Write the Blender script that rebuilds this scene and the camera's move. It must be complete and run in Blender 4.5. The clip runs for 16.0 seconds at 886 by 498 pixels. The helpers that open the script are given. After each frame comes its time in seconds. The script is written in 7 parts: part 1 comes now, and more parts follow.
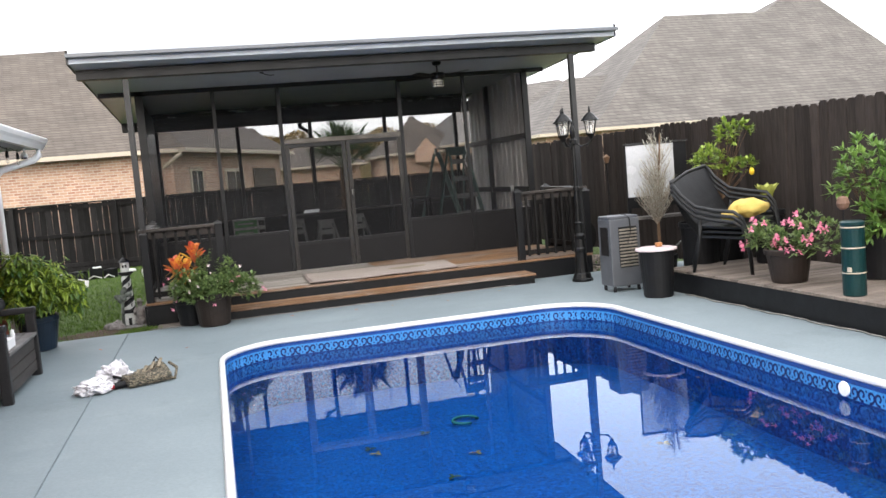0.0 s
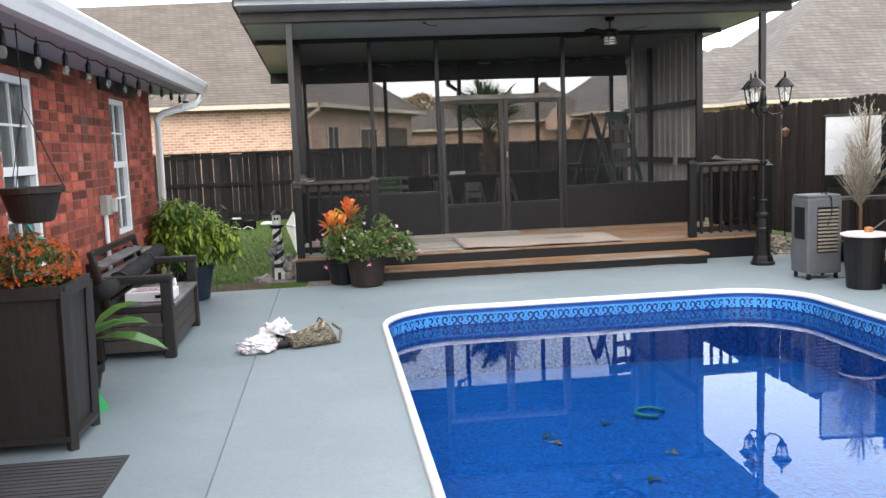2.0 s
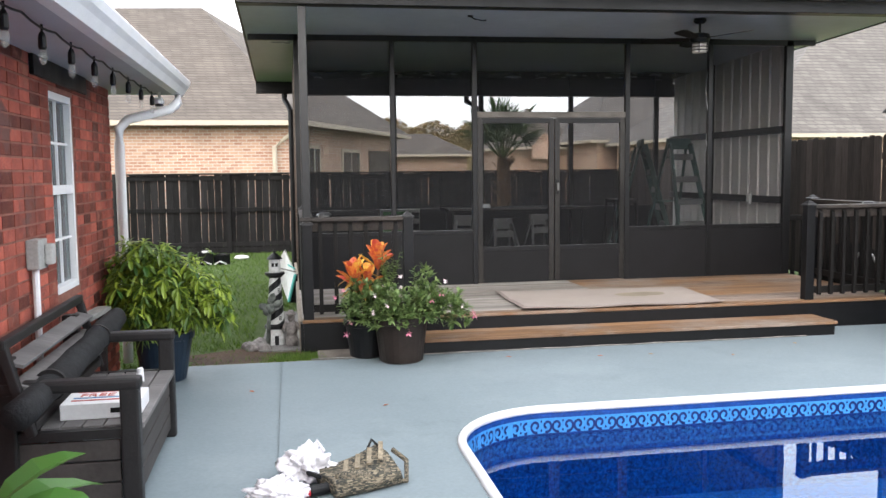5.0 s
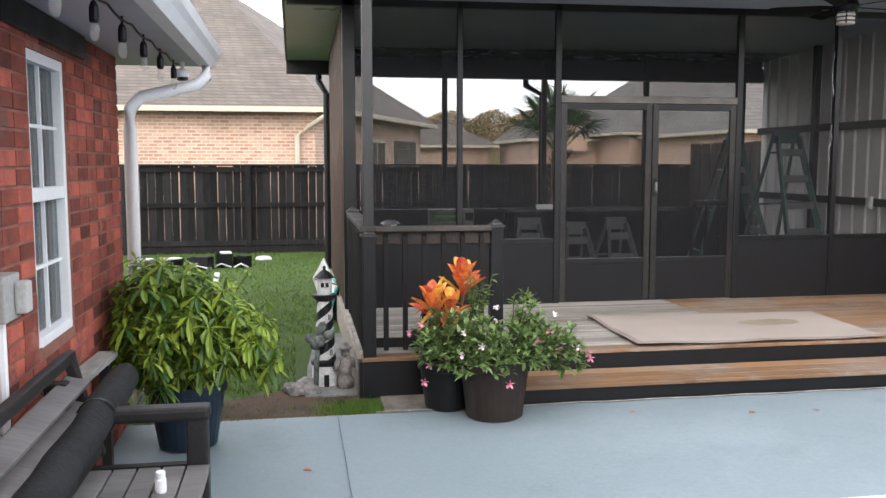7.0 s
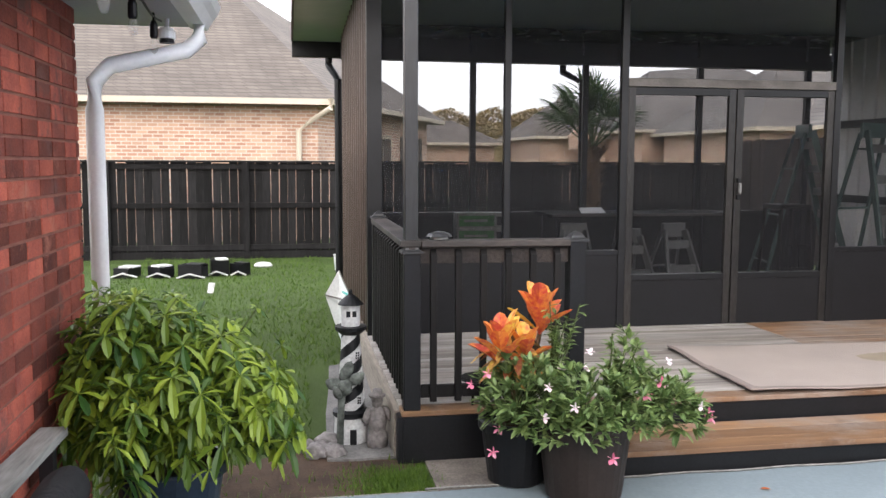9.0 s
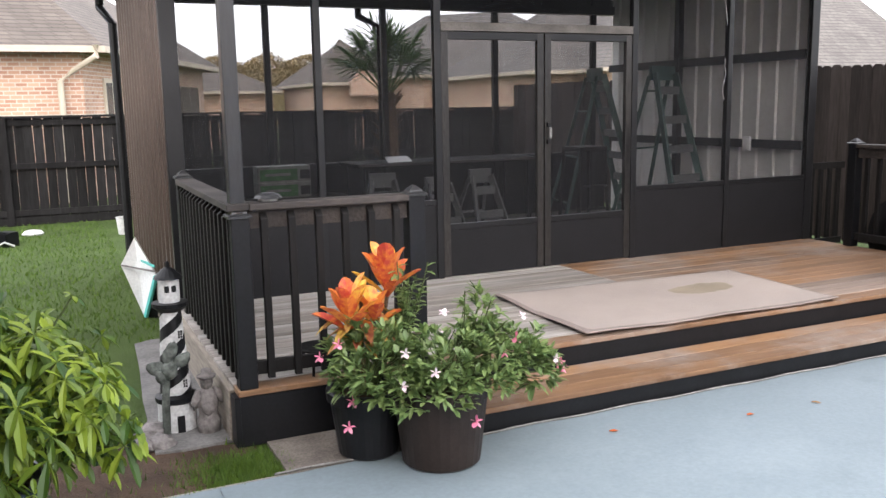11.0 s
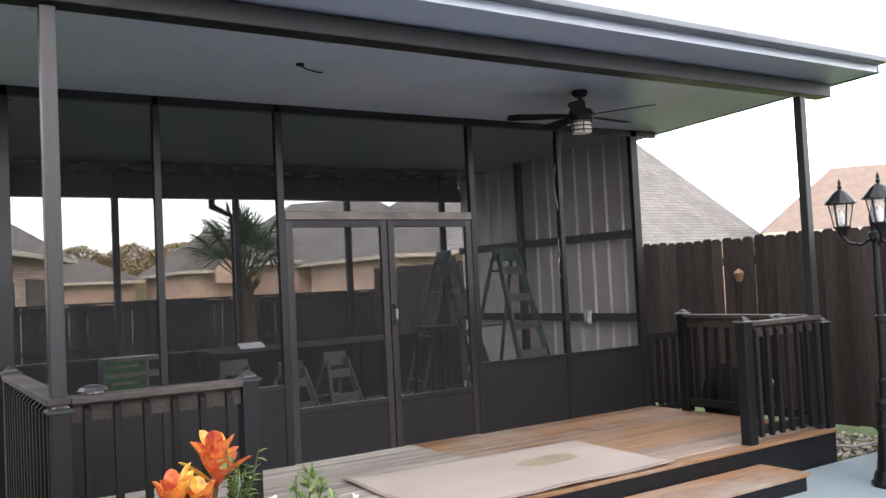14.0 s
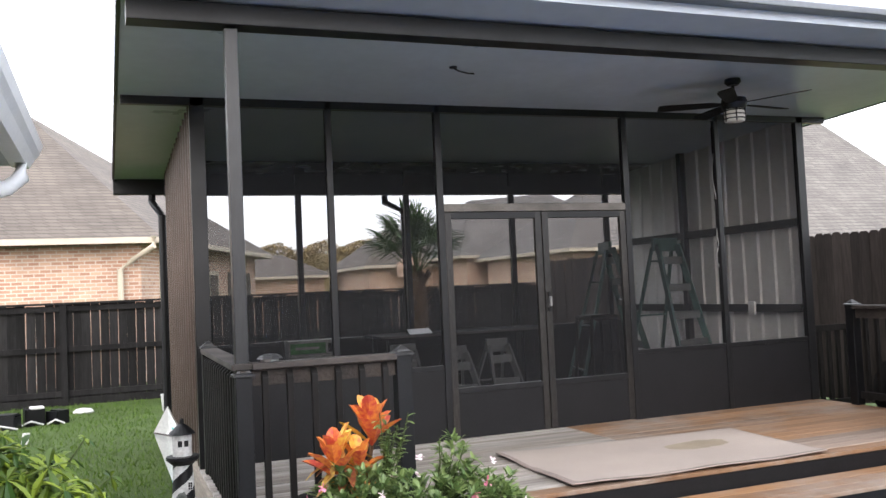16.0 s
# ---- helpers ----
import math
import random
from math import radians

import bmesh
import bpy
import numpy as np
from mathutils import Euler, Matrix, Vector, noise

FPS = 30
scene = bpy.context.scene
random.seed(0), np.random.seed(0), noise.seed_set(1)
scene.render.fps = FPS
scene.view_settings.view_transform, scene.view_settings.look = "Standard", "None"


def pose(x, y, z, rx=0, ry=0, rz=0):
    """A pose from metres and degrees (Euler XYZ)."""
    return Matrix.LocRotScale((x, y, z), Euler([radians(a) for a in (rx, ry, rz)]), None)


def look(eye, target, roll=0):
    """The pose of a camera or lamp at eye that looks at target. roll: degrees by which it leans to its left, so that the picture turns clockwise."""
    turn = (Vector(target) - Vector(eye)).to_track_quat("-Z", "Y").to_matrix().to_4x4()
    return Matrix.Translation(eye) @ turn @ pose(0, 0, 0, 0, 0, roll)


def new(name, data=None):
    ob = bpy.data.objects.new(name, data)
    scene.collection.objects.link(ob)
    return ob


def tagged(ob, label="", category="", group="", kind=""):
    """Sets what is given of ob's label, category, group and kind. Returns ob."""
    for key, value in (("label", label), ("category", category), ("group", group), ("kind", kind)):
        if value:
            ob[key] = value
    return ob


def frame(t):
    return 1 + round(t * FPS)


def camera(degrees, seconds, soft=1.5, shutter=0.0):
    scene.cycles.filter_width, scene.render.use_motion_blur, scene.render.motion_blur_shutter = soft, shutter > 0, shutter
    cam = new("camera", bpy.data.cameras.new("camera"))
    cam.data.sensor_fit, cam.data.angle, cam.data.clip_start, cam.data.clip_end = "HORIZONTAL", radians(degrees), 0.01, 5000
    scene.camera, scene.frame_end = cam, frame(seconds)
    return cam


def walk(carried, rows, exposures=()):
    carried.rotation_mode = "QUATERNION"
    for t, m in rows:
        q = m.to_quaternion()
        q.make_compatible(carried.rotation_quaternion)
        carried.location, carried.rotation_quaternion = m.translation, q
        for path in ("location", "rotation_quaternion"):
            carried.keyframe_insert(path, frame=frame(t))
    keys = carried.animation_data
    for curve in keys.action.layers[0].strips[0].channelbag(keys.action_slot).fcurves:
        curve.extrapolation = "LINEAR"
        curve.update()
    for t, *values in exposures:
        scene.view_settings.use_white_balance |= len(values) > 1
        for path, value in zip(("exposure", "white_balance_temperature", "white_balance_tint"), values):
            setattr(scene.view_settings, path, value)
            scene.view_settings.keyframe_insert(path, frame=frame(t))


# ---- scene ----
cam = camera(54.3, 16.0)
PATH = [
    (0, (0.789, 0.762, 1.656), (1.294, 2.689, 1.478), -4.9),
    (0.5, (0.764, 0.841, 1.658), (1.213, 2.78, 1.463), -4.3),
    (1, (0.671, 0.957, 1.652), (1.066, 2.907, 1.448), -3.0),
    (1.5, (0.423, 1.221, 1.643), (0.749, 3.182, 1.426), -2.6),
    (2, (0.302, 1.619, 1.613), (0.553, 3.589, 1.377), -2.2),
    (2.5, (0.174, 2.08, 1.592), (0.386, 4.053, 1.347), -2.1),
    (3, (0.07, 2.533, 1.633), (0.325, 4.504, 1.41), -1.8),
    (5.5, (-0.365, 4.893, 1.647), (-0.005, 6.853, 1.47), -0.4),
    (6, (-0.46, 5.366, 1.638), (-0.097, 7.323, 1.442), -0.1),
    (6.5, (-0.551, 5.799, 1.655), (-0.204, 7.76, 1.476), -0.0),
    (7, (-0.622, 6.285, 1.698), (-0.286, 8.247, 1.499), -0.0),
    (7.5, (-0.622, 6.711, 1.698), (-0.372, 8.686, 1.503), 0.4),
    (8, (-0.624, 7.159, 1.682), (-0.403, 9.14, 1.517), 0.3),
    (10.5, (-1.001, 8.182, 1.669), (-0.295, 10.028, 1.36), -0.5),
    (11, (-0.957, 8.199, 1.696), (-0.136, 9.993, 1.37), -1.1),
    (11.5, (-0.866, 8.106, 1.709), (0.168, 9.793, 1.416), -1.6),
    (12, (-0.825, 8.054, 1.723), (0.295, 9.689, 1.448), -2.1),
    (12.5, (-0.785, 8.001, 1.742), (0.354, 9.628, 1.504), -2.7),
    (13, (-0.781, 8.044, 1.778), (0.396, 9.659, 1.69), -3.8),
    (13.5, (-0.769, 7.961, 1.785), (0.391, 9.59, 1.822), -3.9),
    (14, (-0.826, 7.973, 1.693), (0.271, 9.644, 1.775), -2.8),
    (14.5, (-0.834, 7.98, 1.599), (0.143, 9.723, 1.688), -2.1),
    (15, (-0.821, 7.788, 1.557), (0.047, 9.587, 1.643), -1.9),
    (15.5, (-0.833, 7.555, 1.589), (-0.023, 9.382, 1.676), -2.0),
    (16, (-0.8, 7.521, 1.607), (-0.074, 9.383, 1.7), -2.6),
]
walk(cam, [(t, look(eye, target, roll)) for t, eye, target, roll in PATH], [(0, 1.75, 6400, 10), (3, 1.9, 6350, 10), (7, 1.98, 6230, 11), (10.5, 2.06, 6280, 14), (12.5, 2.2, 6250, 14), (16, 2.06, 6200, 12)])

# ---- sky and light: soft dusk light, the sun behind thin cloud ----
world = bpy.data.worlds.new("sky")
scene.world = world
world.use_nodes = True
wn = world.node_tree.nodes
sky = wn.new("ShaderNodeTexSky")
sky.sky_type = "NISHITA"
sky.sun_disc = False
sky.sun_elevation = radians(30.0)
sky.sun_rotation = radians(200.0)
sky.air_density, sky.dust_density, sky.ozone_density = 1.0, 4.0, 0.6
wn["Background"].inputs["Strength"].default_value = 0.15
cloud = wn.new("ShaderNodeMix")          # thin even cloud in front of the evening sky
cloud.data_type = "RGBA"
cloud.inputs[0].default_value = 0.82
cloud.inputs[7].default_value = (6.5, 6.4, 6.4, 1)
world.node_tree.links.new(sky.outputs[0], cloud.inputs[6])
world.node_tree.links.new(cloud.outputs[2], wn["Background"].inputs["Color"])
sun_data = bpy.data.lights.new("sun", "SUN")
sun_data.energy, sun_data.angle, sun_data.color = 0.42, radians(60), (1.0, 0.93, 0.86)
sun = new("sun", sun_data)
sun.matrix_world = look((0, 0, 0), (-math.sin(radians(200)), -math.cos(radians(200)), -math.tan(radians(30))))


# ---- materials ----
def surf(name, col, rough=0.6, metal=0.0, var=0.18, scale=3.0, bump=0.15, fine=60.0, stretch=(1, 1, 1), col2=None, rand=0.0, spec=0.35, dist=0.01, island=False):
    """A painted, wooden or stony surface: two scales of noise in colour, roughness and relief; rand varies it piece by piece."""
    m = bpy.data.materials.new(name)
    m.use_nodes = True
    n, l = m.node_tree.nodes, m.node_tree.links
    p = n["Principled BSDF"]
    tc = n.new("ShaderNodeTexCoord")
    mp = n.new("ShaderNodeMapping")
    mp.inputs["Scale"].default_value = stretch
    l.new(tc.outputs["Object"], mp.inputs["Vector"])
    oi = n.new("ShaderNodeObjectInfo")
    addv = n.new("ShaderNodeVectorMath")
    addv.operation = "ADD"
    mulr = n.new("ShaderNodeMath")
    mulr.operation = "MULTIPLY"
    mulr.inputs[1].default_value = 37.0
    piece = n.new("ShaderNodeNewGeometry").outputs["Random Per Island"] if island else oi.outputs["Random"]
    l.new(piece, mulr.inputs[0])
    l.new(mp.outputs[0], addv.inputs[0])
    l.new(mulr.outputs[0], addv.inputs[1])
    big = n.new("ShaderNodeTexNoise")
    big.inputs["Scale"].default_value, big.inputs["Detail"].default_value = scale, 5
    small = n.new("ShaderNodeTexNoise")
    small.inputs["Scale"].default_value, small.inputs["Detail"].default_value = fine, 4
    for t in (big, small):
        l.new(addv.outputs[0], t.inputs["Vector"])
    ramp = n.new("ShaderNodeMapRange")
    ramp.inputs["From Min"].default_value, ramp.inputs["From Max"].default_value = 0.3, 0.7
    l.new(big.outputs[0], ramp.inputs[0])
    mix = n.new("ShaderNodeMix")
    mix.data_type = "RGBA"
    other = col2 or [c * (1 - 1.6 * var) for c in col]
    mix.inputs[6].default_value, mix.inputs[7].default_value = (*col, 1), (*other, 1)
    l.new(ramp.outputs[0], mix.inputs[0])
    mix2 = n.new("ShaderNodeMix")
    mix2.data_type, mix2.blend_type = "RGBA", "MULTIPLY"
    mix2.inputs[0].default_value = min(1.0, var * 2.5)
    l.new(mix.outputs[2], mix2.inputs[6])
    r2 = n.new("ShaderNodeMapRange")
    r2.inputs["From Min"].default_value, r2.inputs["From Max"].default_value = 0.25, 0.75
    r2.inputs["To Min"].default_value, r2.inputs["To Max"].default_value = 0.55, 1.25
    l.new(small.outputs[0], r2.inputs[0])
    l.new(r2.outputs[0], mix2.inputs[7])
    last = mix2.outputs[2]
    if rand:
        hsv = n.new("ShaderNodeHueSaturation")
        rr = n.new("ShaderNodeMapRange")
        rr.inputs["To Min"].default_value, rr.inputs["To Max"].default_value = 1 - rand, 1 + rand
        l.new(piece, rr.inputs[0])
        l.new(rr.outputs[0], hsv.inputs["Value"])
        l.new(last, hsv.inputs["Color"])
        last = hsv.outputs[0]
    l.new(last, p.inputs["Base Color"])
    p.inputs["Metallic"].default_value = metal
    p.inputs["Specular IOR Level"].default_value = spec
    ro = n.new("ShaderNodeMapRange")
    ro.inputs["To Min"].default_value, ro.inputs["To Max"].default_value = max(0.03, rough - 0.12), min(1, rough + 0.12)
    l.new(big.outputs[0], ro.inputs[0])
    l.new(ro.outputs[0], p.inputs["Roughness"])
    if bump:
        b = n.new("ShaderNodeBump")
        b.inputs["Strength"].default_value, b.inputs["Distance"].default_value = bump, dist
        l.new(small.outputs[0], b.inputs["Height"])
        l.new(b.outputs[0], p.inputs["Normal"])
    return m


def leafy(name, col, col2, rough=0.45, trans=0.25, blotch=0.0):
    """Leaves: two tones mixed leaf by leaf, a little light passing through."""
    m = bpy.data.materials.new(name)
    m.use_nodes = True
    n, l = m.node_tree.nodes, m.node_tree.links
    p = n["Principled BSDF"]
    g = n.new("ShaderNodeNewGeometry")
    mix = n.new("ShaderNodeMix")
    mix.data_type = "RGBA"
    mix.inputs[6].default_value, mix.inputs[7].default_value = (*col, 1), (*col2, 1)
    if blotch:
        tc, nz = n.new("ShaderNodeTexCoord"), n.new("ShaderNodeTexNoise")
        nz.inputs["Scale"].default_value, nz.inputs["Detail"].default_value = 38, 4
        l.new(tc.outputs["Object"], nz.inputs["Vector"])
        ad = n.new("ShaderNodeMath")
        ad.operation, ad.use_clamp = "MULTIPLY_ADD", True
        sub = n.new("ShaderNodeMath")
        sub.operation = "SUBTRACT"
        sub.inputs[1].default_value = 0.5
        l.new(nz.outputs[0], sub.inputs[0])
        l.new(sub.outputs[0], ad.inputs[0])
        ad.inputs[1].default_value = blotch
        l.new(g.outputs["Random Per Island"], ad.inputs[2])
        l.new(ad.outputs[0], mix.inputs[0])
    else:
        l.new(g.outputs["Random Per Island"], mix.inputs[0])
    l.new(mix.outputs[2], p.inputs["Base Color"])
    p.inputs["Roughness"].default_value = rough
    tr = n.new("ShaderNodeBsdfTranslucent")
    l.new(mix.outputs[2], tr.inputs["Color"])
    ms = n.new("ShaderNodeMixShader")
    ms.inputs[0].default_value = trans
    l.new(p.outputs[0], ms.inputs[1])
    l.new(tr.outputs[0], ms.inputs[2])
    l.new(ms.outputs[0], n["Material Output"].inputs["Surface"])
    return m


def courses(name, col, col2, mortar, w, h, joint, rough=0.8, bump=0.4, axis="XZ", offset=0.5):
    """Far brickwork or shingles in courses, w by h metres."""
    m = bpy.data.materials.new(name)
    m.use_nodes = True
    n, l = m.node_tree.nodes, m.node_tree.links
    p = n["Principled BSDF"]
    tc = n.new("ShaderNodeTexCoord")
    sep, com = n.new("ShaderNodeSeparateXYZ"), n.new("ShaderNodeCombineXYZ")
    l.new(tc.outputs["Object"], sep.inputs[0])
    add = n.new("ShaderNodeMath")
    add.operation = "ADD"
    l.new(sep.outputs["X"], add.inputs[0])
    l.new(sep.outputs["Y"], add.inputs[1])
    l.new(add.outputs[0], com.inputs["X"])
    l.new(sep.outputs["Z"], com.inputs["Y"])
    bt = n.new("ShaderNodeTexBrick")
    bt.inputs["Scale"].default_value = 1.0
    bt.inputs["Brick Width"].default_value, bt.inputs["Row Height"].default_value = w, h
    bt.inputs["Mortar Size"].default_value = joint
    bt.inputs["Color1"].default_value, bt.inputs["Color2"].default_value = (*col, 1), (*col2, 1)
    bt.inputs["Mortar"].default_value = (*mortar, 1)
    bt.offset = offset
    l.new(com.outputs[0], bt.inputs["Vector"])
    ns = n.new("ShaderNodeTexNoise")
    ns.inputs["Scale"].default_value, ns.inputs["Detail"].default_value = 0.9, 6
    l.new(tc.outputs["Object"], ns.inputs["Vector"])
    mr = n.new("ShaderNodeMapRange")
    mr.inputs["From Min"].default_value, mr.inputs["From Max"].default_value = 0.3, 0.7
    mr.inputs["To Min"].default_value, mr.inputs["To Max"].default_value = 0.8, 1.15
    l.new(ns.outputs[0], mr.inputs[0])
    mix = n.new("ShaderNodeMix")
    mix.data_type, mix.blend_type = "RGBA", "MULTIPLY"
    mix.inputs[0].default_value = 1.0
    l.new(bt.outputs["Color"], mix.inputs[6])
    l.new(mr.outputs[0], mix.inputs[7])
    l.new(mix.outputs[2], p.inputs["Base Color"])
    p.inputs["Roughness"].default_value = rough
    b = n.new("ShaderNodeBump")
    b.inputs["Strength"].default_value, b.inputs["Distance"].default_value = bump, 0.01
    b.invert = True
    l.new(bt.outputs["Fac"], b.inputs["Height"])
    l.new(b.outputs[0], p.inputs["Normal"])
    return m


def soil_over(m, tint, scale, lo, hi, blend="MULTIPLY"):
    """Faint dirt with edges of its own over a finished surface material."""
    n, l = m.node_tree.nodes, m.node_tree.links
    p = n["Principled BSDF"]
    src = p.inputs["Base Color"].links[0].from_socket
    place = n.new("ShaderNodeNewGeometry")
    ns = n.new("ShaderNodeTexNoise")
    ns.inputs["Scale"].default_value, ns.inputs["Detail"].default_value, ns.inputs["Roughness"].default_value = scale, 9, 0.72
    l.new(place.outputs["Position"], ns.inputs["Vector"])
    mr = n.new("ShaderNodeMapRange")
    mr.inputs["From Min"].default_value, mr.inputs["From Max"].default_value = lo, hi
    l.new(ns.outputs[0], mr.inputs[0])
    mix = n.new("ShaderNodeMix")
    mix.data_type, mix.blend_type = "RGBA", blend
    mix.inputs[7].default_value = (*tint, 1)
    l.new(mr.outputs[0], mix.inputs[0])
    l.new(src, mix.inputs[6])
    l.new(mix.outputs[2], p.inputs["Base Color"])


def see_through(name, tint, cover, rough=0.5, gloss=0.0):
    """Insect screen or thin glass: part of the light goes straight through."""
    m = bpy.data.materials.new(name)
    m.use_nodes = True
    n, l = m.node_tree.nodes, m.node_tree.links
    p = n["Principled BSDF"]
    p.inputs["Base Color"].default_value = (*tint, 1)
    p.inputs["Roughness"].default_value = rough
    p.inputs["Specular IOR Level"].default_value = gloss
    t = n.new("ShaderNodeBsdfTransparent")
    ms = n.new("ShaderNodeMixShader")
    ms.inputs[0].default_value = cover
    l.new(t.outputs[0], ms.inputs[1])
    l.new(p.outputs[0], ms.inputs[2])
    l.new(ms.outputs[0], n["Material Output"].inputs["Surface"])
    return m


CONCRETE = surf("painted_concrete", (0.197, 0.242, 0.265), 0.6, var=0.08, scale=0.6, bump=0.12, fine=45, col2=(0.166, 0.206, 0.226))
soil_over(CONCRETE, (0.80, 0.81, 0.80), 0.8, 0.57, 0.72)
soil_over(CONCRETE, (0.70, 0.70, 0.68), 5.0, 0.69, 0.76)
soil_over(CONCRETE, (1.10, 1.09, 1.08), 0.5, 0.52, 0.62)
RAW_CONCRETE = surf("raw_concrete", (0.34, 0.32, 0.28), 0.9, var=0.2, scale=3, bump=0.3, fine=90)
LAWN = surf("lawn", (0.060, 0.106, 0.012), 0.9, var=0.35, scale=1.4, bump=0.8, fine=140, col2=(0.042, 0.074, 0.010), dist=0.03)
DIRT = surf("bare_soil", (0.095, 0.058, 0.036), 0.95, var=0.35, scale=6, bump=0.8, fine=80, dist=0.03)
BLACK_PAINT = surf("black_paint", (0.007, 0.0075, 0.009), 0.45, spec=0.25, var=0.25, scale=6, bump=0.1, fine=50, rand=0.15)
BLACK_WOOD = surf("black_stained_wood", (0.0095, 0.0088, 0.0088), 0.65, spec=0.2, var=0.3, scale=4, bump=0.35, fine=40, stretch=(1, 1, 0.15), rand=0.25)
BRONZE = surf("dark_bronze_metal", (0.0135, 0.014, 0.0155), 0.36, 0.25, var=0.15, scale=4, bump=0.03, fine=60)
FASCIA = surf("grey_fascia_metal", (0.14, 0.152, 0.17), 0.35, 0.25, var=0.1, scale=2, bump=0.03, fine=30)
CEILING_PANEL = surf("grey_ceiling_panel", (0.46, 0.505, 0.575), 0.33, 0.05, var=0.06, scale=1.2, bump=0.015, fine=9)
BROWN_METAL = surf("brown_ribbed_metal", (0.085, 0.062, 0.05), 0.4, 0.35, var=0.15, scale=2, bump=0.02, fine=30)
GREY_METAL = surf("grey_ribbed_metal", (0.72, 0.71, 0.70), 0.45, 0.1, var=0.12, scale=2, bump=0.02, fine=30)
PANEL = surf("grey_kick_panel", (0.0105, 0.0107, 0.0122), 0.5, 0.0, spec=0.2, var=0.15, scale=3, bump=0.04, fine=50)
FENCE_WOOD = surf("dark_stained_fence", (0.019, 0.0183, 0.0187), 0.8, spec=0.15, var=0.35, scale=3, bump=0.5, fine=35, stretch=(1, 1, 0.12), rand=0.35)
# paler, browner copy of the fence wood; warm light and haze are in the colour
SIDE_FENCE = surf("warm_lit_brown_fence", (0.043, 0.035, 0.0315), 0.8, spec=0.15, var=0.3, scale=3, bump=0.5, fine=35, stretch=(1, 1, 0.12), rand=0.3)
DECK_GREY = surf("weathered_deck", (0.42, 0.40, 0.37), 0.75, var=0.4, scale=3.5, bump=0.5, fine=42, stretch=(0.06, 1, 1), rand=0.22, col2=(0.15, 0.125, 0.105))
DECK_TAN = surf("tan_deck", (0.275, 0.155, 0.076), 0.6, var=0.25, scale=2.2, bump=0.4, fine=30, stretch=(0.08, 1, 1), rand=0.18, col2=(0.15, 0.085, 0.047))
soil_over(DECK_TAN, (0.25, 0.22, 0.195), 0.9, 0.47, 0.70, "MIX")
soil_over(DECK_TAN, (0.55, 0.50, 0.47), 1.9, 0.56, 0.70)
soil_over(DECK_TAN, (0.45, 0.40, 0.38), 3.1, 0.66, 0.72)
DECK_WORN = surf("worn_tan_deck", (0.29, 0.235, 0.195), 0.75, var=0.3, scale=3, bump=0.45, fine=36, stretch=(0.07, 1, 1), rand=0.2, col2=(0.19, 0.14, 0.11))
WHITE = surf("white_paint", (0.78, 0.79, 0.80), 0.4, var=0.05, scale=4, bump=0.03)
COPING = surf("white_vinyl_coping", (0.66, 0.67, 0.68), 0.35, var=0.05, scale=5, bump=0.05, fine=40)
RED_BRICK = surf("red_brick", (0.35, 0.085, 0.053), 0.85, var=0.3, scale=7, bump=0.5, fine=120, rand=0.65, col2=(0.19, 0.052, 0.04))
soil_over(RED_BRICK, (0.13, 0.06, 0.05), 2.2, 0.55, 0.63, "MIX")
soil_over(RED_BRICK, (0.40, 0.17, 0.12), 1.7, 0.58, 0.68, "MIX")
RED_BRICK_REST = surf("red_brick_rest", (0.37, 0.086, 0.050), 0.85, var=0.28, scale=7, bump=0.5, fine=120, rand=0.65, col2=(0.22, 0.055, 0.04), island=True)
MORTAR = surf("dark_mortar", (0.28, 0.125, 0.095), 0.95, var=0.2, scale=8, bump=0.4, fine=150)
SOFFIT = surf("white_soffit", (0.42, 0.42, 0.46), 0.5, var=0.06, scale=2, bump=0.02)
PINK_BRICK = courses("far_pink_brick", (0.47, 0.31, 0.22), (0.33, 0.18, 0.125), (0.50, 0.43, 0.36), 0.21, 0.076, 0.011)
BROWN_SHINGLE = courses("brown_shingles", (0.118, 0.098, 0.080), (0.086, 0.070, 0.057), (0.05, 0.041, 0.034), 0.26, 0.085, 0.010)
GREY_SHINGLE = courses("grey_shingles", (0.142, 0.130, 0.119), (0.106, 0.096, 0.088), (0.06, 0.056, 0.052), 0.34, 0.13, 0.012)
CREAM = surf("cream_trim", (0.46, 0.41, 0.33), 0.6, var=0.06)
GLASS_DARK = surf("window_glass", (0.05, 0.065, 0.07), 0.08, var=0.1, bump=0.0, spec=0.8)
SCREEN = see_through("insect_screen", (0.028, 0.029, 0.032), 0.24, 0.8)
LINER = surf("blue_liner", (0.006, 0.04, 0.20), 0.35, var=0.3, scale=30, bump=0.0, fine=50, col2=(0.01, 0.06, 0.28))
LINER_FLOOR = surf("speckled_pool_floor", (0.002, 0.036, 0.20), 0.4, var=0.4, scale=30, bump=0.0, fine=60, col2=(0.010, 0.185, 0.56))
LINER_BAND = surf("light_blue_band", (0.05, 0.25, 0.60), 0.35, var=0.12, scale=20, bump=0.0)
LINER_NAVY = surf("navy_scroll", (0.006, 0.022, 0.13), 0.35, var=0.1, bump=0.0)


# ---- building helpers ----
ROOTS = {}


def thing(name, loc, label, category, group="", kind=""):
    ob = new(name)
    ob.location = loc
    ROOTS[ob] = Vector(loc)
    ob.empty_display_size = 0.1
    return tagged(ob, label, category, group, kind)


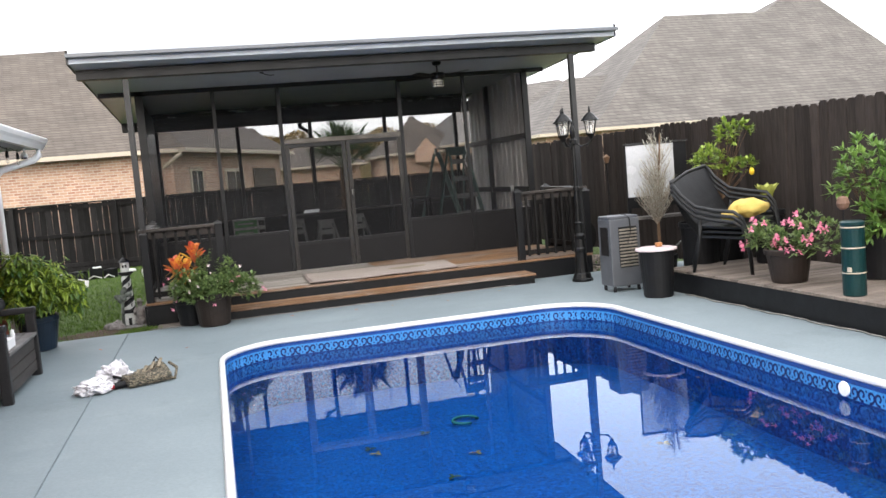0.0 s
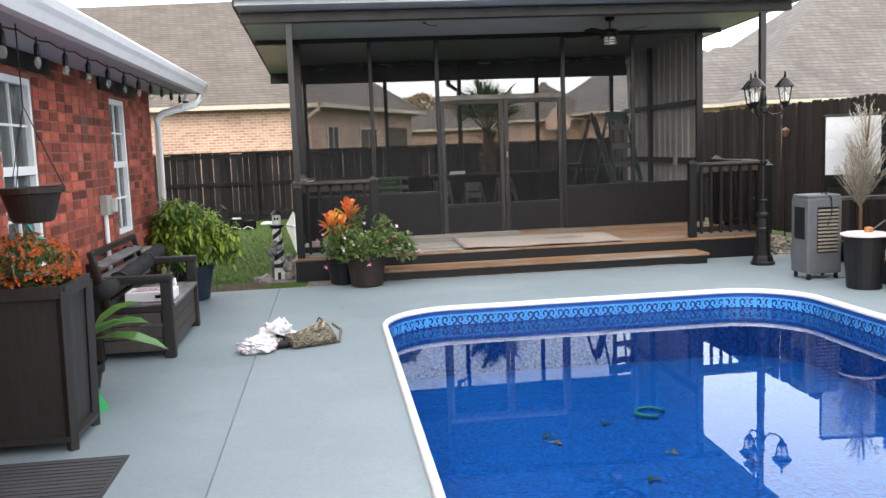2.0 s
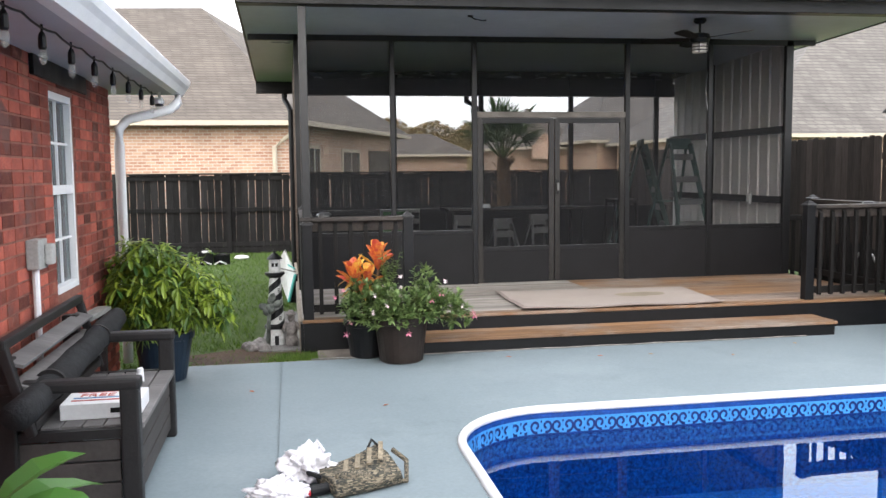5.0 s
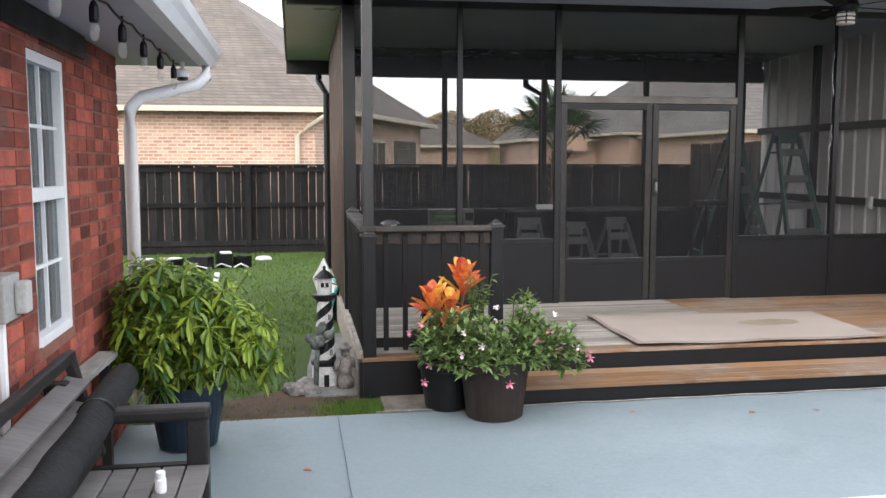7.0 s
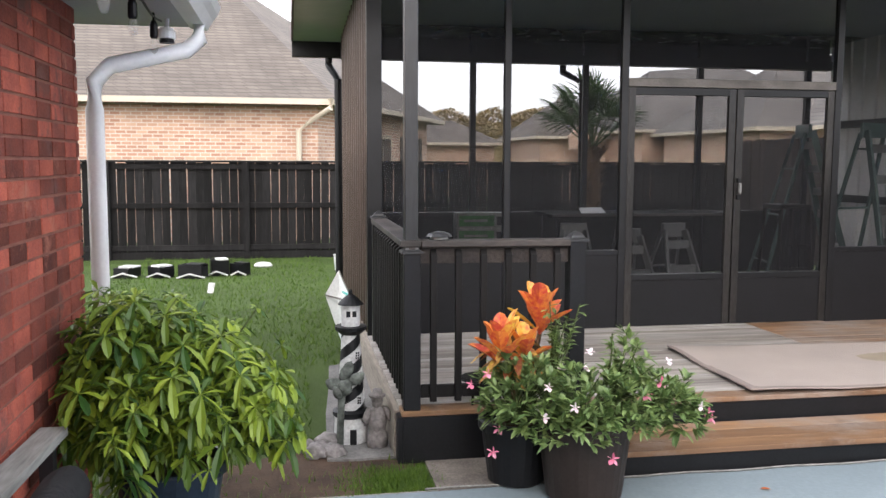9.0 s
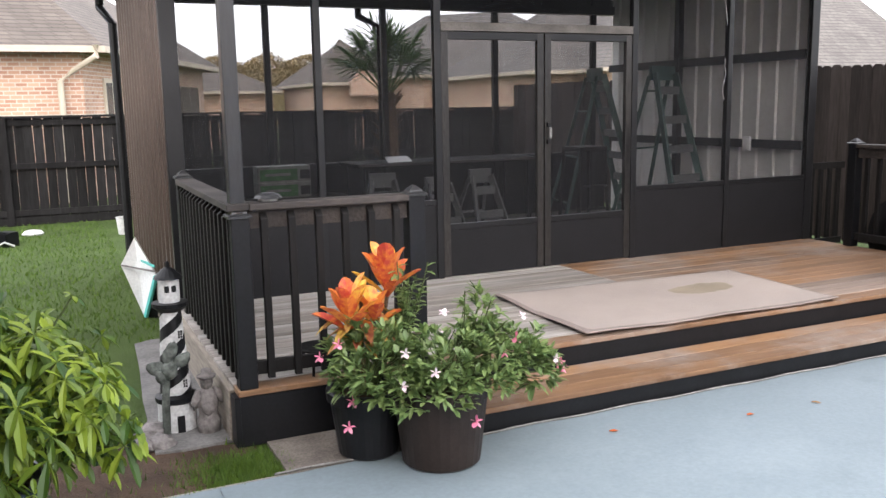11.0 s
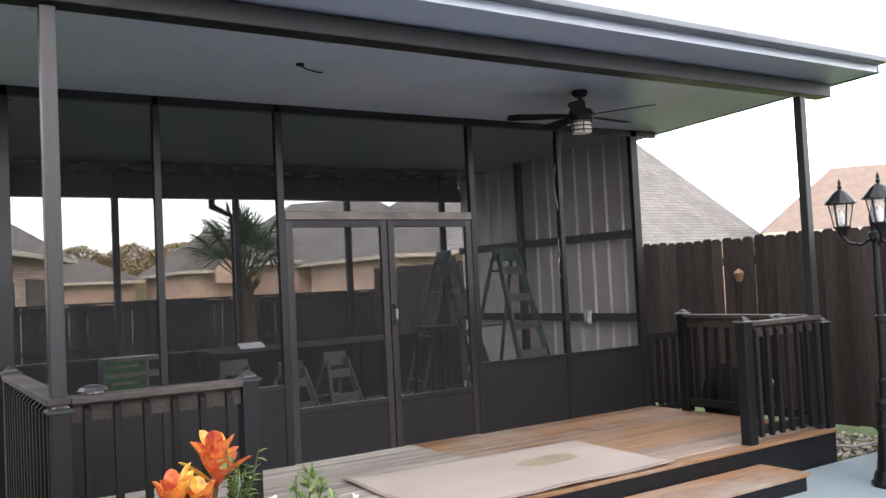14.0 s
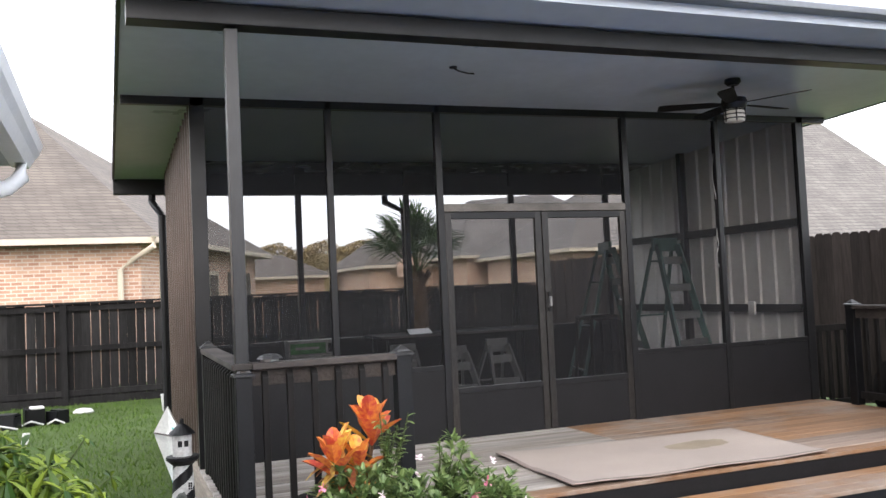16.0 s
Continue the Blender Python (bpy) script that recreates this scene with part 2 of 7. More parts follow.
def part(name, bm, material, parent=None, label="", smooth=False):
    """Links a bmesh, given in world places, as one mesh under a thing or a part."""
    me = bpy.data.meshes.new(name)
    off = ROOTS.get(parent, Vector((0, 0, 0)))
    if off.length:
        bm.transform(Matrix.Translation(-off))
    if smooth:
        for f in bm.faces:
            f.smooth = True
    bm.to_mesh(me)
    bm.free()
    for m in (material if isinstance(material, (list, tuple)) else [material]):
        me.materials.append(m)
    ob = new(name, me)
    if parent:
        ob.parent = parent
    ROOTS[ob] = off
    if label:
        tagged(ob, label)
    return ob


def shell(name, bm, material, label="", category="", kind="structure", smooth=False):
    return tagged(part(name, bm, material, None, "", smooth), label, category, "", kind)


def box(x0, x1, y0, y1, z0, z1, bev=0.0, bm=None):
    """A box, its edges rounded by bev, in a new bmesh or added to one."""
    own = bmesh.new()
    bmesh.ops.create_cube(own, size=1.0, matrix=Matrix.LocRotScale(((x0 + x1) / 2, (y0 + y1) / 2, (z0 + z1) / 2), None, (abs(x1 - x0), abs(y1 - y0), abs(z1 - z0))))
    if bev:
        bmesh.ops.bevel(own, geom=own.edges[:], offset=bev, segments=2, affect="EDGES", profile=0.6)
    if bm is None:
        return own
    return merge(bm, own)


def merge(bm, own):
    me = bpy.data.meshes.new("tmp")
    own.to_mesh(me)
    own.free()
    bm.from_mesh(me)
    bpy.data.meshes.remove(me)
    return bm


def bar(a, b, w, h, bev=0.0, bm=None, roll=0.0):
    """A square bar from a to b, w wide and h high."""
    a, b = Vector(a), Vector(b)
    d = b - a
    own = bmesh.new()
    bmesh.ops.create_cube(own, size=1.0, matrix=Matrix.Diagonal((w, h, d.length, 1)))
    if bev:
        bmesh.ops.bevel(own, geom=own.edges[:], offset=bev, segments=2, affect="EDGES", profile=0.6)
    q = d.to_track_quat("Z", "Y").to_matrix().to_4x4()
    own.transform(Matrix.Translation((a + b) / 2) @ q @ Matrix.Rotation(radians(roll), 4, "Z"))
    return own if bm is None else merge(bm, own)


def tube(points, r, seg=8, bm=None, r_end=None, closed=False):
    """A round tube through points, tapering from r to r_end."""
    own = bmesh.new()
    pts = [Vector(p) for p in points]
    rings = []
    for i, p in enumerate(pts):
        d = (pts[min(i + 1, len(pts) - 1)] - pts[max(i - 1, 0)]).normalized()
        side = d.orthogonal().normalized() if abs(d.z) > 0.99 else d.cross(Vector((0, 0, 1))).normalized()
        up = side.cross(d)
        k = r if r_end is None else r + (r_end - r) * i / (len(pts) - 1)
        rings.append([own.verts.new(p + side * (k * math.cos(6.28319 * j / seg)) + up * (k * math.sin(6.28319 * j / seg))) for j in range(seg)])
    for u, v in zip(rings, rings[1:]):
        for j in range(seg):
            own.faces.new((u[j], u[(j + 1) % seg], v[(j + 1) % seg], v[j]))
    own.faces.new(rings[0][::-1])
    own.faces.new(rings[-1])
    bmesh.ops.recalc_face_normals(own, faces=own.faces[:])
    return own if bm is None else merge(bm, own)


def lathe(profile, centre, seg=24, bm=None, squash=1.0):
    """A turned shape: rows of radius and height round a centre."""
    own = bmesh.new()
    cx, cy, cz = centre
    rings = [[own.verts.new((cx + r * math.cos(6.28319 * j / seg), cy + squash * r * math.sin(6.28319 * j / seg), cz + z)) for j in range(seg)] for r, z in profile]
    for u, v in zip(rings, rings[1:]):
        for j in range(seg):
            own.faces.new((u[j], u[(j + 1) % seg], v[(j + 1) % seg], v[j]))
    own.faces.new(rings[0][::-1])
    own.faces.new(rings[-1])
    bmesh.ops.recalc_face_normals(own, faces=own.faces[:])
    return own if bm is None else merge(bm, own)


def poly(verts, faces):
    own = bmesh.new()
    vs = [own.verts.new(v) for v in verts]
    for f in faces:
        own.faces.new([vs[i] for i in f])
    if len(faces) > 1:
        bmesh.ops.recalc_face_normals(own, faces=own.faces[:])
    return own


def slab(outline, z0, z1):
    """An upright prism over a plan outline."""
    n = len(outline)
    return poly([(x, y, z0) for x, y in outline] + [(x, y, z1) for x, y in outline],
                [tuple(range(n))[::-1], tuple(range(n, 2 * n))] + [(i, (i + 1) % n, n + (i + 1) % n, n + i) for i in range(n)])

# ---- ground ----
PX0, PX1, PY0, PY1, PR = 0.695, 5.0, 3.1, 10.085, 0.75      # pool, outside of its coping
WATER = -0.17
DECK_Z, DX0, DX1, DY0, WALL_Y, BACK_Y = 0.28, -0.16, 6.13, 12.45, 14.645, 18.05


def rounded(x0, x1, y0, y1, r, seg=10):
    pts = []
    for cx, cy, a in ((x1 - r, y0 + r, -90), (x1 - r, y1 - r, 0), (x0 + r, y1 - r, 90), (x0 + r, y0 + r, 180)):
        pts += [(cx + r * math.cos(radians(a + 90 * i / seg)), cy + r * math.sin(radians(a + 90 * i / seg))) for i in range(seg + 1)]
    return pts


def sheet_with_hole(outer, hole, z):
    """A level sheet between an outer rectangle and the pool's rounded outline."""
    bm = bmesh.new()
    for ring in (outer, hole):
        vs = [bm.verts.new((x, y, z)) for x, y in ring]
        for i in range(len(vs)):
            bm.edges.new((vs[i], vs[(i + 1) % len(vs)]))
    bmesh.ops.triangle_fill(bm, use_beauty=True, use_dissolve=False, edges=bm.edges[:])
    bmesh.ops.recalc_face_normals(bm, faces=bm.faces[:])
    return bm


def ring_wall(outline, z0, z1):
    n = len(outline)
    return poly([(x, y, z0) for x, y in outline] + [(x, y, z1) for x, y in outline], [(i, (i + 1) % n, n + (i + 1) % n, n + i) for i in range(n)])


inner = rounded(PX0 + 0.05, PX1 - 0.05, PY0 + 0.05, PY1 - 0.05, PR - 0.05)
ground_hole = rounded(PX0 - 0.1, PX1 + 0.1, PY0 - 0.1, PY1 + 0.1, PR)
shell("ground", sheet_with_hole([(-600, -600), (600, -600), (600, 600), (-600, 600)], ground_hole, -0.03), LAWN, "green lawn with thin patches round the patio", "lawn")
apron = [(-1.72, -6.0), (9.0, -6.0), (9.0, 12.45), (0.72, 12.45), (0.72, 12.02), (0.0, 12.0), (-1.72, 12.01)]
pv = sheet_with_hole(apron, rounded(PX0 + 0.02, PX1 - 0.02, PY0 + 0.02, PY1 - 0.02, PR), 0.0)
shell("pavement", pv, CONCRETE, "pale blue-grey painted concrete pool deck", "pavement")
shell("pad", box(-0.03, 0.715, 12.018, 12.47, -0.05, -0.006), surf("stained_concrete_pad", (0.20, 0.175, 0.15), 0.9, var=0.35, scale=4, bump=0.4, fine=80), "dirty bare concrete pad beside the deck", "pavement")
shell("kerb", box(-1.72, -0.031, 12.011, 12.02, -0.06, -0.002), RAW_CONCRETE, "bare concrete edge of the patio", "kerb")

# ---- pool ----
pool = thing("swimming_pool", ((PX0 + PX1) / 2, PY1, 0), "in-ground vinyl pool with blue speckled liner and white coping", "pool", kind="structure")
cop = bmesh.new()
prof = [(0.0, 0.0), (0.012, 0.022), (0.024, 0.03), (0.042, 0.029), (0.057, 0.018), (0.06, -0.012), (0.05, -0.02), (0.02, -0.01)]
rings = []
for d, z in prof:
    rings.append([cop.verts.new((x, y, z)) for x, y in rounded(PX0 + d, PX1 - d, PY0 + d, PY1 - d, PR - d)])
for a, b in zip(rings, rings[1:] + rings[:1]):
    for i in range(len(a)):
        cop.faces.new((a[i], a[(i + 1) % len(a)], b[(i + 1) % len(a)], b[i]))
bmesh.ops.recalc_face_normals(cop, faces=cop.faces[:])
part("coping", cop, COPING, pool, "white rounded vinyl coping", smooth=True)
part("liner_wall", ring_wall(inner, -0.19, -0.01), LINER, pool, "dark blue liner wall")
band = rounded(PX0 + 0.053, PX1 - 0.053, PY0 + 0.053, PY1 - 0.053, PR - 0.053)
part("liner_band", ring_wall(band, -0.162, -0.056), LINER_BAND, pool, "light blue patterned liner band")
part("lower_wall", ring_wall(inner, -0.70, -0.19), LINER_FLOOR, pool)
part("pool_floor", poly([(x, y, -0.68) for x, y in inner], [tuple(range(len(inner)))]), LINER_FLOOR, pool, "bright blue speckled liner floor")
wm = bpy.data.materials.new("pool_water")
wm.use_nodes = True
n_, l_ = wm.node_tree.nodes, wm.node_tree.links
gl, tp, fr, mx = n_.new("ShaderNodeBsdfGlossy"), n_.new("ShaderNodeBsdfTransparent"), n_.new("ShaderNodeFresnel"), n_.new("ShaderNodeMixShader")
gl.inputs["Roughness"].default_value = 0.0
gl.inputs["Color"].default_value = (0.84, 0.94, 1.0, 1)
tp.inputs["Color"].default_value = (0.75, 0.9, 1.0, 1)
fr.inputs["IOR"].default_value = 1.45
wnz, wb = n_.new("ShaderNodeTexNoise"), n_.new("ShaderNodeBump")
wnz.inputs["Scale"].default_value = 2.5
wb.inputs["Strength"].default_value, wb.inputs["Distance"].default_value = 0.05, 0.004
l_.new(wnz.outputs[0], wb.inputs["Height"])
l_.new(wb.outputs[0], gl.inputs["Normal"])
l_.new(fr.outputs[0], mx.inputs[0])
l_.new(tp.outputs[0], mx.inputs[1])
l_.new(gl.outputs[0], mx.inputs[2])
l_.new(mx.outputs[0], n_["Material Output"].inputs["Surface"])
wp = rounded(PX0 + 0.054, PX1 - 0.054, PY0 + 0.054, PY1 - 0.054, PR - 0.054)
shell("water", poly([(x, y, WATER) for x, y in wp], [tuple(range(len(wp)))]), wm, "still clear pool water reflecting sky", "water")

# ---- own house, brick side wall with eave ----
HX, HY = -1.72, 12.12
WINS = [(7.36, 8.06), (10.22, 10.84)]
WZ0, WZ1 = 0.885, 2.185
house = thing("wall_house", (HX, HY, 0), "red brick house wall with white sash windows", "wall", kind="structure")
core = bmesh.new()
ys = [-6.0] + [v for w in WINS for v in w] + [HY - 0.03]
for a, b in zip(ys[::2], ys[1::2]):
    box(HX - 0.3, HX - 0.007, a, b, -0.03, 2.36, bm=core)
for a, b in WINS:
    box(HX - 0.3, HX - 0.007, a, b, -0.03, WZ0, bm=core)
    box(HX - 0.3, HX - 0.007, a, b, WZ1, 2.36, bm=core)
box(-8.0, HX - 0.3, HY - 0.3, HY - 0.042, -0.03, 2.36, bm=core)
part("mortar_wall", core, MORTAR, house)
part("frieze_board", box(HX, HX + 0.028, 9.8, 11.15, 2.235, 2.355, 0.006), BLACK_PAINT, house, "dark roller box above the window")
part("frieze_board", box(HX, HX + 0.028, 7.0, 8.4, 2.235, 2.355, 0.006), BLACK_PAINT, house)
# backing added behind the windows; the room's dimness is in its dark colour
shell("room_wall", box(-2.6, -2.5, -6, 11.8, 0, 2.36), surf("room_dimness", (0.10, 0.095, 0.085), 0.8), "plain wall added behind the windows, coloured dark as a dim room", "wall")

# eave: soffit, fascia, gutter
EZ = 2.36
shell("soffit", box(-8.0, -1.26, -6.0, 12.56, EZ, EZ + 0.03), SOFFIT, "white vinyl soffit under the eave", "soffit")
roof_v = [(-1.15, -6, EZ + 0.135), (-1.15, 12.63, EZ + 0.135), (-8, 12.63, EZ + 3.1), (-8, -6, EZ + 3.1), (-1.15, -6, EZ + 0.095), (-1.15, 12.63, EZ + 0.095), (-8, 12.63, EZ + 3.0), (-8, -6, EZ + 3.0)]
shell("roof_house", poly(roof_v, [(0, 1, 2, 3), (4, 7, 6, 5), (0, 4, 5, 1), (1, 5, 6, 2)]), BROWN_SHINGLE, "brown shingle roof of the brick house", "roof")
gut = thing("gutter", (-1.2, 12.5, EZ), "white aluminium gutter along the eave", "gutter", kind="structure")
gp = [(-1.26, EZ - 0.0), (-1.175, EZ - 0.01), (-1.145, EZ + 0.04), (-1.12, EZ + 0.07), (-1.105, EZ + 0.115), (-1.115, EZ + 0.13), (-1.26, EZ + 0.13)]
part("trough", poly([(x, -6, z) for x, z in gp] + [(x, 12.61, z) for x, z in gp], [tuple(range(7)), tuple(range(7, 14))[::-1]] + [(i, (i + 1) % 7, 7 + (i + 1) % 7, 7 + i) for i in range(7)]), WHITE, gut)
dsp = thing("downspout", (HX, HY, 0), "white aluminium downspout with elbows at the brick corner", "downspout", kind="structure")
part("pipe", tube([(-1.20, 12.42, EZ + 0.02), (-1.20, 12.42, EZ - 0.08), (-1.26, 12.38, EZ - 0.14), (-1.60, 12.22, EZ - 0.24), (-1.665, 12.2, EZ - 0.32), (-1.67, 12.2, EZ - 0.45), (-1.67, 12.2, 0.02)], 0.042, 10), WHITE, dsp, smooth=True)
for z in (0.35,):
    part("strap", box(-1.73, -1.62, 12.15, 12.252, z, z + 0.03), WHITE, dsp)

# windows of the brick house
for k, (a, b) in enumerate(WINS):
    win = thing("window_%d" % (k + 1), (HX, a, WZ0), "white double-hung window with muntins and pale curtains", "window", kind="structure")
    fx0, fx1, f = HX - 0.08, HX - 0.018, 0.048
    part("window_frame", box(fx0, fx1, a, a + f, WZ0, WZ1), WHITE, win)
    part("window_frame", box(fx0, fx1, b - f, b, WZ0, WZ1), WHITE, win)
    part("window_frame", box(fx0, fx1, a + f, b - f, WZ1 - f, WZ1), WHITE, win)
    part("window_sill", box(fx0, HX - 0.005, a + f, b - f, WZ0, WZ0 + 0.045, 0.006), WHITE, win)
    zm = (WZ0 + WZ1) / 2 + 0.02
    part("meeting_rail", box(fx0, fx1, a + f, b - f, zm - 0.03, zm + 0.03, 0.005), WHITE, win)
    for z0, z1 in ((WZ0 + 0.045, zm - 0.03), (zm + 0.03, WZ1 - f)):
        part("pane", box(HX - 0.062, HX - 0.058, a + f, b - f, z0, z1), see_through("thin_glass", (0.12, 0.14, 0.145), 0.45, 0.06, 0.5), win)
        part("muntin", box(HX - 0.058, HX - 0.042, (a + b) / 2 - 0.008, (a + b) / 2 + 0.008, z0, z1), WHITE, win)
        part("muntin", box(HX - 0.058, HX - 0.0415, a + f, b - f, (z0 + z1) / 2 - 0.008, (z0 + z1) / 2 + 0.008), WHITE, win)
    cur = thing("curtain", (HX - 0.16, (a + b) / 2, WZ1), "pale gathered curtain behind the window", "curtain", "curtains")
    nfold = 40
    cv = [(HX - 0.16 + 0.02 * math.sin(i * 1.9), a - 0.05 + (b - a + 0.1) * i / nfold, z) for z in (WZ0 - 0.05, WZ1 + 0.05) for i in range(nfold + 1)]
    part("cloth", poly(cv, [(i, i + 1, nfold + 2 + i, nfold + 1 + i) for i in range(nfold)]), surf("curtain_cloth_%d" % k, (0.36, 0.37, 0.34), 0.9, var=0.1), cur)

# ---- deck ----
deck = thing("deck", (DX0, DY0, 0), "raised timber deck with grey weathered and tan boards, black skirt", "deck", kind="structure")
part("skirt", box(DX0 + 0.01, DX1 - 0.01, DY0 + 0.03, DY0 + 0.06, -0.02, DECK_Z - 0.035), BLACK_PAINT, deck, "black painted front skirt")
part("skirt", box(DX1 - 0.06, DX1 - 0.03, DY0 + 0.06, BACK_Y, -0.02, DECK_Z - 0.035), BLACK_PAINT, deck)
part("edge_board", box(DX0 - 0.03, DX0 + 0.10, DY0 + 0.14, BACK_Y, -0.02, DECK_Z - 0.02, 0.01), surf("pale_edge_board", (0.33, 0.29, 0.24), 0.85, var=0.3, bump=0.4, stretch=(1, 0.1, 1)), deck, "pale weathered side board")
part("skirt", box(DX0 - 0.02, DX0 + 0.009, DY0 + 0.03, DY0 + 0.14, -0.02, DECK_Z - 0.035), BLACK_PAINT, deck)

# ---- porch frame, screens, roof ----
porch = thing("screen_porch", (3.0, WALL_Y, DECK_Z), "dark bronze screened porch with flat shed roof", "porch", kind="structure")


def roof_z(y, x=3.0):
    return 3.34 - 0.037 * (y - 12.2) + 0.005 * (x - 3.0)


def up(x, y, w, d, z0, z1, name="post", m=BRONZE, label=""):
    return part(name, box(x - w / 2, x + w / 2, y - d / 2, y + d / 2, z0, z1, 0.006), m, porch, label)


# roof slab
RX0, RX1, RY0, RY1 = -0.69, 6.53, 12.12, 18.45
rv = [(x, y, roof_z(y, x) + dz) for dz in (0.0, 0.16) for x, y in ((RX0, RY0), (RX1, RY0), (RX1, RY1), (RX0, RY1))]
part("roof", poly(rv, [(0, 3, 2, 1), (4, 5, 6, 7), (0, 1, 5, 4), (1, 2, 6, 5), (2, 3, 7, 6), (3, 0, 4, 7)]), CEILING_PANEL, porch, "flat insulated roof panel, grey underside")
part("fascia", bar((RX0 - 0.02, RY0 - 0.027, roof_z(RY0, RX0) + 0.085), (RX1 + 0.02, RY0 - 0.027, roof_z(RY0, RX1) + 0.085), 0.17, 0.047, 0.008), FASCIA, porch, "grey metal front fascia")
for sx in (RX0 - 0.015, RX1 + 0.015):
    part("fascia", bar((sx, RY0, roof_z(RY0, sx) + 0.08), (sx, RY1, roof_z(RY1, sx) + 0.08), 0.025, 0.175), BRONZE, porch)
part("gutter", box(RX0 - 0.02, RX1, RY1 + 0.002, RY1 + 0.12, roof_z(RY1) - 0.20, roof_z(RY1) - 0.01, 0.01), BLACK_PAINT, porch, "black rear gutter")
part("beam", bar((RX0 + 0.02, 12.56, roof_z(12.56, RX0) - 0.075), (RX1 - 0.13, 12.56, roof_z(12.56, RX1) - 0.075), 0.15, 0.12, 0.006), BRONZE, porch, "dark front beam on posts")
# front posts on the deck
for x in (-0.10, 6.03):
    up(x, 12.56, 0.075, 0.075, DECK_Z, roof_z(12.56, x) - 0.145, "post", surf("post_metal_%d" % int(x), (0.034, 0.035, 0.037), 0.33, 0.3, var=0.15, stretch=(1, 1, 0.2)), "dark metal front post")
# front wall
FZ = roof_z(WALL_Y)
MX = [-0.10, 0.975, 1.965, 3.90, 5.0, 6.08]
for x, w in zip(MX, (0.12, 0.055, 0.06, 0.06, 0.055, 0.10)):
    up(x, WALL_Y, w, 0.06, DECK_Z, roof_z(WALL_Y, x), "mullion")
part("header", bar((RX0 + 0.02, WALL_Y, roof_z(WALL_Y, RX0) - 0.03), (RX1 - 0.1, WALL_Y, roof_z(WALL_Y, RX1) - 0.03), 0.06, 0.07), BRONZE, porch)
# door head paler than the frame: wear plus a highlight put into the colour
part("door_head", box(1.995, 3.87, WALL_Y - 0.032, WALL_Y + 0.032, 2.29, 2.36, 0.004), surf("worn_highlight_bronze", (0.15, 0.135, 0.12), 0.35, 0.4, var=0.3, scale=5), porch, "worn bronze door head, highlight put into its pale colour")
for a, b in ((MX[0] + 0.06, MX[1] - 0.028), (MX[1] + 0.028, MX[2] - 0.03), (MX[3] + 0.03, MX[4] - 0.028), (MX[4] + 0.028, MX[5] - 0.05)):
    part("kick_panel", box(a, b, WALL_Y - 0.015, WALL_Y + 0.015, DECK_Z, 0.90), PANEL, porch, "dark grey metal kick panel")
    part("rail", box(a, b, WALL_Y - 0.025, WALL_Y + 0.025, 0.90, 0.94, 0.004), BRONZE, porch)
    part("screen", box(a, b, WALL_Y - 0.002, WALL_Y + 0.002, 0.94, FZ - 0.06), SCREEN, porch, "fine black insect screen")
part("screen", box(1.995, 3.87, WALL_Y - 0.002, WALL_Y + 0.002, 2.36, FZ - 0.06), SCREEN, porch)
# double doors
STILE_GREY = surf("grey_handle", (0.25, 0.25, 0.25), 0.4)
# pale streaks on the stiles are scuffs and painted bronze highlights together
STILE = surf("scuffed_highlight_bronze", (0.018, 0.018, 0.019), 0.32, 0.35, var=0.4, scale=3, stretch=(1, 1, 0.25), col2=(0.05, 0.046, 0.042))
for k, (a, b) in enumerate(((1.998, 2.954), (2.966, 3.868))):
    door = thing("door_%d" % (k + 1), (a if k == 0 else b, WALL_Y, DECK_Z), "closed bronze screen door with kick panel", "door", kind="structure")
    y0, y1, s = WALL_Y - 0.022, WALL_Y + 0.022, 0.062
    part("stile", box(a, a + s, y0, y1, DECK_Z + 0.01, 2.286, 0.004), STILE, door)
    part("stile", box(b - s, b, y0, y1, DECK_Z + 0.01, 2.286, 0.004), STILE, door)
    part("rail", box(a + s, b - s, y0, y1, 2.226, 2.286, 0.004), BRONZE, door)
    part("rail", box(a + s, b - s, y0, y1, 0.68, 0.73, 0.004), BRONZE, door)
    part("kick_panel", box(a + s, b - s, WALL_Y - 0.012, WALL_Y + 0.012, DECK_Z + 0.01, 0.68), PANEL, door)
    part("screen", box(a + s, b - s, WALL_Y - 0.002, WALL_Y + 0.002, 0.73, 2.226), SCREEN, door)
    if k == 1:
        h = part("handle", box(2.985, 3.005, WALL_Y - 0.075, WALL_Y - 0.05, 1.41, 1.50, 0.006), STILE_GREY, door, "grey and black pull handle")
        part("latch", box(2.98, 3.01, WALL_Y - 0.05, WALL_Y - 0.022, 1.36, 1.40, 0.004), BLACK_PAINT, door)
        part("latch", box(2.98, 3.01, WALL_Y - 0.05, WALL_Y - 0.022, 1.50, 1.54, 0.004), BLACK_PAINT, door)


def ribbed(name, x, y0, y1, z0, z1f, m, side, label):
    """Ribbed metal siding along y at x; the ribs stand out on the given side; its top follows the roof."""
    pts = []
    y = y0
    while y < y1 - 0.2:
        for dy, dx in ((0, 0), (0.19, 0), (0.205, 0.022), (0.235, 0.022), (0.25, 0)):
            pts.append((x + side * dx, min(y + dy, y1)))
        y += 0.25
    pts.append((x, y1))
    back = [(x - side * 0.012, y1), (x - side * 0.012, y0)]
    outline = pts + back
    n = len(outline)
    vs = [(a, b, z0) for a, b in outline] + [(a, b, z1f(b, a) + 0.02) for a, b in outline]
    return part(name, poly(vs, [(i, (i + 1) % n, n + (i + 1) % n, n + i) for i in range(n)]), m, porch, label)


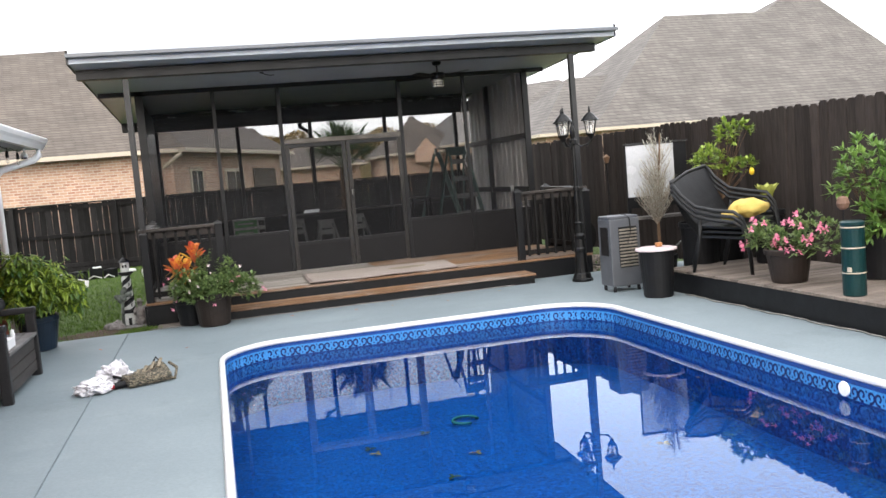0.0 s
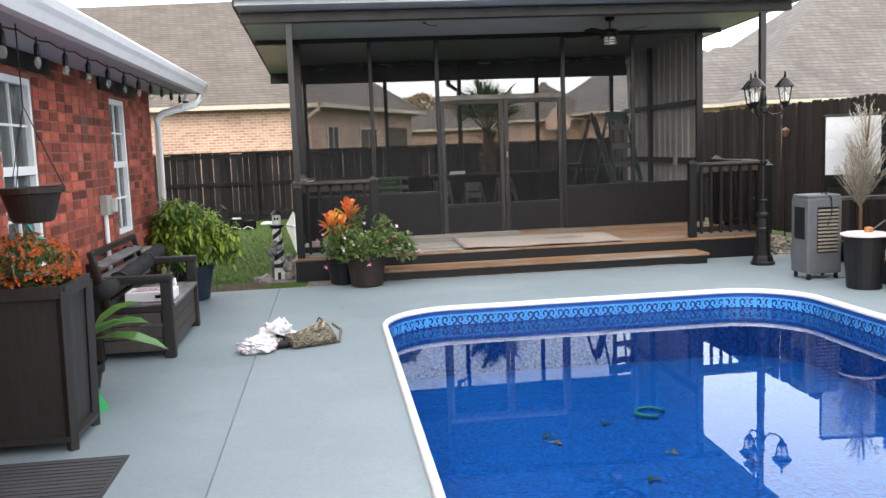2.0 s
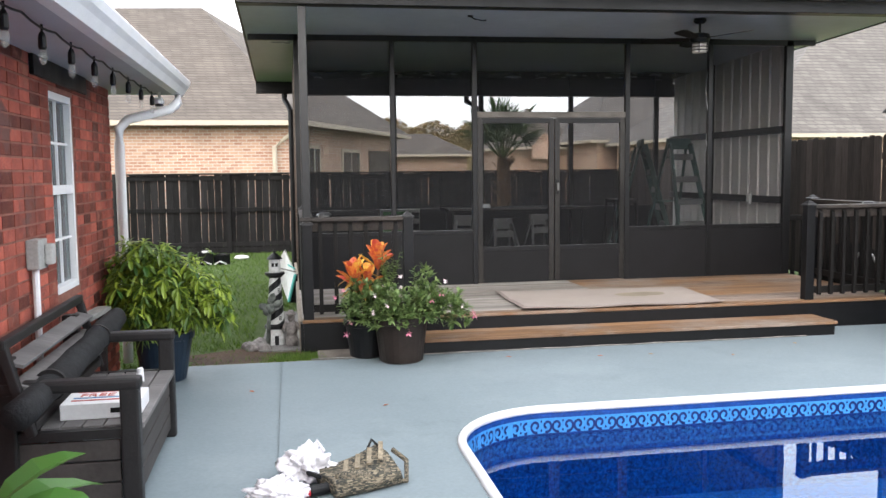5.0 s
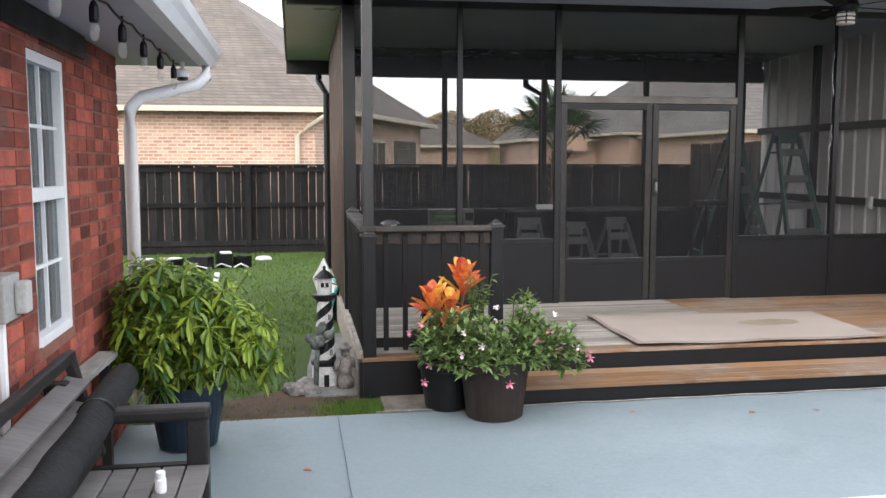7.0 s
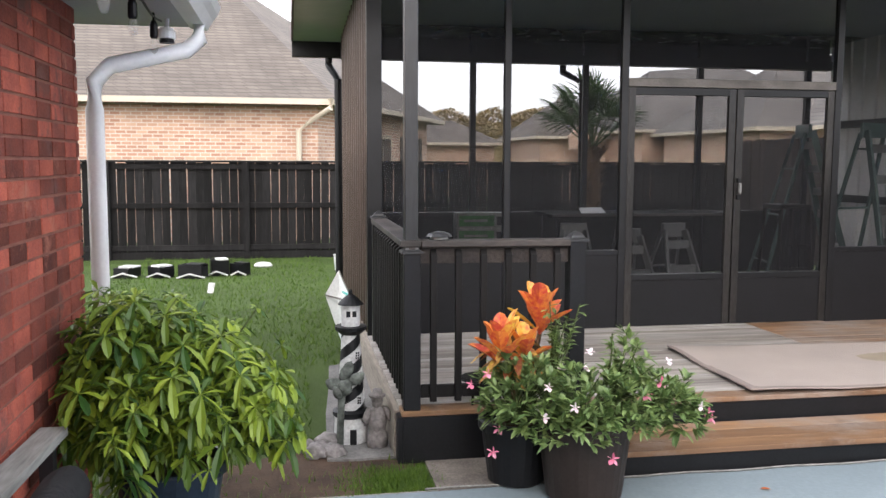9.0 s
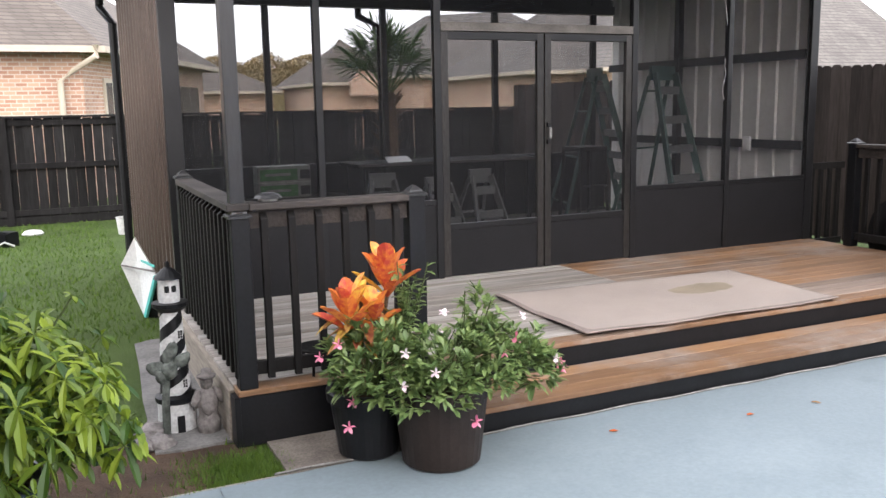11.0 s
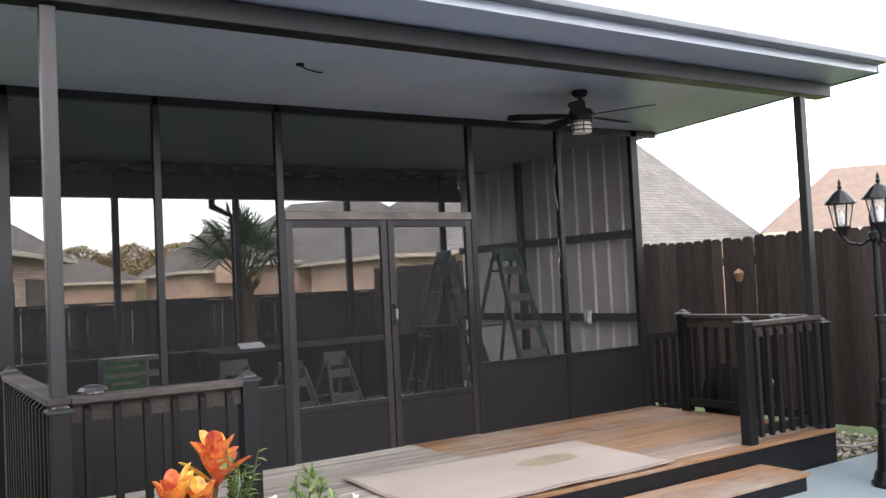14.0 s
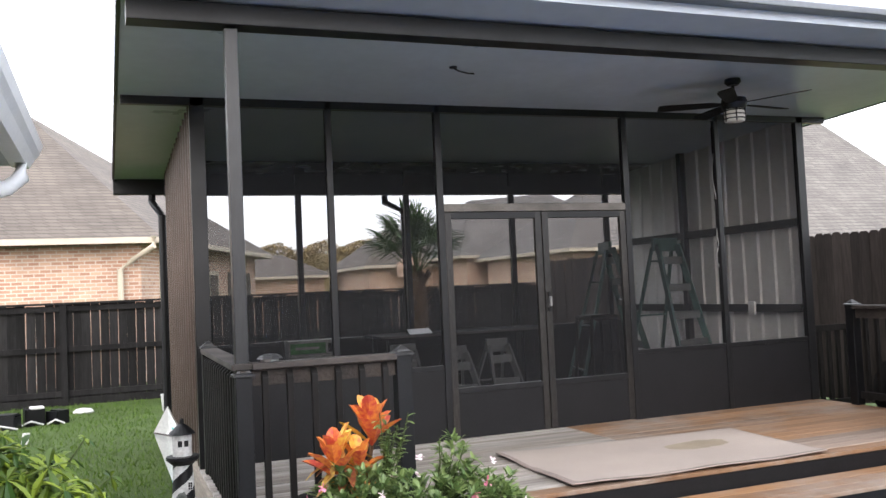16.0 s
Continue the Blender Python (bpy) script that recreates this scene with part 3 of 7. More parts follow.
ribbed("siding", -0.13, WALL_Y + 0.03, BACK_Y, DECK_Z - 0.02, roof_z, BROWN_METAL, -1, "brown ribbed metal side wall")
part("siding", box(-0.115, -0.10, WALL_Y + 0.035, BACK_Y - 0.04, DECK_Z, roof_z(BACK_Y, -0.10)), BRONZE, porch)
ribbed("siding", 6.12, WALL_Y + 0.03, BACK_Y, DECK_Z - 0.02, roof_z, GREY_METAL, -1, "grey ribbed metal side wall")
for z in (1.19, 2.10):
    part("girt", box(6.02, 6.095, WALL_Y + 0.035, BACK_Y - 0.05, z, z + 0.09), BRONZE, porch)
up(6.03, 16.6, 0.08, 0.08, DECK_Z, roof_z(16.6, 6.03), "post")
# rear wall
BZ = roof_z(BACK_Y)
HB = 2.845                      # underside of the rear header
part("fascia", box(-0.15, 6.1, BACK_Y + 0.01, BACK_Y + 0.03, HB + 0.11, BZ + 0.02), BRONZE, porch)
for x in (-0.08, 1.415, 2.82, 4.32, 5.80):
    up(x, BACK_Y, 0.07, 0.07, DECK_Z, BZ, "post")
part("header", box(-0.15, 6.1, BACK_Y - 0.06, BACK_Y + 0.06, HB, HB + 0.11), BRONZE, porch, "dark rear header beam")
part("kick_panel", box(-0.06, 6.0, BACK_Y - 0.015, BACK_Y + 0.015, DECK_Z, 1.02), BLACK_PAINT, porch)
part("rail", box(-0.06, 6.0, BACK_Y - 0.025, BACK_Y + 0.025, 1.02, 1.06), BRONZE, porch)
for a, b in ((-0.045, 1.38), (1.45, 2.785), (2.855, 4.285), (4.355, 5.765)):
    part("screen", box(a, b, BACK_Y - 0.002, BACK_Y + 0.002, 1.06, HB), SCREEN, porch)
part("floor_panel", box(DX0 + 0.1, DX1 - 0.06, WALL_Y + 0.06, BACK_Y, 0.2, DECK_Z - 0.004), surf("dark_porch_floor", (0.17, 0.15, 0.14), 0.7), porch, "dark porch floor")
part("downpipe", tube([(-0.27, RY1 + 0.06, roof_z(RY1) - 0.05), (-0.27, RY1 + 0.06, 2.82), (-0.18, BACK_Y + 0.12, 2.62), (-0.18, BACK_Y + 0.12, 0.05)], 0.045, 10), BLACK_PAINT, porch, "black rear downpipe")
part("downpipe", tube([(2.68, RY1 + 0.06, roof_z(RY1) - 0.05), (2.68, RY1 + 0.06, 2.80), (2.83, BACK_Y + 0.12, 2.64), (2.83, BACK_Y + 0.12, 0.05)], 0.045, 10), BLACK_PAINT, porch, smooth=True)

# ---- neighbours ----
def house_far(name, corners, ridge, wall_z, eave_z, wall_m, roof_m, label, over=0.45, base=-0.1, hs=None):
    """A house under a hip roof: plan corners (counter-clockwise), two ridge points, eave height."""
    cx = sum(c[0] for c in corners) / 4
    cy = sum(c[1] for c in corners) / 4
    hs = hs or thing(name, (cx, cy, 0), label, "house", "neighbouring houses")
    inn = [(x + (cx - x) * over / math.hypot(cx - x, cy - y) * 1.4, y + (cy - y) * over / math.hypot(cx - x, cy - y) * 1.4) for x, y in corners]
    part("wall", slab(inn, base, eave_z + 0.02), wall_m, hs)
    v = [(x, y, eave_z) for x, y in corners] + list(ridge) + [(x, y, eave_z - 0.02) for x, y in corners]
    part("roof", poly(v, [(0, 1, 4), (1, 2, 5, 4), (2, 3, 5), (3, 0, 4, 5), (9, 8, 7, 6)][:4] + [(6, 7, 8, 9)]), roof_m, hs)
    for i in range(4):
        a, b = corners[i], corners[(i + 1) % 4]
        part("eave_trim", bar((*a, eave_z - 0.06), (*b, eave_z - 0.06), 0.03, 0.12), CREAM, hs)
    return hs


left_house = house_far("brick_house", [(4.1, 35.0), (-9.0, 41.0), (-13.5, 26.0), (0.25, 26.0)], [(-2.8, 33.5, 6.95), (-9.0, 33.5, 6.8)], 3.0, 2.94, PINK_BRICK, BROWN_SHINGLE, "pink brick house with brown shingle hip roof beyond the fence")
right_house = house_far("brick_house", [(15.0, 43.0), (15.0, 31.0), (29.0, 31.0), (29.0, 43.0)], [(21.4, 36.5, 7.8), (27.0, 36.5, 7.8)], 3.0, 2.8, PINK_BRICK, GREY_SHINGLE, "brick house with tall grey shingle hip roof")
house_far("", [(18.0, 50.0), (18.0, 35.0), (36.3, 34.5), (41.0, 48.0)], [(32.0, 42.0, 9.6), (33.6, 42.0, 9.6)], 3.0, 2.8, PINK_BRICK, GREY_SHINGLE, "", hs=right_house)
house_far("", [(13.4, 40.5), (13.4, 32.5), (20.0, 32.5), (20.0, 40.5)], [(16.2, 36.0, 5.2), (19.2, 36.0, 5.3)], 3.0, 2.78, PINK_BRICK, GREY_SHINGLE, "", hs=right_house)
# the reddish evening light on this roof is part of its colour
house_far("brick_house", [(30.5, 31.0), (37.0, 21.5), (47.0, 28.0), (40.0, 39.0)], [(35.5, 30.9, 6.1), (36.9, 29.0, 6.1)], 3.0, 3.2, PINK_BRICK, surf("sunlit_red_roof", (0.20, 0.15, 0.12), 0.9, var=0.12), "far brick house with brown hip roof, reddish sunlight put into its colour")
gable_house = house_far("brick_house", [(13.9, 43.0), (9.4, 43.0), (9.4, 50.0), (13.9, 50.0)], [(11.5, 46.3, 4.75), (11.9, 46.9, 4.75)], 3.0, 2.75, PINK_BRICK, BROWN_SHINGLE, "small far brick house with brown pyramid roof")
part("gable", poly([(10.8, 42.7, 2.2), (12.0, 42.7, 2.2), (12.0, 42.7, 2.75), (11.4, 42.7, 3.4), (10.8, 42.7, 2.75), (10.8, 42.9, 2.2), (12.0, 42.9, 2.2), (12.0, 42.9, 2.75), (11.4, 42.9, 3.4), (10.8, 42.9, 2.75)], [(0, 1, 2, 3, 4), (9, 8, 7, 6, 5)] + [(i, (i + 1) % 5, 5 + (i + 1) % 5, 5 + i) for i in range(5)]), PINK_BRICK, gable_house, "brick gable front")
house_far("brick_house", [(9.3, 48.0), (4.4, 48.0), (4.4, 56.0), (9.3, 56.0)], [(7.6, 52.0, 3.75), (5.8, 52.0, 3.75)], 3.0, 2.55, PINK_BRICK, BROWN_SHINGLE, "low far brick house with shallow brown roof")
house_far("brick_house", [(27.0, 44.0), (12.6, 40.0), (11.5, 49.0), (26.0, 53.0)], [(20.5, 47.0, 6.3), (15.5, 45.6, 5.8)], 3.0, 2.95, PINK_BRICK, GREY_SHINGLE, "far brick house with grey shingle roof and pale eave")
house_far("brick_house", [(6.0, 56.0), (-1.0, 56.0), (-1.0, 64.0), (6.0, 64.0)], [(4.0, 60.0, 5.6), (1.0, 60.0, 5.6)], 3.0, 3.2, PINK_BRICK, BROWN_SHINGLE, "distant house with brown roof under the trees")


def on_side(s0, s1, out0, out1):
    """Plan corners of a strip along the brick house's receding side wall."""
    o, u, w = Vector((-0.14, 26.5)), Vector((0.402, 0.916)), Vector((0.916, -0.402))
    return [tuple(o + u * a + w * b) for a, b in ((s0, out0), (s0, out1), (s1, out1), (s1, out0))]


for s0, s1, z0, z1 in ((1.0, 1.9, 1.1, 2.4), (3.6, 5.2, 1.1, 2.35)):
    wfar = part("window", slab(on_side(s0, s1, -0.05, 0.04), z0, z1), CREAM, left_house, "pale framed window")
    mid = (s0 + s1) / 2
    for a, b in ((s0 + 0.1, mid - 0.04), (mid + 0.04, s1 - 0.1)):
        part("pane", slab(on_side(a, b, 0.0, 0.05), z0 + 0.1, z1 - 0.1), GLASS_DARK, wfar)
# flat panel on the wall; its dark colour is the shade of a covered recess
part("porch_recess", slab(on_side(6.1, 8.4, -0.05, 0.03), 0.0, 2.35), surf("recess_shade", (0.10, 0.085, 0.07), 0.9), left_house, "flat dark panel painted as the shade of a covered recess")
part("downspout", tube([(0.1, 25.9, 2.95), (0.1, 25.9, 2.75), (-0.3, 26.3, 2.5), (-0.55, 26.35, 2.3), (-0.55, 26.35, 0)], 0.06, 8), CREAM, left_house, "cream downspout")

# ---- fences ----
def plank_mesh(w, h, dog, m=FENCE_WOOD):
    """One fence board standing at the origin, its top plain or dog-eared, 18 mm thick."""
    c = 0.03 if dog else 0.004
    o = [(-w / 2, 0), (w / 2, 0), (w / 2, h - c), (w / 2 - c, h), (-w / 2 + c, h), (-w / 2, h - c)]
    bm = poly([(x, -0.009, z) for x, z in o] + [(x, 0.009, z) for x, z in o], [(5, 4, 3, 2, 1, 0), (6, 7, 8, 9, 10, 11)] + [(i, (i + 1) % 6, 6 + (i + 1) % 6, 6 + i) for i in range(6)])
    me = bpy.data.meshes.new("board")
    bm.to_mesh(me)
    bm.free()
    me.materials.append(m)
    return me


rng = random.Random(4)
FB_Y, FR_X = 23.2, 7.45
fence = thing("fence_back", (0, FB_Y, 0), "dark stained board fence with gaps and rails showing", "fence", kind="structure")
b1 = [plank_mesh(0.138, 1.59 + 0.012 * i, False) for i in range(3)]
x = -9.0
while x < 7.65:
    ob = new("board", rng.choice(b1))
    ob.parent = fence
    ob.location = (x, 0.03 + rng.uniform(-0.003, 0.003), 0.03 + rng.uniform(0, 0.012))
    ob.rotation_euler = (0, rng.uniform(-0.006, 0.006), 0)
    x += 0.1405 + (0.008 if rng.random() < 0.3 else 0.0)
for z in (0.12, 0.85, 1.52):
    part("rail", box(-9, 7.7, FB_Y - 0.025, FB_Y + 0.015, z, z + 0.09), FENCE_WOOD, fence)
part("cap_rail", box(-9, 7.7, FB_Y - 0.06, FB_Y + 0.07, 1.635, 1.67), FENCE_WOOD, fence)
for k in range(8):
    part("post", box(-8.45 + 2.3 * k, -8.35 + 2.3 * k, FB_Y - 0.09, FB_Y - 0.03, -0.03, 1.63), FENCE_WOOD, fence)
part("kickboard", box(-9, 7.7, FB_Y - 0.04, FB_Y - 0.02, -0.03, 0.10), FENCE_WOOD, fence)
fence_r = thing("fence_side", (FR_X, 12, 0), "dark brown dog-eared board fence, warm light put into its colour", "fence", kind="structure")
b2 = [plank_mesh(0.137, 2.0 + 0.012 * i, True, SIDE_FENCE) for i in range(3)]
y = -3.0
while y < 23.15:
    ob = new("board", rng.choice(b2))
    ob.parent = fence_r
    ob.location = (rng.uniform(-0.004, 0.004), y - 12, 0.05 + rng.uniform(0, 0.015))
    ob.rotation_euler = (rng.uniform(-0.006, 0.006), 0, radians(90))
    y += 0.1385 + (rng.uniform(0.004, 0.010) if rng.random() < 0.4 else 0.0)
for z in (0.4, 1.1, 1.75):
    part("rail", box(FR_X + 0.012, FR_X + 0.05, -3, 23.15, z, z + 0.09), SIDE_FENCE, fence_r)
# an unseen plain wall, added to close the yard behind the camera
shell("wall_south", box(-1.7, 7.5, -6.2, -6.0, -0.03, 1.9), FENCE_WOOD, "unseen plain dark wall added to close the near end of the yard", "fence")

# ---- deck boards and step ----
def board_mesh(length, w, m, th=0.03):
    bm = box(0, length, 0, w, -th, 0, 0.004)
    me = bpy.data.meshes.new("deck_board")
    bm.to_mesh(me)
    bm.free()
    me.materials.append(m)
    return me


span = DX1 - DX0
grey_long, tan_short, worn_short = board_mesh(3.3, 0.138, DECK_GREY), board_mesh(span - 3.3 - 0.006, 0.138, DECK_TAN), board_mesh(span - 3.3 - 0.006, 0.138, DECK_WORN)
nb = 16
for i in range(nb):
    y = DY0 + 0.02 + i * 0.1425
    lo = [(grey_long, 0.0), (worn_short, 3.306)] if i in (2, 3) else [(grey_long, 0.0), (tan_short, 3.306)]
    if i < 2:
        lo = [(board_mesh(span, 0.138, DECK_TAN), 0.0)] if i == 0 else [(grey_long, 0.0), (worn_short, 3.306)]
    for me, x0 in lo:
        ob = new("deck_board", me)
        ob.parent = deck
        ob.location = (x0, y - DY0, DECK_Z + rng.uniform(-0.001, 0.0015))
step = thing("deck_step", (2.7, 12.2, 0), "low timber step with tan boards and black riser", "step", kind="structure")
SX0, SX1, SY0 = 0.75, 5.03, 12.02
part("riser", box(SX0, SX1, SY0 + 0.02, SY0 + 0.05, -0.01, 0.11), BLACK_PAINT, step, "black painted riser")
part("riser", box(SX1 - 0.03, SX1, SY0 + 0.05, DY0 + 0.03, -0.01, 0.11), BLACK_PAINT, step)
for i in range(3):
    ob = new("deck_board", board_mesh(SX1 - SX0 + 0.02, 0.142, DECK_TAN))
    ob.parent = step
    ob.location = (SX0 - 2.7, SY0 - 12.2 + i * 0.147, 0.138)
part("plinth", box(SX0, SX1, SY0 + 0.06, DY0 + 0.02, -0.01, 0.10), BLACK_PAINT, step)

# ---- railings ----
CAP_SILVER = surf("grey_post_cap", (0.042, 0.043, 0.045), 0.35, 0.2, var=0.3)


def newel(x, y, top, parent, w=0.095):
    part("newel_post", box(x - w / 2, x + w / 2, y - w / 2, y + w / 2, DECK_Z, top, 0.006), BLACK_PAINT, parent)
    c = lathe([(0.085, 0), (0.085, 0.012), (0.055, 0.022), (0.05, 0.032), (0.012, 0.055)], (x, y, top), 4)
    c.transform(Matrix.Translation((x, y, 0)) @ Matrix.Rotation(radians(45), 4, "Z") @ Matrix.Translation((-x, -y, 0)))
    part("post_cap", c, CAP_SILVER, parent, "grey pyramid post cap")


WORN_RAIL = surf("worn_handrail", (0.060, 0.050, 0.044), 0.6, var=0.5, scale=7, stretch=(0.3, 0.3, 1), col2=(0.018, 0.016, 0.015))
SUB_RAIL = surf("scuffed_sub_rail", (0.040, 0.032, 0.027), 0.7, var=0.5, scale=5, bump=0.4, col2=(0.014, 0.012, 0.011))


def railing(a, b, top, parent, gap=0.125):
    """A flat handrail over a scuffed sub-rail, balusters nailed to its outer face with slanted tops."""
    a, b = Vector((*a, 0)), Vector((*b, 0))
    d = (b - a).normalized()
    out = d.cross(Vector((0, 0, 1)))
    n = int((b - a).length / gap)
    rise = Vector((0, 0, 1))
    part("top_rail", bar(a + rise * (top + 0.034), b + rise * (top + 0.034), 0.125, 0.036, 0.006), WORN_RAIL, parent, "worn black handrail")
    part("sub_rail", bar(a + rise * (top - 0.032), b + rise * (top - 0.032), 0.034, 0.092, 0.003), SUB_RAIL, parent, "scuffed brown sub-rail")
    part("lower_rail", bar(a + rise * (DECK_Z + 0.10), b + rise * (DECK_Z + 0.10), 0.035, 0.07, 0.003), BLACK_WOOD, parent)
    for i in range(1, n + 1):
        p = a + (b - a) * (i - 0.5) / n + out * 0.0365
        bal = bar(p + rise * (DECK_Z + 0.05), p + rise * (top + 0.004), 0.036, 0.036, 0.003)
        for v in bal.verts:
            if v.co.z > top - 0.05:
                v.co.z -= max(0.0, (v.co - p).dot(out) + 0.018) * 0.9
        part("baluster", bal, BLACK_WOOD, parent)


rl = thing("railing", (-0.10, 12.55, DECK_Z), "black stained timber deck railing with square balusters", "railing", "deck railings")
newel(-0.10, 12.53, 1.165, rl)
newel(0.842, 12.50, 1.225, rl)
newel(-0.09, 14.42, 1.235, rl)
railing((-0.05, 12.53), (0.795, 12.50), 1.185, rl)
railing((-0.09, 14.37), (-0.10, 12.49), 1.185, rl)
rr = thing("railing", (5.05, 12.55, DECK_Z), "black stained timber railing with grey pyramid caps", "railing", "deck railings")
newel(5.045, 12.54, 1.26, rr)
newel(6.10, 12.54, 1.19, rr)
newel(6.11, 14.1, 1.265, rr)
railing((5.09, 12.545), (6.05, 12.555), 1.215, rr)
railing((6.10, 12.59), (6.11, 14.05), 1.215, rr)
gt = thing("gate", (6.6, 15.0, 0), "low black slatted gate beside the porch", "gate")
for i in range(6):
    part("slat", box(6.28 + i * 0.13, 6.33 + i * 0.13, 15.0, 15.03, -0.02, 1.0), BLACK_WOOD, gt)
part("rail", box(6.24, 7.0, 14.97, 15.0, 0.95, 1.02), BLACK_WOOD, gt)
part("rail", box(6.24, 7.0, 14.97, 15.0, 0.12, 0.19), BLACK_WOOD, gt)

# ---- leaves and plants ----
def leaf(bm, base, d, length, width, droop=0.3, fold=0.15, shape=((0.0, 0.12), (0.28, 0.85), (0.55, 1.0), (0.82, 0.6))):
    """One leaf blade: a pointed oval, bent along its length and folded at the rib."""
    base, d = Vector(base), Vector(d).normalized()
    ref = Vector((0, 0, 1)) if abs(d.z) < 0.95 else Vector((1, 0, 0))
    side = d.cross(ref).normalized()
    nor = side.cross(d).normalized()
    rows = []
    for t, w in shape:
        c = base + d * (length * t) - Vector((0, 0, droop * length * t * t))
        rows.append((bm.verts.new(c - side * (width / 2 * w) + nor * (fold * width * w)), bm.verts.new(c), bm.verts.new(c + side * (width / 2 * w) + nor * (fold * width * w))))
    tip = bm.verts.new(base + d * length - Vector((0, 0, droop * length)))
    for a, b in zip(rows, rows[1:]):
        bm.faces.new((a[0], a[1], b[1], b[0]))
        bm.faces.new((a[1], a[2], b[2], b[1]))
    bm.faces.new((rows[-1][0], rows[-1][1], tip))
    bm.faces.new((rows[-1][1], rows[-1][2], tip))


def rand_dir(rg, zlo=-0.3, zhi=1.0):
    a = rg.uniform(0, 6.283)
    z = rg.uniform(zlo, zhi)
    r = math.sqrt(max(0.0, 1 - z * z))
    return Vector((r * math.cos(a), r * math.sin(a), z))


def bush(rg, centre, radii, sprigs, per, length, width, stems=None, root=None, shell_bias=0.45, droop=0.35):
    """Leaves in sprigs through an uneven ellipsoid, thicker towards its outside; twigs run from the root to some."""
    bm = bmesh.new()
    st = bmesh.new()
    c = Vector(centre)
    for i in range(sprigs):
        d = rand_dir(rg, -0.55, 1.0)
        lump = 0.78 + 0.30 * noise.noise(d * 2.3 + c)+ 0.12 * rg.random()
        r = (shell_bias + (1 - shell_bias) * rg.random() ** 0.6) * lump
        p = c + Vector((d.x * radii[0], d.y * radii[1], d.z * radii[2])) * r
        if root and i % 4 == 0:
            mid = Vector(root).lerp(p, 0.55) + rand_dir(rg) * 0.03
            tube([root, mid, p], 0.005, 4, st, 0.002)
        out = (d + rand_dir(rg) * 0.5 + Vector((0, 0, 0.25))).normalized()
        for k in range(per):
            e = (out + rand_dir(rg, -0.6, 0.8) * 0.9).normalized()
            leaf(bm, p + rand_dir(rg) * 0.01, e, length * rg.uniform(0.6, 1.15), width * rg.uniform(0.7, 1.1), droop * rg.random())
    return bm, st


def flower_part(p, d, r, m, owner, label=""):
    own = bmesh.new()
    flower(own, p, d, r)
    return part("flower", own, m, owner, label)


def flower(bm, p, d, r, petals=5):
    d = Vector(d).normalized()
    a = d.orthogonal().normalized()
    b = d.cross(a)
    for k in range(petals):
        t = 6.283 * k / petals
        leaf(bm, p, a * math.cos(t) + b * math.sin(t) + d * 0.25, r, r * 0.85, 0.05, 0.05)


def pot(name_owner, c, r0, r1, h, m, rim=0.03, label=""):
    """A tapered plant pot with a rolled rim and soil inside."""
    p = part("pot", lathe([(r0 * 0.9, 0), (r0, 0.012), (r0 + (r1 - r0) * 0.9, h - 0.06), (r1 + rim * 0.4, h - 0.055), (r1 + rim * 0.5, h - 0.01), (r1 + rim * 0.3, h), (r1 - 0.012, h), (r1 - 0.02, h - 0.05), (0.01, h - 0.05)], c, 28), m, name_owner, label, smooth=False)
    part("soil", lathe([(r1 - 0.022, h - 0.052), (r1 * 0.5, h - 0.03), (0.01, h - 0.028)], c, 16), DIRT, p)
    return p


POT_BROWN = surf("brown_resin_pot", (0.024, 0.017, 0.014), 0.5, var=0.2, scale=8, bump=0.1, spec=0.3)
POT_BLACK = surf("black_plastic_pot", (0.009, 0.0095, 0.011), 0.45, var=0.2, scale=8, bump=0.05, spec=0.25)
POT_BLUE = surf("dark_blue_pot", (0.012, 0.025, 0.045), 0.35, var=0.2, scale=6, bump=0.05)
STEM = surf("green_stem", (0.07, 0.10, 0.03), 0.7)
BARK = surf("brown_bark", (0.16, 0.10, 0.06), 0.9, var=0.3, scale=12, bump=0.6, stretch=(1, 1, 0.3))
VINCA = leafy("vinca_leaves", (0.085, 0.15, 0.048), (0.21, 0.29, 0.10))
SCHEF = leafy("schefflera_leaves", (0.022, 0.075, 0.010), (0.27, 0.36, 0.035))
CROTON = leafy("croton_leaves", (0.50, 0.07, 0.05), (0.70, 0.25, 0.05), 0.4, blotch=3.5)
CROTON_YELLOW = leafy("croton_yellow_leaves", (0.66, 0.17, 0.05), (0.76, 0.50, 0.07), 0.4, blotch=3.5)
CROTON_LOW = leafy("croton_low_leaves", (0.22, 0.06, 0.03), (0.50, 0.33, 0.06), 0.4, blotch=3.0)
PETAL_W = leafy("white_petals", (0.75, 0.70, 0.72), (0.80, 0.62, 0.68), 0.5)
PETAL_P = leafy("pink_petals", (0.72, 0.16, 0.30), (0.75, 0.35, 0.45), 0.5)
PETAL_O = leafy("orange_petals", (0.42, 0.075, 0.012), (0.52, 0.14, 0.02), 0.6)
LEMON = leafy("lemon_leaves", (0.09, 0.18, 0.025), (0.36, 0.46, 0.08))
SILVERY = leafy("silvery_needles", (0.30, 0.31, 0.25), (0.52, 0.50, 0.44))
BROADLEAF = leafy("broad_leaves", (0.06, 0.16, 0.03), (0.10, 0.24, 0.05), 0.35)
rg = random.Random(11)

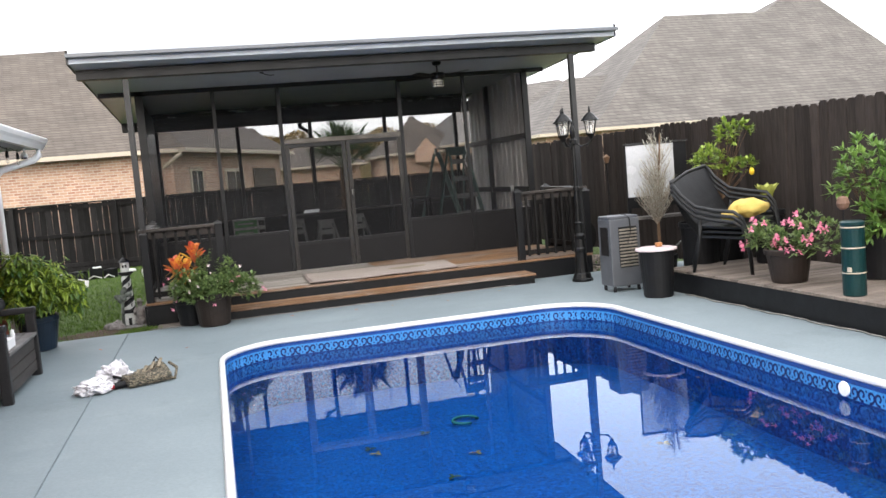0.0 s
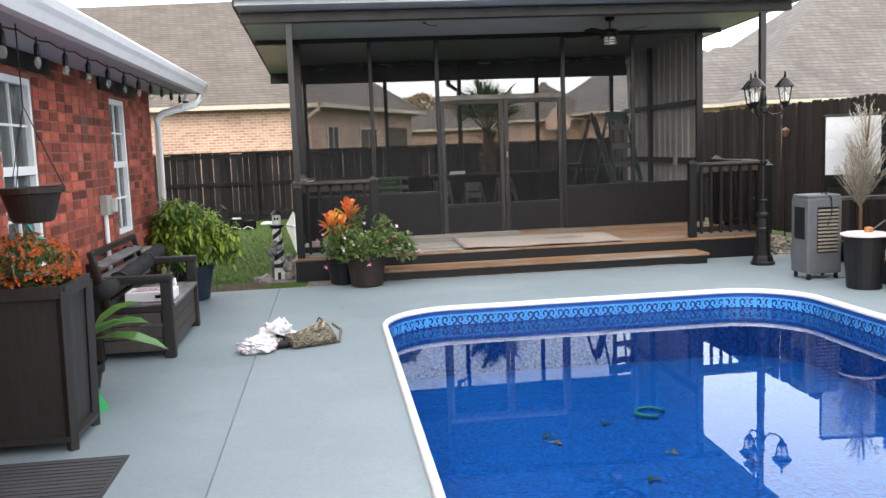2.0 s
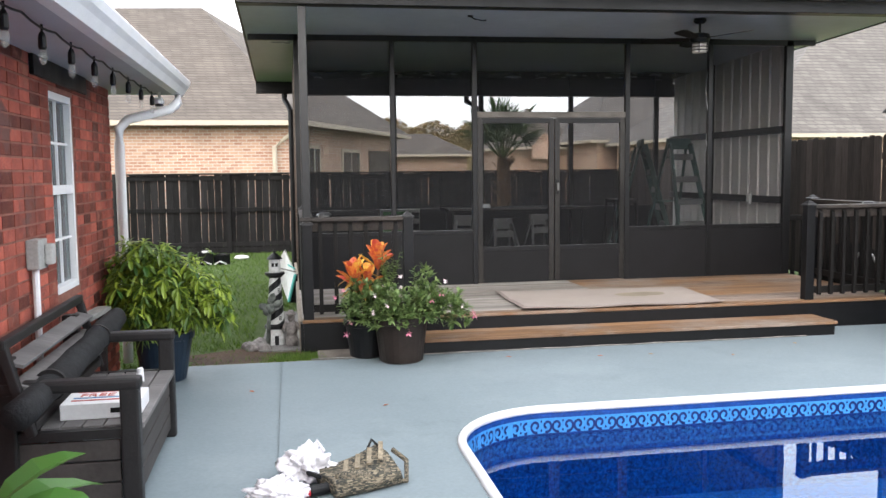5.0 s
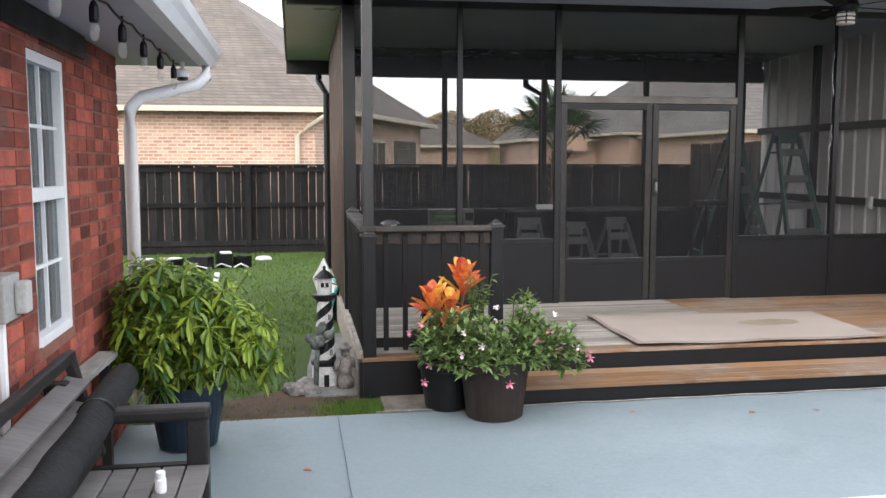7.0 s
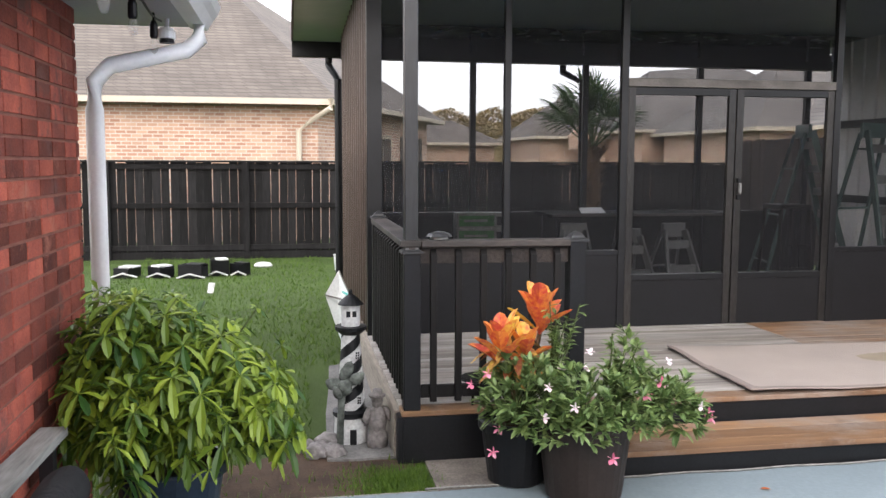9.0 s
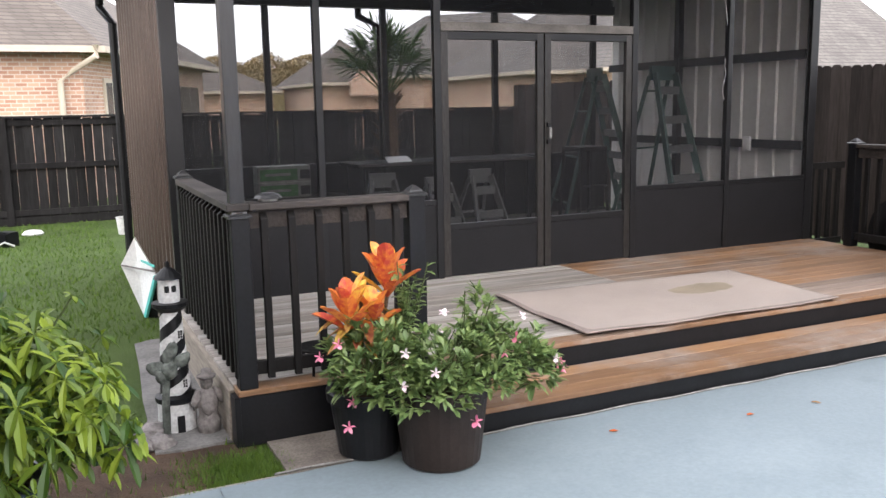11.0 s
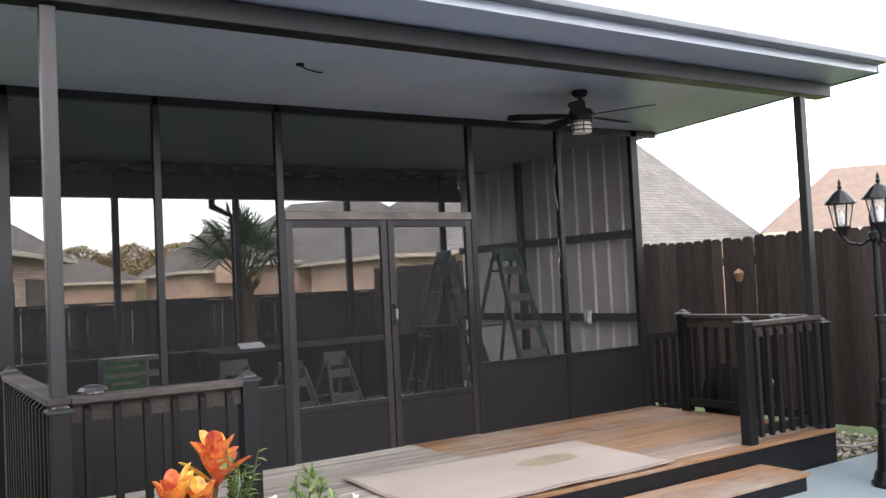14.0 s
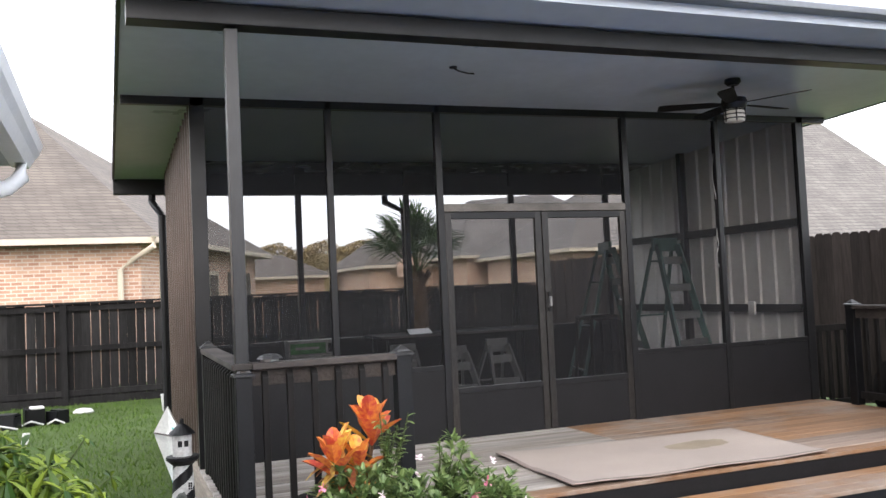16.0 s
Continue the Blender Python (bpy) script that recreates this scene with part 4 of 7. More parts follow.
# croton and vinca in two pots by the step
fp = thing("flower_pot", (0.68, 11.84, 0), "brown resin pot of white and pink vinca in leaf", "potted plant", "pots by the step")
pot(fp, (0.68, 11.84, 0), 0.19, 0.235, 0.40, POT_BROWN, label="dark brown ribbed pot")
bm, st = bush(rg, (0.74, 11.78, 0.46), (0.36, 0.34, 0.24), 190, 6, 0.072, 0.026, root=(0.68, 11.84, 0.36))
for c_, r_, k_ in (((1.05, 11.80, 0.47), (0.24, 0.24, 0.17), 90), ((0.58, 11.66, 0.36), (0.22, 0.2, 0.15), 50), ((0.92, 11.86, 0.66), (0.10, 0.12, 0.17), 34), ((1.19, 11.78, 0.36), (0.14, 0.16, 0.10), 24)):
    b2, s2 = bush(rg, c_, r_, k_, 6, 0.072, 0.026, root=(0.72, 11.84, 0.40))
    merge(bm, b2)
    merge(st, s2)
for k in range(9):
    tipx = Vector((0.80 + 0.06 * k, 11.80 - 0.02 * k, 0.80 - 0.045 * k + rg.uniform(-0.04, 0.08)))
    foot = Vector((0.76 + 0.03 * k, 11.82, 0.5))
    tube([foot, foot.lerp(tipx, 0.5) + Vector((0.02, 0, 0.02)), tipx], 0.005, 4, st, 0.003)
    for j in range(14):
        leaf(bm, foot.lerp(tipx, 0.3 + 0.05 * j), rand_dir(rg, 0, 0.8), 0.06, 0.023, 0.2)
part("crown", bm, VINCA, fp, "dense green vinca foliage")
part("stem", st, STEM, fp)
for k in range(7):
    d = rand_dir(rg, -0.2, 1.0)
    d.y = -abs(d.y)
    flower_part(Vector((0.82, 11.80, 0.50)) + Vector((d.x * 0.45, d.y * 0.33, d.z * 0.26)), d + Vector((0, -0.6, 0.2)), 0.028, PETAL_W, fp, "white star-shaped flower")
for p in ((1.30, 11.75, 0.42), (1.33, 11.78, 0.38), (0.70, 11.50, 0.30), (1.02, 11.7, 0.60), (0.93, 11.66, 0.55)):
    flower_part(p, (0.1, -1, 0.3), 0.034, PETAL_P, fp, "pink star-shaped flower")

cp = thing("flower_pot", (0.40, 12.10, 0), "black pot with orange croton above green vinca", "potted plant", "pots by the step")
pot(cp, (0.40, 12.10, 0), 0.15, 0.19, 0.34, POT_BLACK, label="plain black nursery pot")
bm, st = bush(rg, (0.42, 11.93, 0.46), (0.31, 0.32, 0.27), 220, 6, 0.075, 0.030, root=(0.40, 12.10, 0.3))
for k in range(12):
    foot = Vector((0.50 + 0.02 * (k % 4), 12.0, 0.5))
    tipx = Vector((0.58 + rg.uniform(-0.06, 0.14), 11.98 + rg.uniform(-0.1, 0.1), rg.uniform(0.78, 1.0)))
    tube([foot, foot.lerp(tipx, 0.5) + Vector((0.015, 0, 0.02)), tipx], 0.005, 4, st, 0.003)
    for j in range(18):
        leaf(bm, foot.lerp(tipx, 0.15 + 0.047 * j), rand_dir(rg, -0.1, 0.8), 0.062, 0.023, 0.2)
part("crown", bm, VINCA, cp, "green vinca foliage")
part("stem", st, STEM, cp)
cr, cy_ = bmesh.new(), bmesh.new()
for cx, cy, cz, n_l, L in ((0.28, 11.98, 0.74, 13, 0.215), (0.51, 12.08, 0.86, 14, 0.235), (0.41, 12.0, 0.72, 8, 0.18)):
    for k in range(n_l):
        a = 2.4 * k + cx * 9
        z = 0.45 + 1.8 * (k / n_l) + rg.uniform(-0.1, 0.25)
        s_ = 1.0 - 0.25 * (k / n_l)
        leaf(cr if (k * 7) % 5 < 3 else cy_, (cx + 0.015 * math.cos(a), cy + 0.015 * math.sin(a), cz - 0.08 + 0.13 * k / n_l), (math.cos(a), math.sin(a), z), L * s_ * rg.uniform(0.8, 1.05), 0.080 * rg.uniform(0.85, 1.15), rg.uniform(-0.05, 0.12), 0.26, ((0.0, 0.2), (0.22, 0.72), (0.5, 1.0), (0.75, 0.92), (0.92, 0.5)))
part("croton_leaves", cy_, CROTON_YELLOW, cp, "yellow and orange croton leaves")
part("croton_leaves", cr, CROTON, cp, "flame orange and red croton leaves")
cl = bmesh.new()
for k in range(22):
    a = 2.4 * k
    leaf(cl, (0.36 + 0.03 * math.cos(a), 12.04 + 0.03 * math.sin(a), 0.58 + 0.008 * k), (math.cos(a), math.sin(a), 0.1), rg.uniform(0.13, 0.2), 0.06, 0.5, 0.2)
part("croton_leaves", cl, CROTON_LOW, cp, "older brownish croton leaves")
part("trunk", tube([(0.38, 12.08, 0.28), (0.36, 12.04, 0.8)], 0.012, 6, tube([(0.42, 12.09, 0.28), (0.54, 12.1, 0.9)], 0.012, 6)), BARK, cp)
for k in range(4):
    d = rand_dir(rg, -0.3, 0.9)
    flower_part(Vector((0.44, 11.98, 0.50)) + Vector((d.x * 0.34, -abs(d.y) * 0.3, d.z * 0.26)), d + Vector((0, -0.6, 0.2)), 0.030, PETAL_W if k % 2 else PETAL_P, cp, "pale pink flower")
for p in ((0.20, 11.80, 0.26), (0.24, 11.85, 0.36)):
    flower_part(p, (-0.3, -1, 0.1), 0.034, PETAL_P, cp, "pink flower")

# umbrella plant at the house corner
sp = thing("umbrella_plant", (-1.28, 11.55, 0), "bushy umbrella plant in a dark blue pot", "potted plant")
pot(sp, (-1.28, 11.55, 0), 0.17, 0.23, 0.40, POT_BLUE, label="dark blue tapered pot")
sb, ss = bmesh.new(), bmesh.new()
for k in range(720):
    d = rand_dir(rg, -0.6, 1.0)
    lump = 0.8 + 0.6 * noise.noise(d * 2.6)
    r = (0.5 + 0.5 * rg.random() ** 0.6) * lump
    p = Vector((-1.28, 11.5, 0.66)) + Vector((d.x * 0.55, d.y * 0.50, d.z * 0.50)) * r
    p.x = max(p.x, -1.66)
    if k % 5 == 0:
        tube([(-1.28, 11.55, 0.42), Vector((-1.28, 11.55, 0.42)).lerp(p, 0.6) + Vector((0, 0, 0.04)), p], 0.007, 4, ss, 0.003)
    axis = (d + Vector((0.1, -0.3, 0.45)) + rand_dir(rg) * 0.6).normalized()
    a, b = axis.orthogonal().normalized(), Vector()
    b = axis.cross(a)
    L = rg.uniform(0.055, 0.115)
    for j in range(7):
        t = 6.283 * j / 7 + k
        leaf(sb, p, a * math.cos(t) + b * math.sin(t) + axis * rg.uniform(-0.25, 0.4), L * rg.uniform(0.75, 1.15), L * 0.34, rg.uniform(0.05, 0.6), 0.2, ((0.0, 0.1), (0.3, 0.6), (0.6, 1.0), (0.88, 0.7)))
part("crown", sb, SCHEF, sp, "glossy yellow-green leaf whorls")
part("stem", ss, STEM, sp)

# palm beyond the porch
pl = thing("palm_tree", (3.8, 20.5, 0), "small fan palm with shaggy trunk behind the porch", "palm tree")
part("trunk", tube([(3.8, 20.5, -0.03), (3.82, 20.5, 0.8), (3.8, 20.5, 1.9)], 0.17, 10, None, 0.12), BARK, pl)
bt = bmesh.new()
for k in range(60):
    a = rg.uniform(0, 6.283)
    z = rg.uniform(0.5, 1.9)
    leaf(bt, (3.8 + 0.14 * math.cos(a), 20.5 + 0.14 * math.sin(a), z), (math.cos(a) * 0.5, math.sin(a) * 0.5, 0.8), 0.28, 0.05, 0.3)
tagged(part("leaf_base", bt, BARK, pl), kind="stuff")
pc = bmesh.new()
ps = bmesh.new()
for k in range(24):
    a, e = 2.4 * k, radians(rg.uniform(32, 88))
    d = Vector((math.cos(a) * math.cos(e), math.sin(a) * math.cos(e), math.sin(e)))
    hub = Vector((3.8, 20.5, 1.9)) + d * rg.uniform(0.5, 0.85)
    tube([(3.8, 20.5, 1.85), hub], 0.012, 5, ps)
    s = d.cross(Vector((0, 0, 1))).normalized()
    u = s.cross(d)
    for j in range(17):
        f = radians(-95 + 190 * j / 16)
        leaf(pc, hub, d * math.cos(f) + s * math.sin(f) + u * 0.05, 0.66 * (0.75 + 0.25 * math.cos(f)), 0.038, 0.35, 0.3)
part("fronds", pc, leafy("palm_fronds", (0.03, 0.062, 0.02), (0.065, 0.11, 0.035)), pl, "green fan fronds")
part("stalks", ps, STEM, pl)

# far woods, golden sunlight and haze mixed into the leaf colour
def wood_top(x):
    return 6.5 + 0.9 * noise.noise(Vector((x * 0.09, 3, 0))) + 0.9 * noise.noise(Vector((x * 0.45, 7, 0)))


wood = bmesh.new()
strip = [(x, 96, wood_top(x) - 0.25 + 0.5 * noise.noise(Vector((x * 1.3, 1, 0)))) for x in range(-70, 90)]
vs = [(wood.verts.new((x, y, -0.1)), wood.verts.new((x, y + 2, z))) for x, y, z in strip]
for a, b in zip(vs, vs[1:]):
    wood.faces.new((a[0], b[0], b[1], a[1]))
for k in range(30000):
    x = rg.uniform(-12, 52)
    z = wood_top(x) * (1 - 0.5 * rg.random() ** 1.8)
    leaf(wood, (x, rg.uniform(89, 95), z), rand_dir(rg), rg.uniform(0.2, 0.42), 0.26, 0.2)
tagged(part("woods", wood, leafy("hazy_lit_woods", (0.27, 0.22, 0.105), (0.38, 0.275, 0.13))), "distant belt of green and russet trees, golden light and haze put into the colour", "woods", "", "stuff")

# grass blades over the near lawn
gr = bmesh.new()
for k in range(16000):
    t = rg.random()
    x, y = rg.uniform(-3.2, -0.22), 12.0 + 12.0 * t * t
    bare = (x + 0.75) ** 2 / 0.34 + (y - 12.38) ** 2 / 0.15
    if (x < -1.7 and y < 12.2) or (x > -0.64 and 12.6 < y < 14.95) or (bare < 1.0 and rg.random() < 0.9):
        continue
    h, a, w = rg.uniform(0.02, 0.055), rg.uniform(0, 6.283), rg.uniform(0.003, 0.006) * (1 + t)
    c_, s_ = math.cos(a), math.sin(a)
    lx, ly = rg.uniform(-0.02, 0.02), rg.uniform(-0.02, 0.02)
    gr.faces.new([gr.verts.new((x - c_ * w, y - s_ * w, -0.03)), gr.verts.new((x + c_ * w, y + s_ * w, -0.03)), gr.verts.new((x + lx, y + ly, -0.03 + h))])
for k in range(2600):
    x, y = rg.gauss(-0.22, 0.13), rg.gauss(12.2, 0.13)
    if x > 0.03 or y < 12.03 or y > 12.46:
        continue
    h, a, w = rg.uniform(0.02, 0.05), rg.uniform(0, 6.283), rg.uniform(0.002, 0.004)
    c_, s_ = math.cos(a), math.sin(a)
    lx, ly = rg.uniform(-0.025, 0.025), rg.uniform(-0.025, 0.025)
    gr.faces.new([gr.verts.new((x - c_ * w, y - s_ * w, -0.03)), gr.verts.new((x + c_ * w, y + s_ * w, -0.03)), gr.verts.new((x + lx, y + ly, -0.03 + h))])
tagged(part("grass", gr, leafy("grass_blades", (0.045, 0.096, 0.008), (0.098, 0.170, 0.013), 0.6)), "short green grass blades", "grass", "", "stuff")

# ---- on the deck ----
RUG = surf("beige_woven_rug", (0.37, 0.32, 0.285), 0.95, var=0.1, scale=1.5, bump=0.5, fine=220)
rug = thing("rug", (3.0, 13.2, DECK_Z), "worn beige woven rug with curled corner and stain", "rug")
nx, ny = 110, 70
corner = [(1.96, 12.49), (4.08, 12.47), (4.18, 13.66), (2.0, 13.76)]
grid = []
for j in range(ny + 1):
    for i in range(nx + 1):
        u, v = i / nx, j / ny
        a = Vector(corner[0]).lerp(Vector(corner[1]), u)
        b = Vector(corner[3]).lerp(Vector(corner[2]), u)
        p = a.lerp(b, v)
        lift = 0.014 * max(0, 1 - u * 6) * (0.5 + 0.5 * math.sin(v * 9)) + 0.006 * max(0, 1 - v * 8) * (1 + math.sin(u * 14)) + 0.004 * noise.noise(Vector((p.x * 3, p.y * 3, 0)))
        wob = 0.02 * noise.noise(Vector((p.x * 2, p.y * 2, 5))) if v in (0, 1) or u in (0, 1) else 0
        grid.append((p.x, p.y + wob, DECK_Z + 0.012 + max(0, lift)))
faces = [(j * (nx + 1) + i, j * (nx + 1) + i + 1, (j + 1) * (nx + 1) + i + 1, (j + 1) * (nx + 1) + i) for j in range(ny) for i in range(nx)]
rb = poly(grid, faces)
for f in rb.faces:
    c = f.calc_center_median()
    if (c.x - 3.48) ** 2 / 0.075 + (c.y - 13.22) ** 2 / 0.018 < 1 + 0.6 * noise.noise(c * 4) + 0.35 * noise.noise(c * 11):
        f.material_index = 1
    elif c.y < 12.55 and min((c - Vector(g)).length for g in grid[:nx + 1]) < 0.05 or c.x < 2.03:
        f.material_index = 2
bmesh.ops.solidify(rb, geom=rb.faces[:], thickness=-0.008)
part("weave", rb, [RUG, surf("rug_stain", (0.29, 0.245, 0.18), 0.95, var=0.15, bump=0.4, fine=200), surf("rug_border", (0.26, 0.215, 0.195), 0.95, var=0.12, bump=0.4, fine=200)], rug, smooth=True)
for x, y in ((0.06, 12.55), (6.0, 12.9)):
    cl = thing("solar_light", (x, y, 1.20), "low black solar light sitting on the handrail", "solar light", "solar rail lights")
    part("base", lathe([(0.07, 0), (0.075, 0.012), (0.055, 0.03)], (x, y, 1.21), 8), BLACK_PAINT, cl)
    part("lens", lathe([(0.052, 0.028), (0.05, 0.045)], (x, y, 1.21), 8), surf("frosted_lens_%d" % int(x), (0.45, 0.46, 0.44), 0.3), cl, "frosted lens")
    part("cap", lathe([(0.075, 0.044), (0.06, 0.06), (0.03, 0.07)], (x, y, 1.21), 8), CAP_SILVER, cl)
bx_ = thing("cup_holder", (0.32, 12.62, DECK_Z), "small rusty iron plant stand behind the railing", "plant stand")
part("ring", lathe([(0.11, 0.12), (0.115, 0.13), (0.105, 0.14), (0.02, 0.14)], (0.32, 12.66, DECK_Z), 14), BLACK_WOOD, bx_)
for k in range(3):
    a = 2.1 * k
    part("leg", tube([(0.32 + 0.10 * math.cos(a), 12.66 + 0.10 * math.sin(a), DECK_Z + 0.13), (0.32 + 0.13 * math.cos(a), 12.66 + 0.13 * math.sin(a), DECK_Z)], 0.008, 6), BLACK_WOOD, bx_)

# ceiling fan, hook
FC = (4.26, 13.46)
CEIL_F = roof_z(13.46, 4.26)
FTOP = CEIL_F - 0.065
fan = thing("ceiling_fan", (FC[0], FC[1], FTOP), "black ceiling fan with caged frosted light", "ceiling fan")
part("canopy", lathe([(0.065, 0), (0.07, -0.03), (0.045, -0.055)], (*FC, CEIL_F), 20), BLACK_PAINT, fan)
part("rod", tube([(*FC, CEIL_F - 0.05), (*FC, FTOP - 0.10)], 0.014, 8), BLACK_PAINT, fan)
part("motor", lathe([(0.05, 0), (0.10, -0.015), (0.115, -0.06), (0.10, -0.10), (0.085, -0.11)], (*FC, FTOP - 0.09), 24), BLACK_PAINT, fan)
part("lampshade", lathe([(0.080, 0), (0.085, -0.02), (0.085, -0.095), (0.075, -0.105)], (*FC, FTOP - 0.20), 24), surf("frosted_glass", (0.62, 0.60, 0.55), 0.35, var=0.05, bump=0.0), fan, "frosted glass drum shade", smooth=True)
for z in (-0.215, -0.25, -0.285):
    part("cage_ring", lathe([(0.088, 0), (0.094, 0.002), (0.094, 0.008), (0.088, 0.01)], (*FC, FTOP + z), 24), BLACK_PAINT, fan)
for k in range(6):
    a = 1.047 * k
    part("cage_bar", bar((FC[0] + 0.093 * math.cos(a), FC[1] + 0.093 * math.sin(a), FTOP - 0.20), (FC[0] + 0.093 * math.cos(a), FC[1] + 0.093 * math.sin(a), FTOP - 0.31), 0.008, 0.006), BLACK_PAINT, fan)
for k in range(5):
    a = radians(8 + 72 * k)
    d, s = Vector((math.cos(a), math.sin(a), 0)), Vector((-math.sin(a), math.cos(a), 0))
    c = Vector((*FC, FTOP - 0.155))
    o = [(0.10, -0.025), (0.20, -0.055), (0.58, -0.068), (0.64, -0.05), (0.64, 0.05), (0.58, 0.068), (0.20, 0.055), (0.10, 0.025)]
    v = [c + d * r + s * w + Vector((0, 0, 0.18 * w + dz)) for dz in (0, 0.007) for r, w in o]
    part("blade", poly(v, [(7, 6, 5, 4, 3, 2, 1, 0), tuple(range(8, 16))] + [(i, (i + 1) % 8, 8 + (i + 1) % 8, 8 + i) for i in range(8)]), BLACK_WOOD, fan)
hk = thing("ceiling_hook", (1.68, 13.50, roof_z(13.50, 1.68)), "bare black hook with loose wire on the ceiling", "hook")
hz = roof_z(13.50, 1.68)
part("plate", lathe([(0.03, 0), (0.03, -0.012), (0.01, -0.016)], (1.68, 13.50, hz), 12), BLACK_PAINT, hk)
part("wire", tube([(1.68, 13.50, hz - 0.01), (1.72, 13.49, hz - 0.035), (1.80, 13.49, hz - 0.05), (1.85, 13.50, hz - 0.045)], 0.006, 5), BLACK_PAINT, hk)

# ---- inside the porch ----
RESIN = surf("dark_brown_resin", (0.017, 0.0158, 0.0165), 0.5, var=0.2, scale=6, bump=0.25, fine=40, stretch=(1, 0.2, 1))
RESIN_GREY = surf("grey_brown_resin", (0.165, 0.158, 0.157), 0.6, var=0.2, scale=5, bump=0.3, fine=40, stretch=(0.2, 1, 1), rand=0.1)
RESIN_MID = surf("brown_resin_panel", (0.06, 0.053, 0.05), 0.6, var=0.2, scale=5, bump=0.3, fine=40, stretch=(1, 0.2, 1))
ALU = surf("dull_aluminium", (0.12, 0.125, 0.125), 0.5, 0.1, var=0.15)
GREENISH = surf("green_fibreglass", (0.055, 0.105, 0.095), 0.5, var=0.2)


def ladder(x, y, h, w, spread, m, label, yaw=0.0, pale=ALU):
    """A step ladder standing open: two front rails with treads, two rear rails with bars, a top cap."""
    ob = thing("step_ladder", (x, y, DECK_Z), label, "ladder", "step ladders")
    z0 = DECK_Z
    ca, sa = math.cos(yaw), math.sin(yaw)

    def at(u, v, z):
        return (x + u * ca - v * sa, y + u * sa + v * ca, z)
    for s in (-1, 1):
        part("front_rail", bar(at(s * w / 2, -spread / 2, z0), at(s * w * 0.28, -0.03, z0 + h), 0.03, 0.07, 0.003), m, ob)
        part("rear_rail", bar(at(s * w / 2, spread / 2, z0), at(s * w * 0.28, 0.05, z0 + h - 0.03), 0.028, 0.035), m, ob)
    n = max(2, int(h / 0.29))
    for i in range(1, n + 1):
        t = i / (n + 0.6)
        ww = w / 2 + (w * 0.28 - w / 2) * t
        yy = -spread / 2 + (spread / 2 - 0.03) * t
        part("tread", bar(at(-ww, yy, z0 + h * t), at(ww, yy, z0 + h * t), 0.028, 0.085), pale, ob)
        if i % 2:
            part("brace", bar(at(-ww, -yy, z0 + h * t), at(ww, -yy, z0 + h * t), 0.02, 0.02), m, ob)
    part("top_cap", bar(at(-w * 0.34, 0.01, z0 + h), at(w * 0.34, 0.01, z0 + h), 0.04, 0.15, 0.006), m, ob)
    return ob


ladder(5.05, 16.9, 1.75, 0.62, 1.0, GREENISH, "tall green fibreglass step ladder standing open", 1.35)
ladder(5.12, 15.75, 1.72, 0.60, 0.95, GREENISH, "tall dark step ladder near the metal wall", 0.25)
ladder(2.75, 16.4, 0.62, 0.42, 0.55, ALU, "low grey folding step stool", 0.1)
ladder(3.35, 16.6, 0.66, 0.42, 0.55, ALU, "low grey folding step stool", 0.15)
ladder(2.25, 16.7, 0.66, 0.42, 0.5, ALU, "low grey folding step stool", -0.1)
tb = thing("work_table", (3.2, 17.2, DECK_Z), "long dark folding table with papers on it", "table")
part("tabletop", box(2.05, 4.25, 16.85, 17.55, 1.06, 1.10, 0.006), surf("black_laminate", (0.012, 0.012, 0.013), 0.9, spec=0.1), tb)
part("edge_strip", box(2.05, 4.25, 16.835, 16.849, 1.075, 1.102), RESIN_MID, tb)
for x in (2.15, 4.15):
    for y in (16.92, 17.48):
        part("leg", box(x - 0.02, x + 0.02, y - 0.02, y + 0.02, DECK_Z, 1.06), BLACK_PAINT, tb)
pp = thing("open_binder", (2.55, 17.1, 1.10), "open white papers lying on the table", "papers")
part("page", poly([(2.42, 16.95, 1.104), (2.72, 17.0, 1.104), (2.76, 17.25, 1.15), (2.48, 17.22, 1.15), (2.42, 16.95, 1.107), (2.72, 17.0, 1.107), (2.76, 17.25, 1.153), (2.48, 17.22, 1.153)], [(0, 1, 2, 3), (4, 5, 6, 7), (0, 1, 5, 4), (1, 2, 6, 5), (2, 3, 7, 6), (3, 0, 4, 7)]), WHITE, pp)
st_ = thing("bar_stool", (4.5, 16.3, DECK_Z), "dark wooden stool beside the door", "stool")
part("seat", box(4.32, 4.68, 16.12, 16.48, 1.18, 1.23, 0.01), BLACK_WOOD, st_)
for x in (4.34, 4.66):
    for y in (16.14, 16.46):
        part("leg", bar((x, y, 1.18), (x + (x - 4.5) * 0.25, y + (y - 16.3) * 0.25, DECK_Z), 0.035, 0.035), BLACK_WOOD, st_)
for z in (0.55, 0.8):
    part("stretcher", bar((4.31, 16.12, z), (4.69, 16.12, z), 0.025, 0.025), BLACK_WOOD, st_)
bk = thing("storage_bin", (4.75, 15.6, DECK_Z), "grey plastic tub and tools on the porch floor", "tub")
part("body", lathe([(0.15, 0), (0.19, 0.28), (0.20, 0.29), (0.18, 0.29), (0.16, 0.05), (0.01, 0.05)], (4.75, 15.6, DECK_Z), 20), ALU, bk)
lb_ = thing("low_bench", (1.3, 17.75, DECK_Z), "low dark bench along the rear screen", "bench")
part("top", box(0.3, 2.2, 17.57, 17.95, 0.68, 0.72, 0.006), BLACK_WOOD, lb_)
for x in (0.4, 2.1):
    for y in (17.62, 17.9):
        part("leg", box(x - 0.025, x + 0.025, y - 0.025, y + 0.025, DECK_Z, 0.68), BLACK_WOOD, lb_)
gb = thing("product_box", (1.45, 17.75, 0.72), "green and grey printed cardboard carton on a low dark bench", "carton")
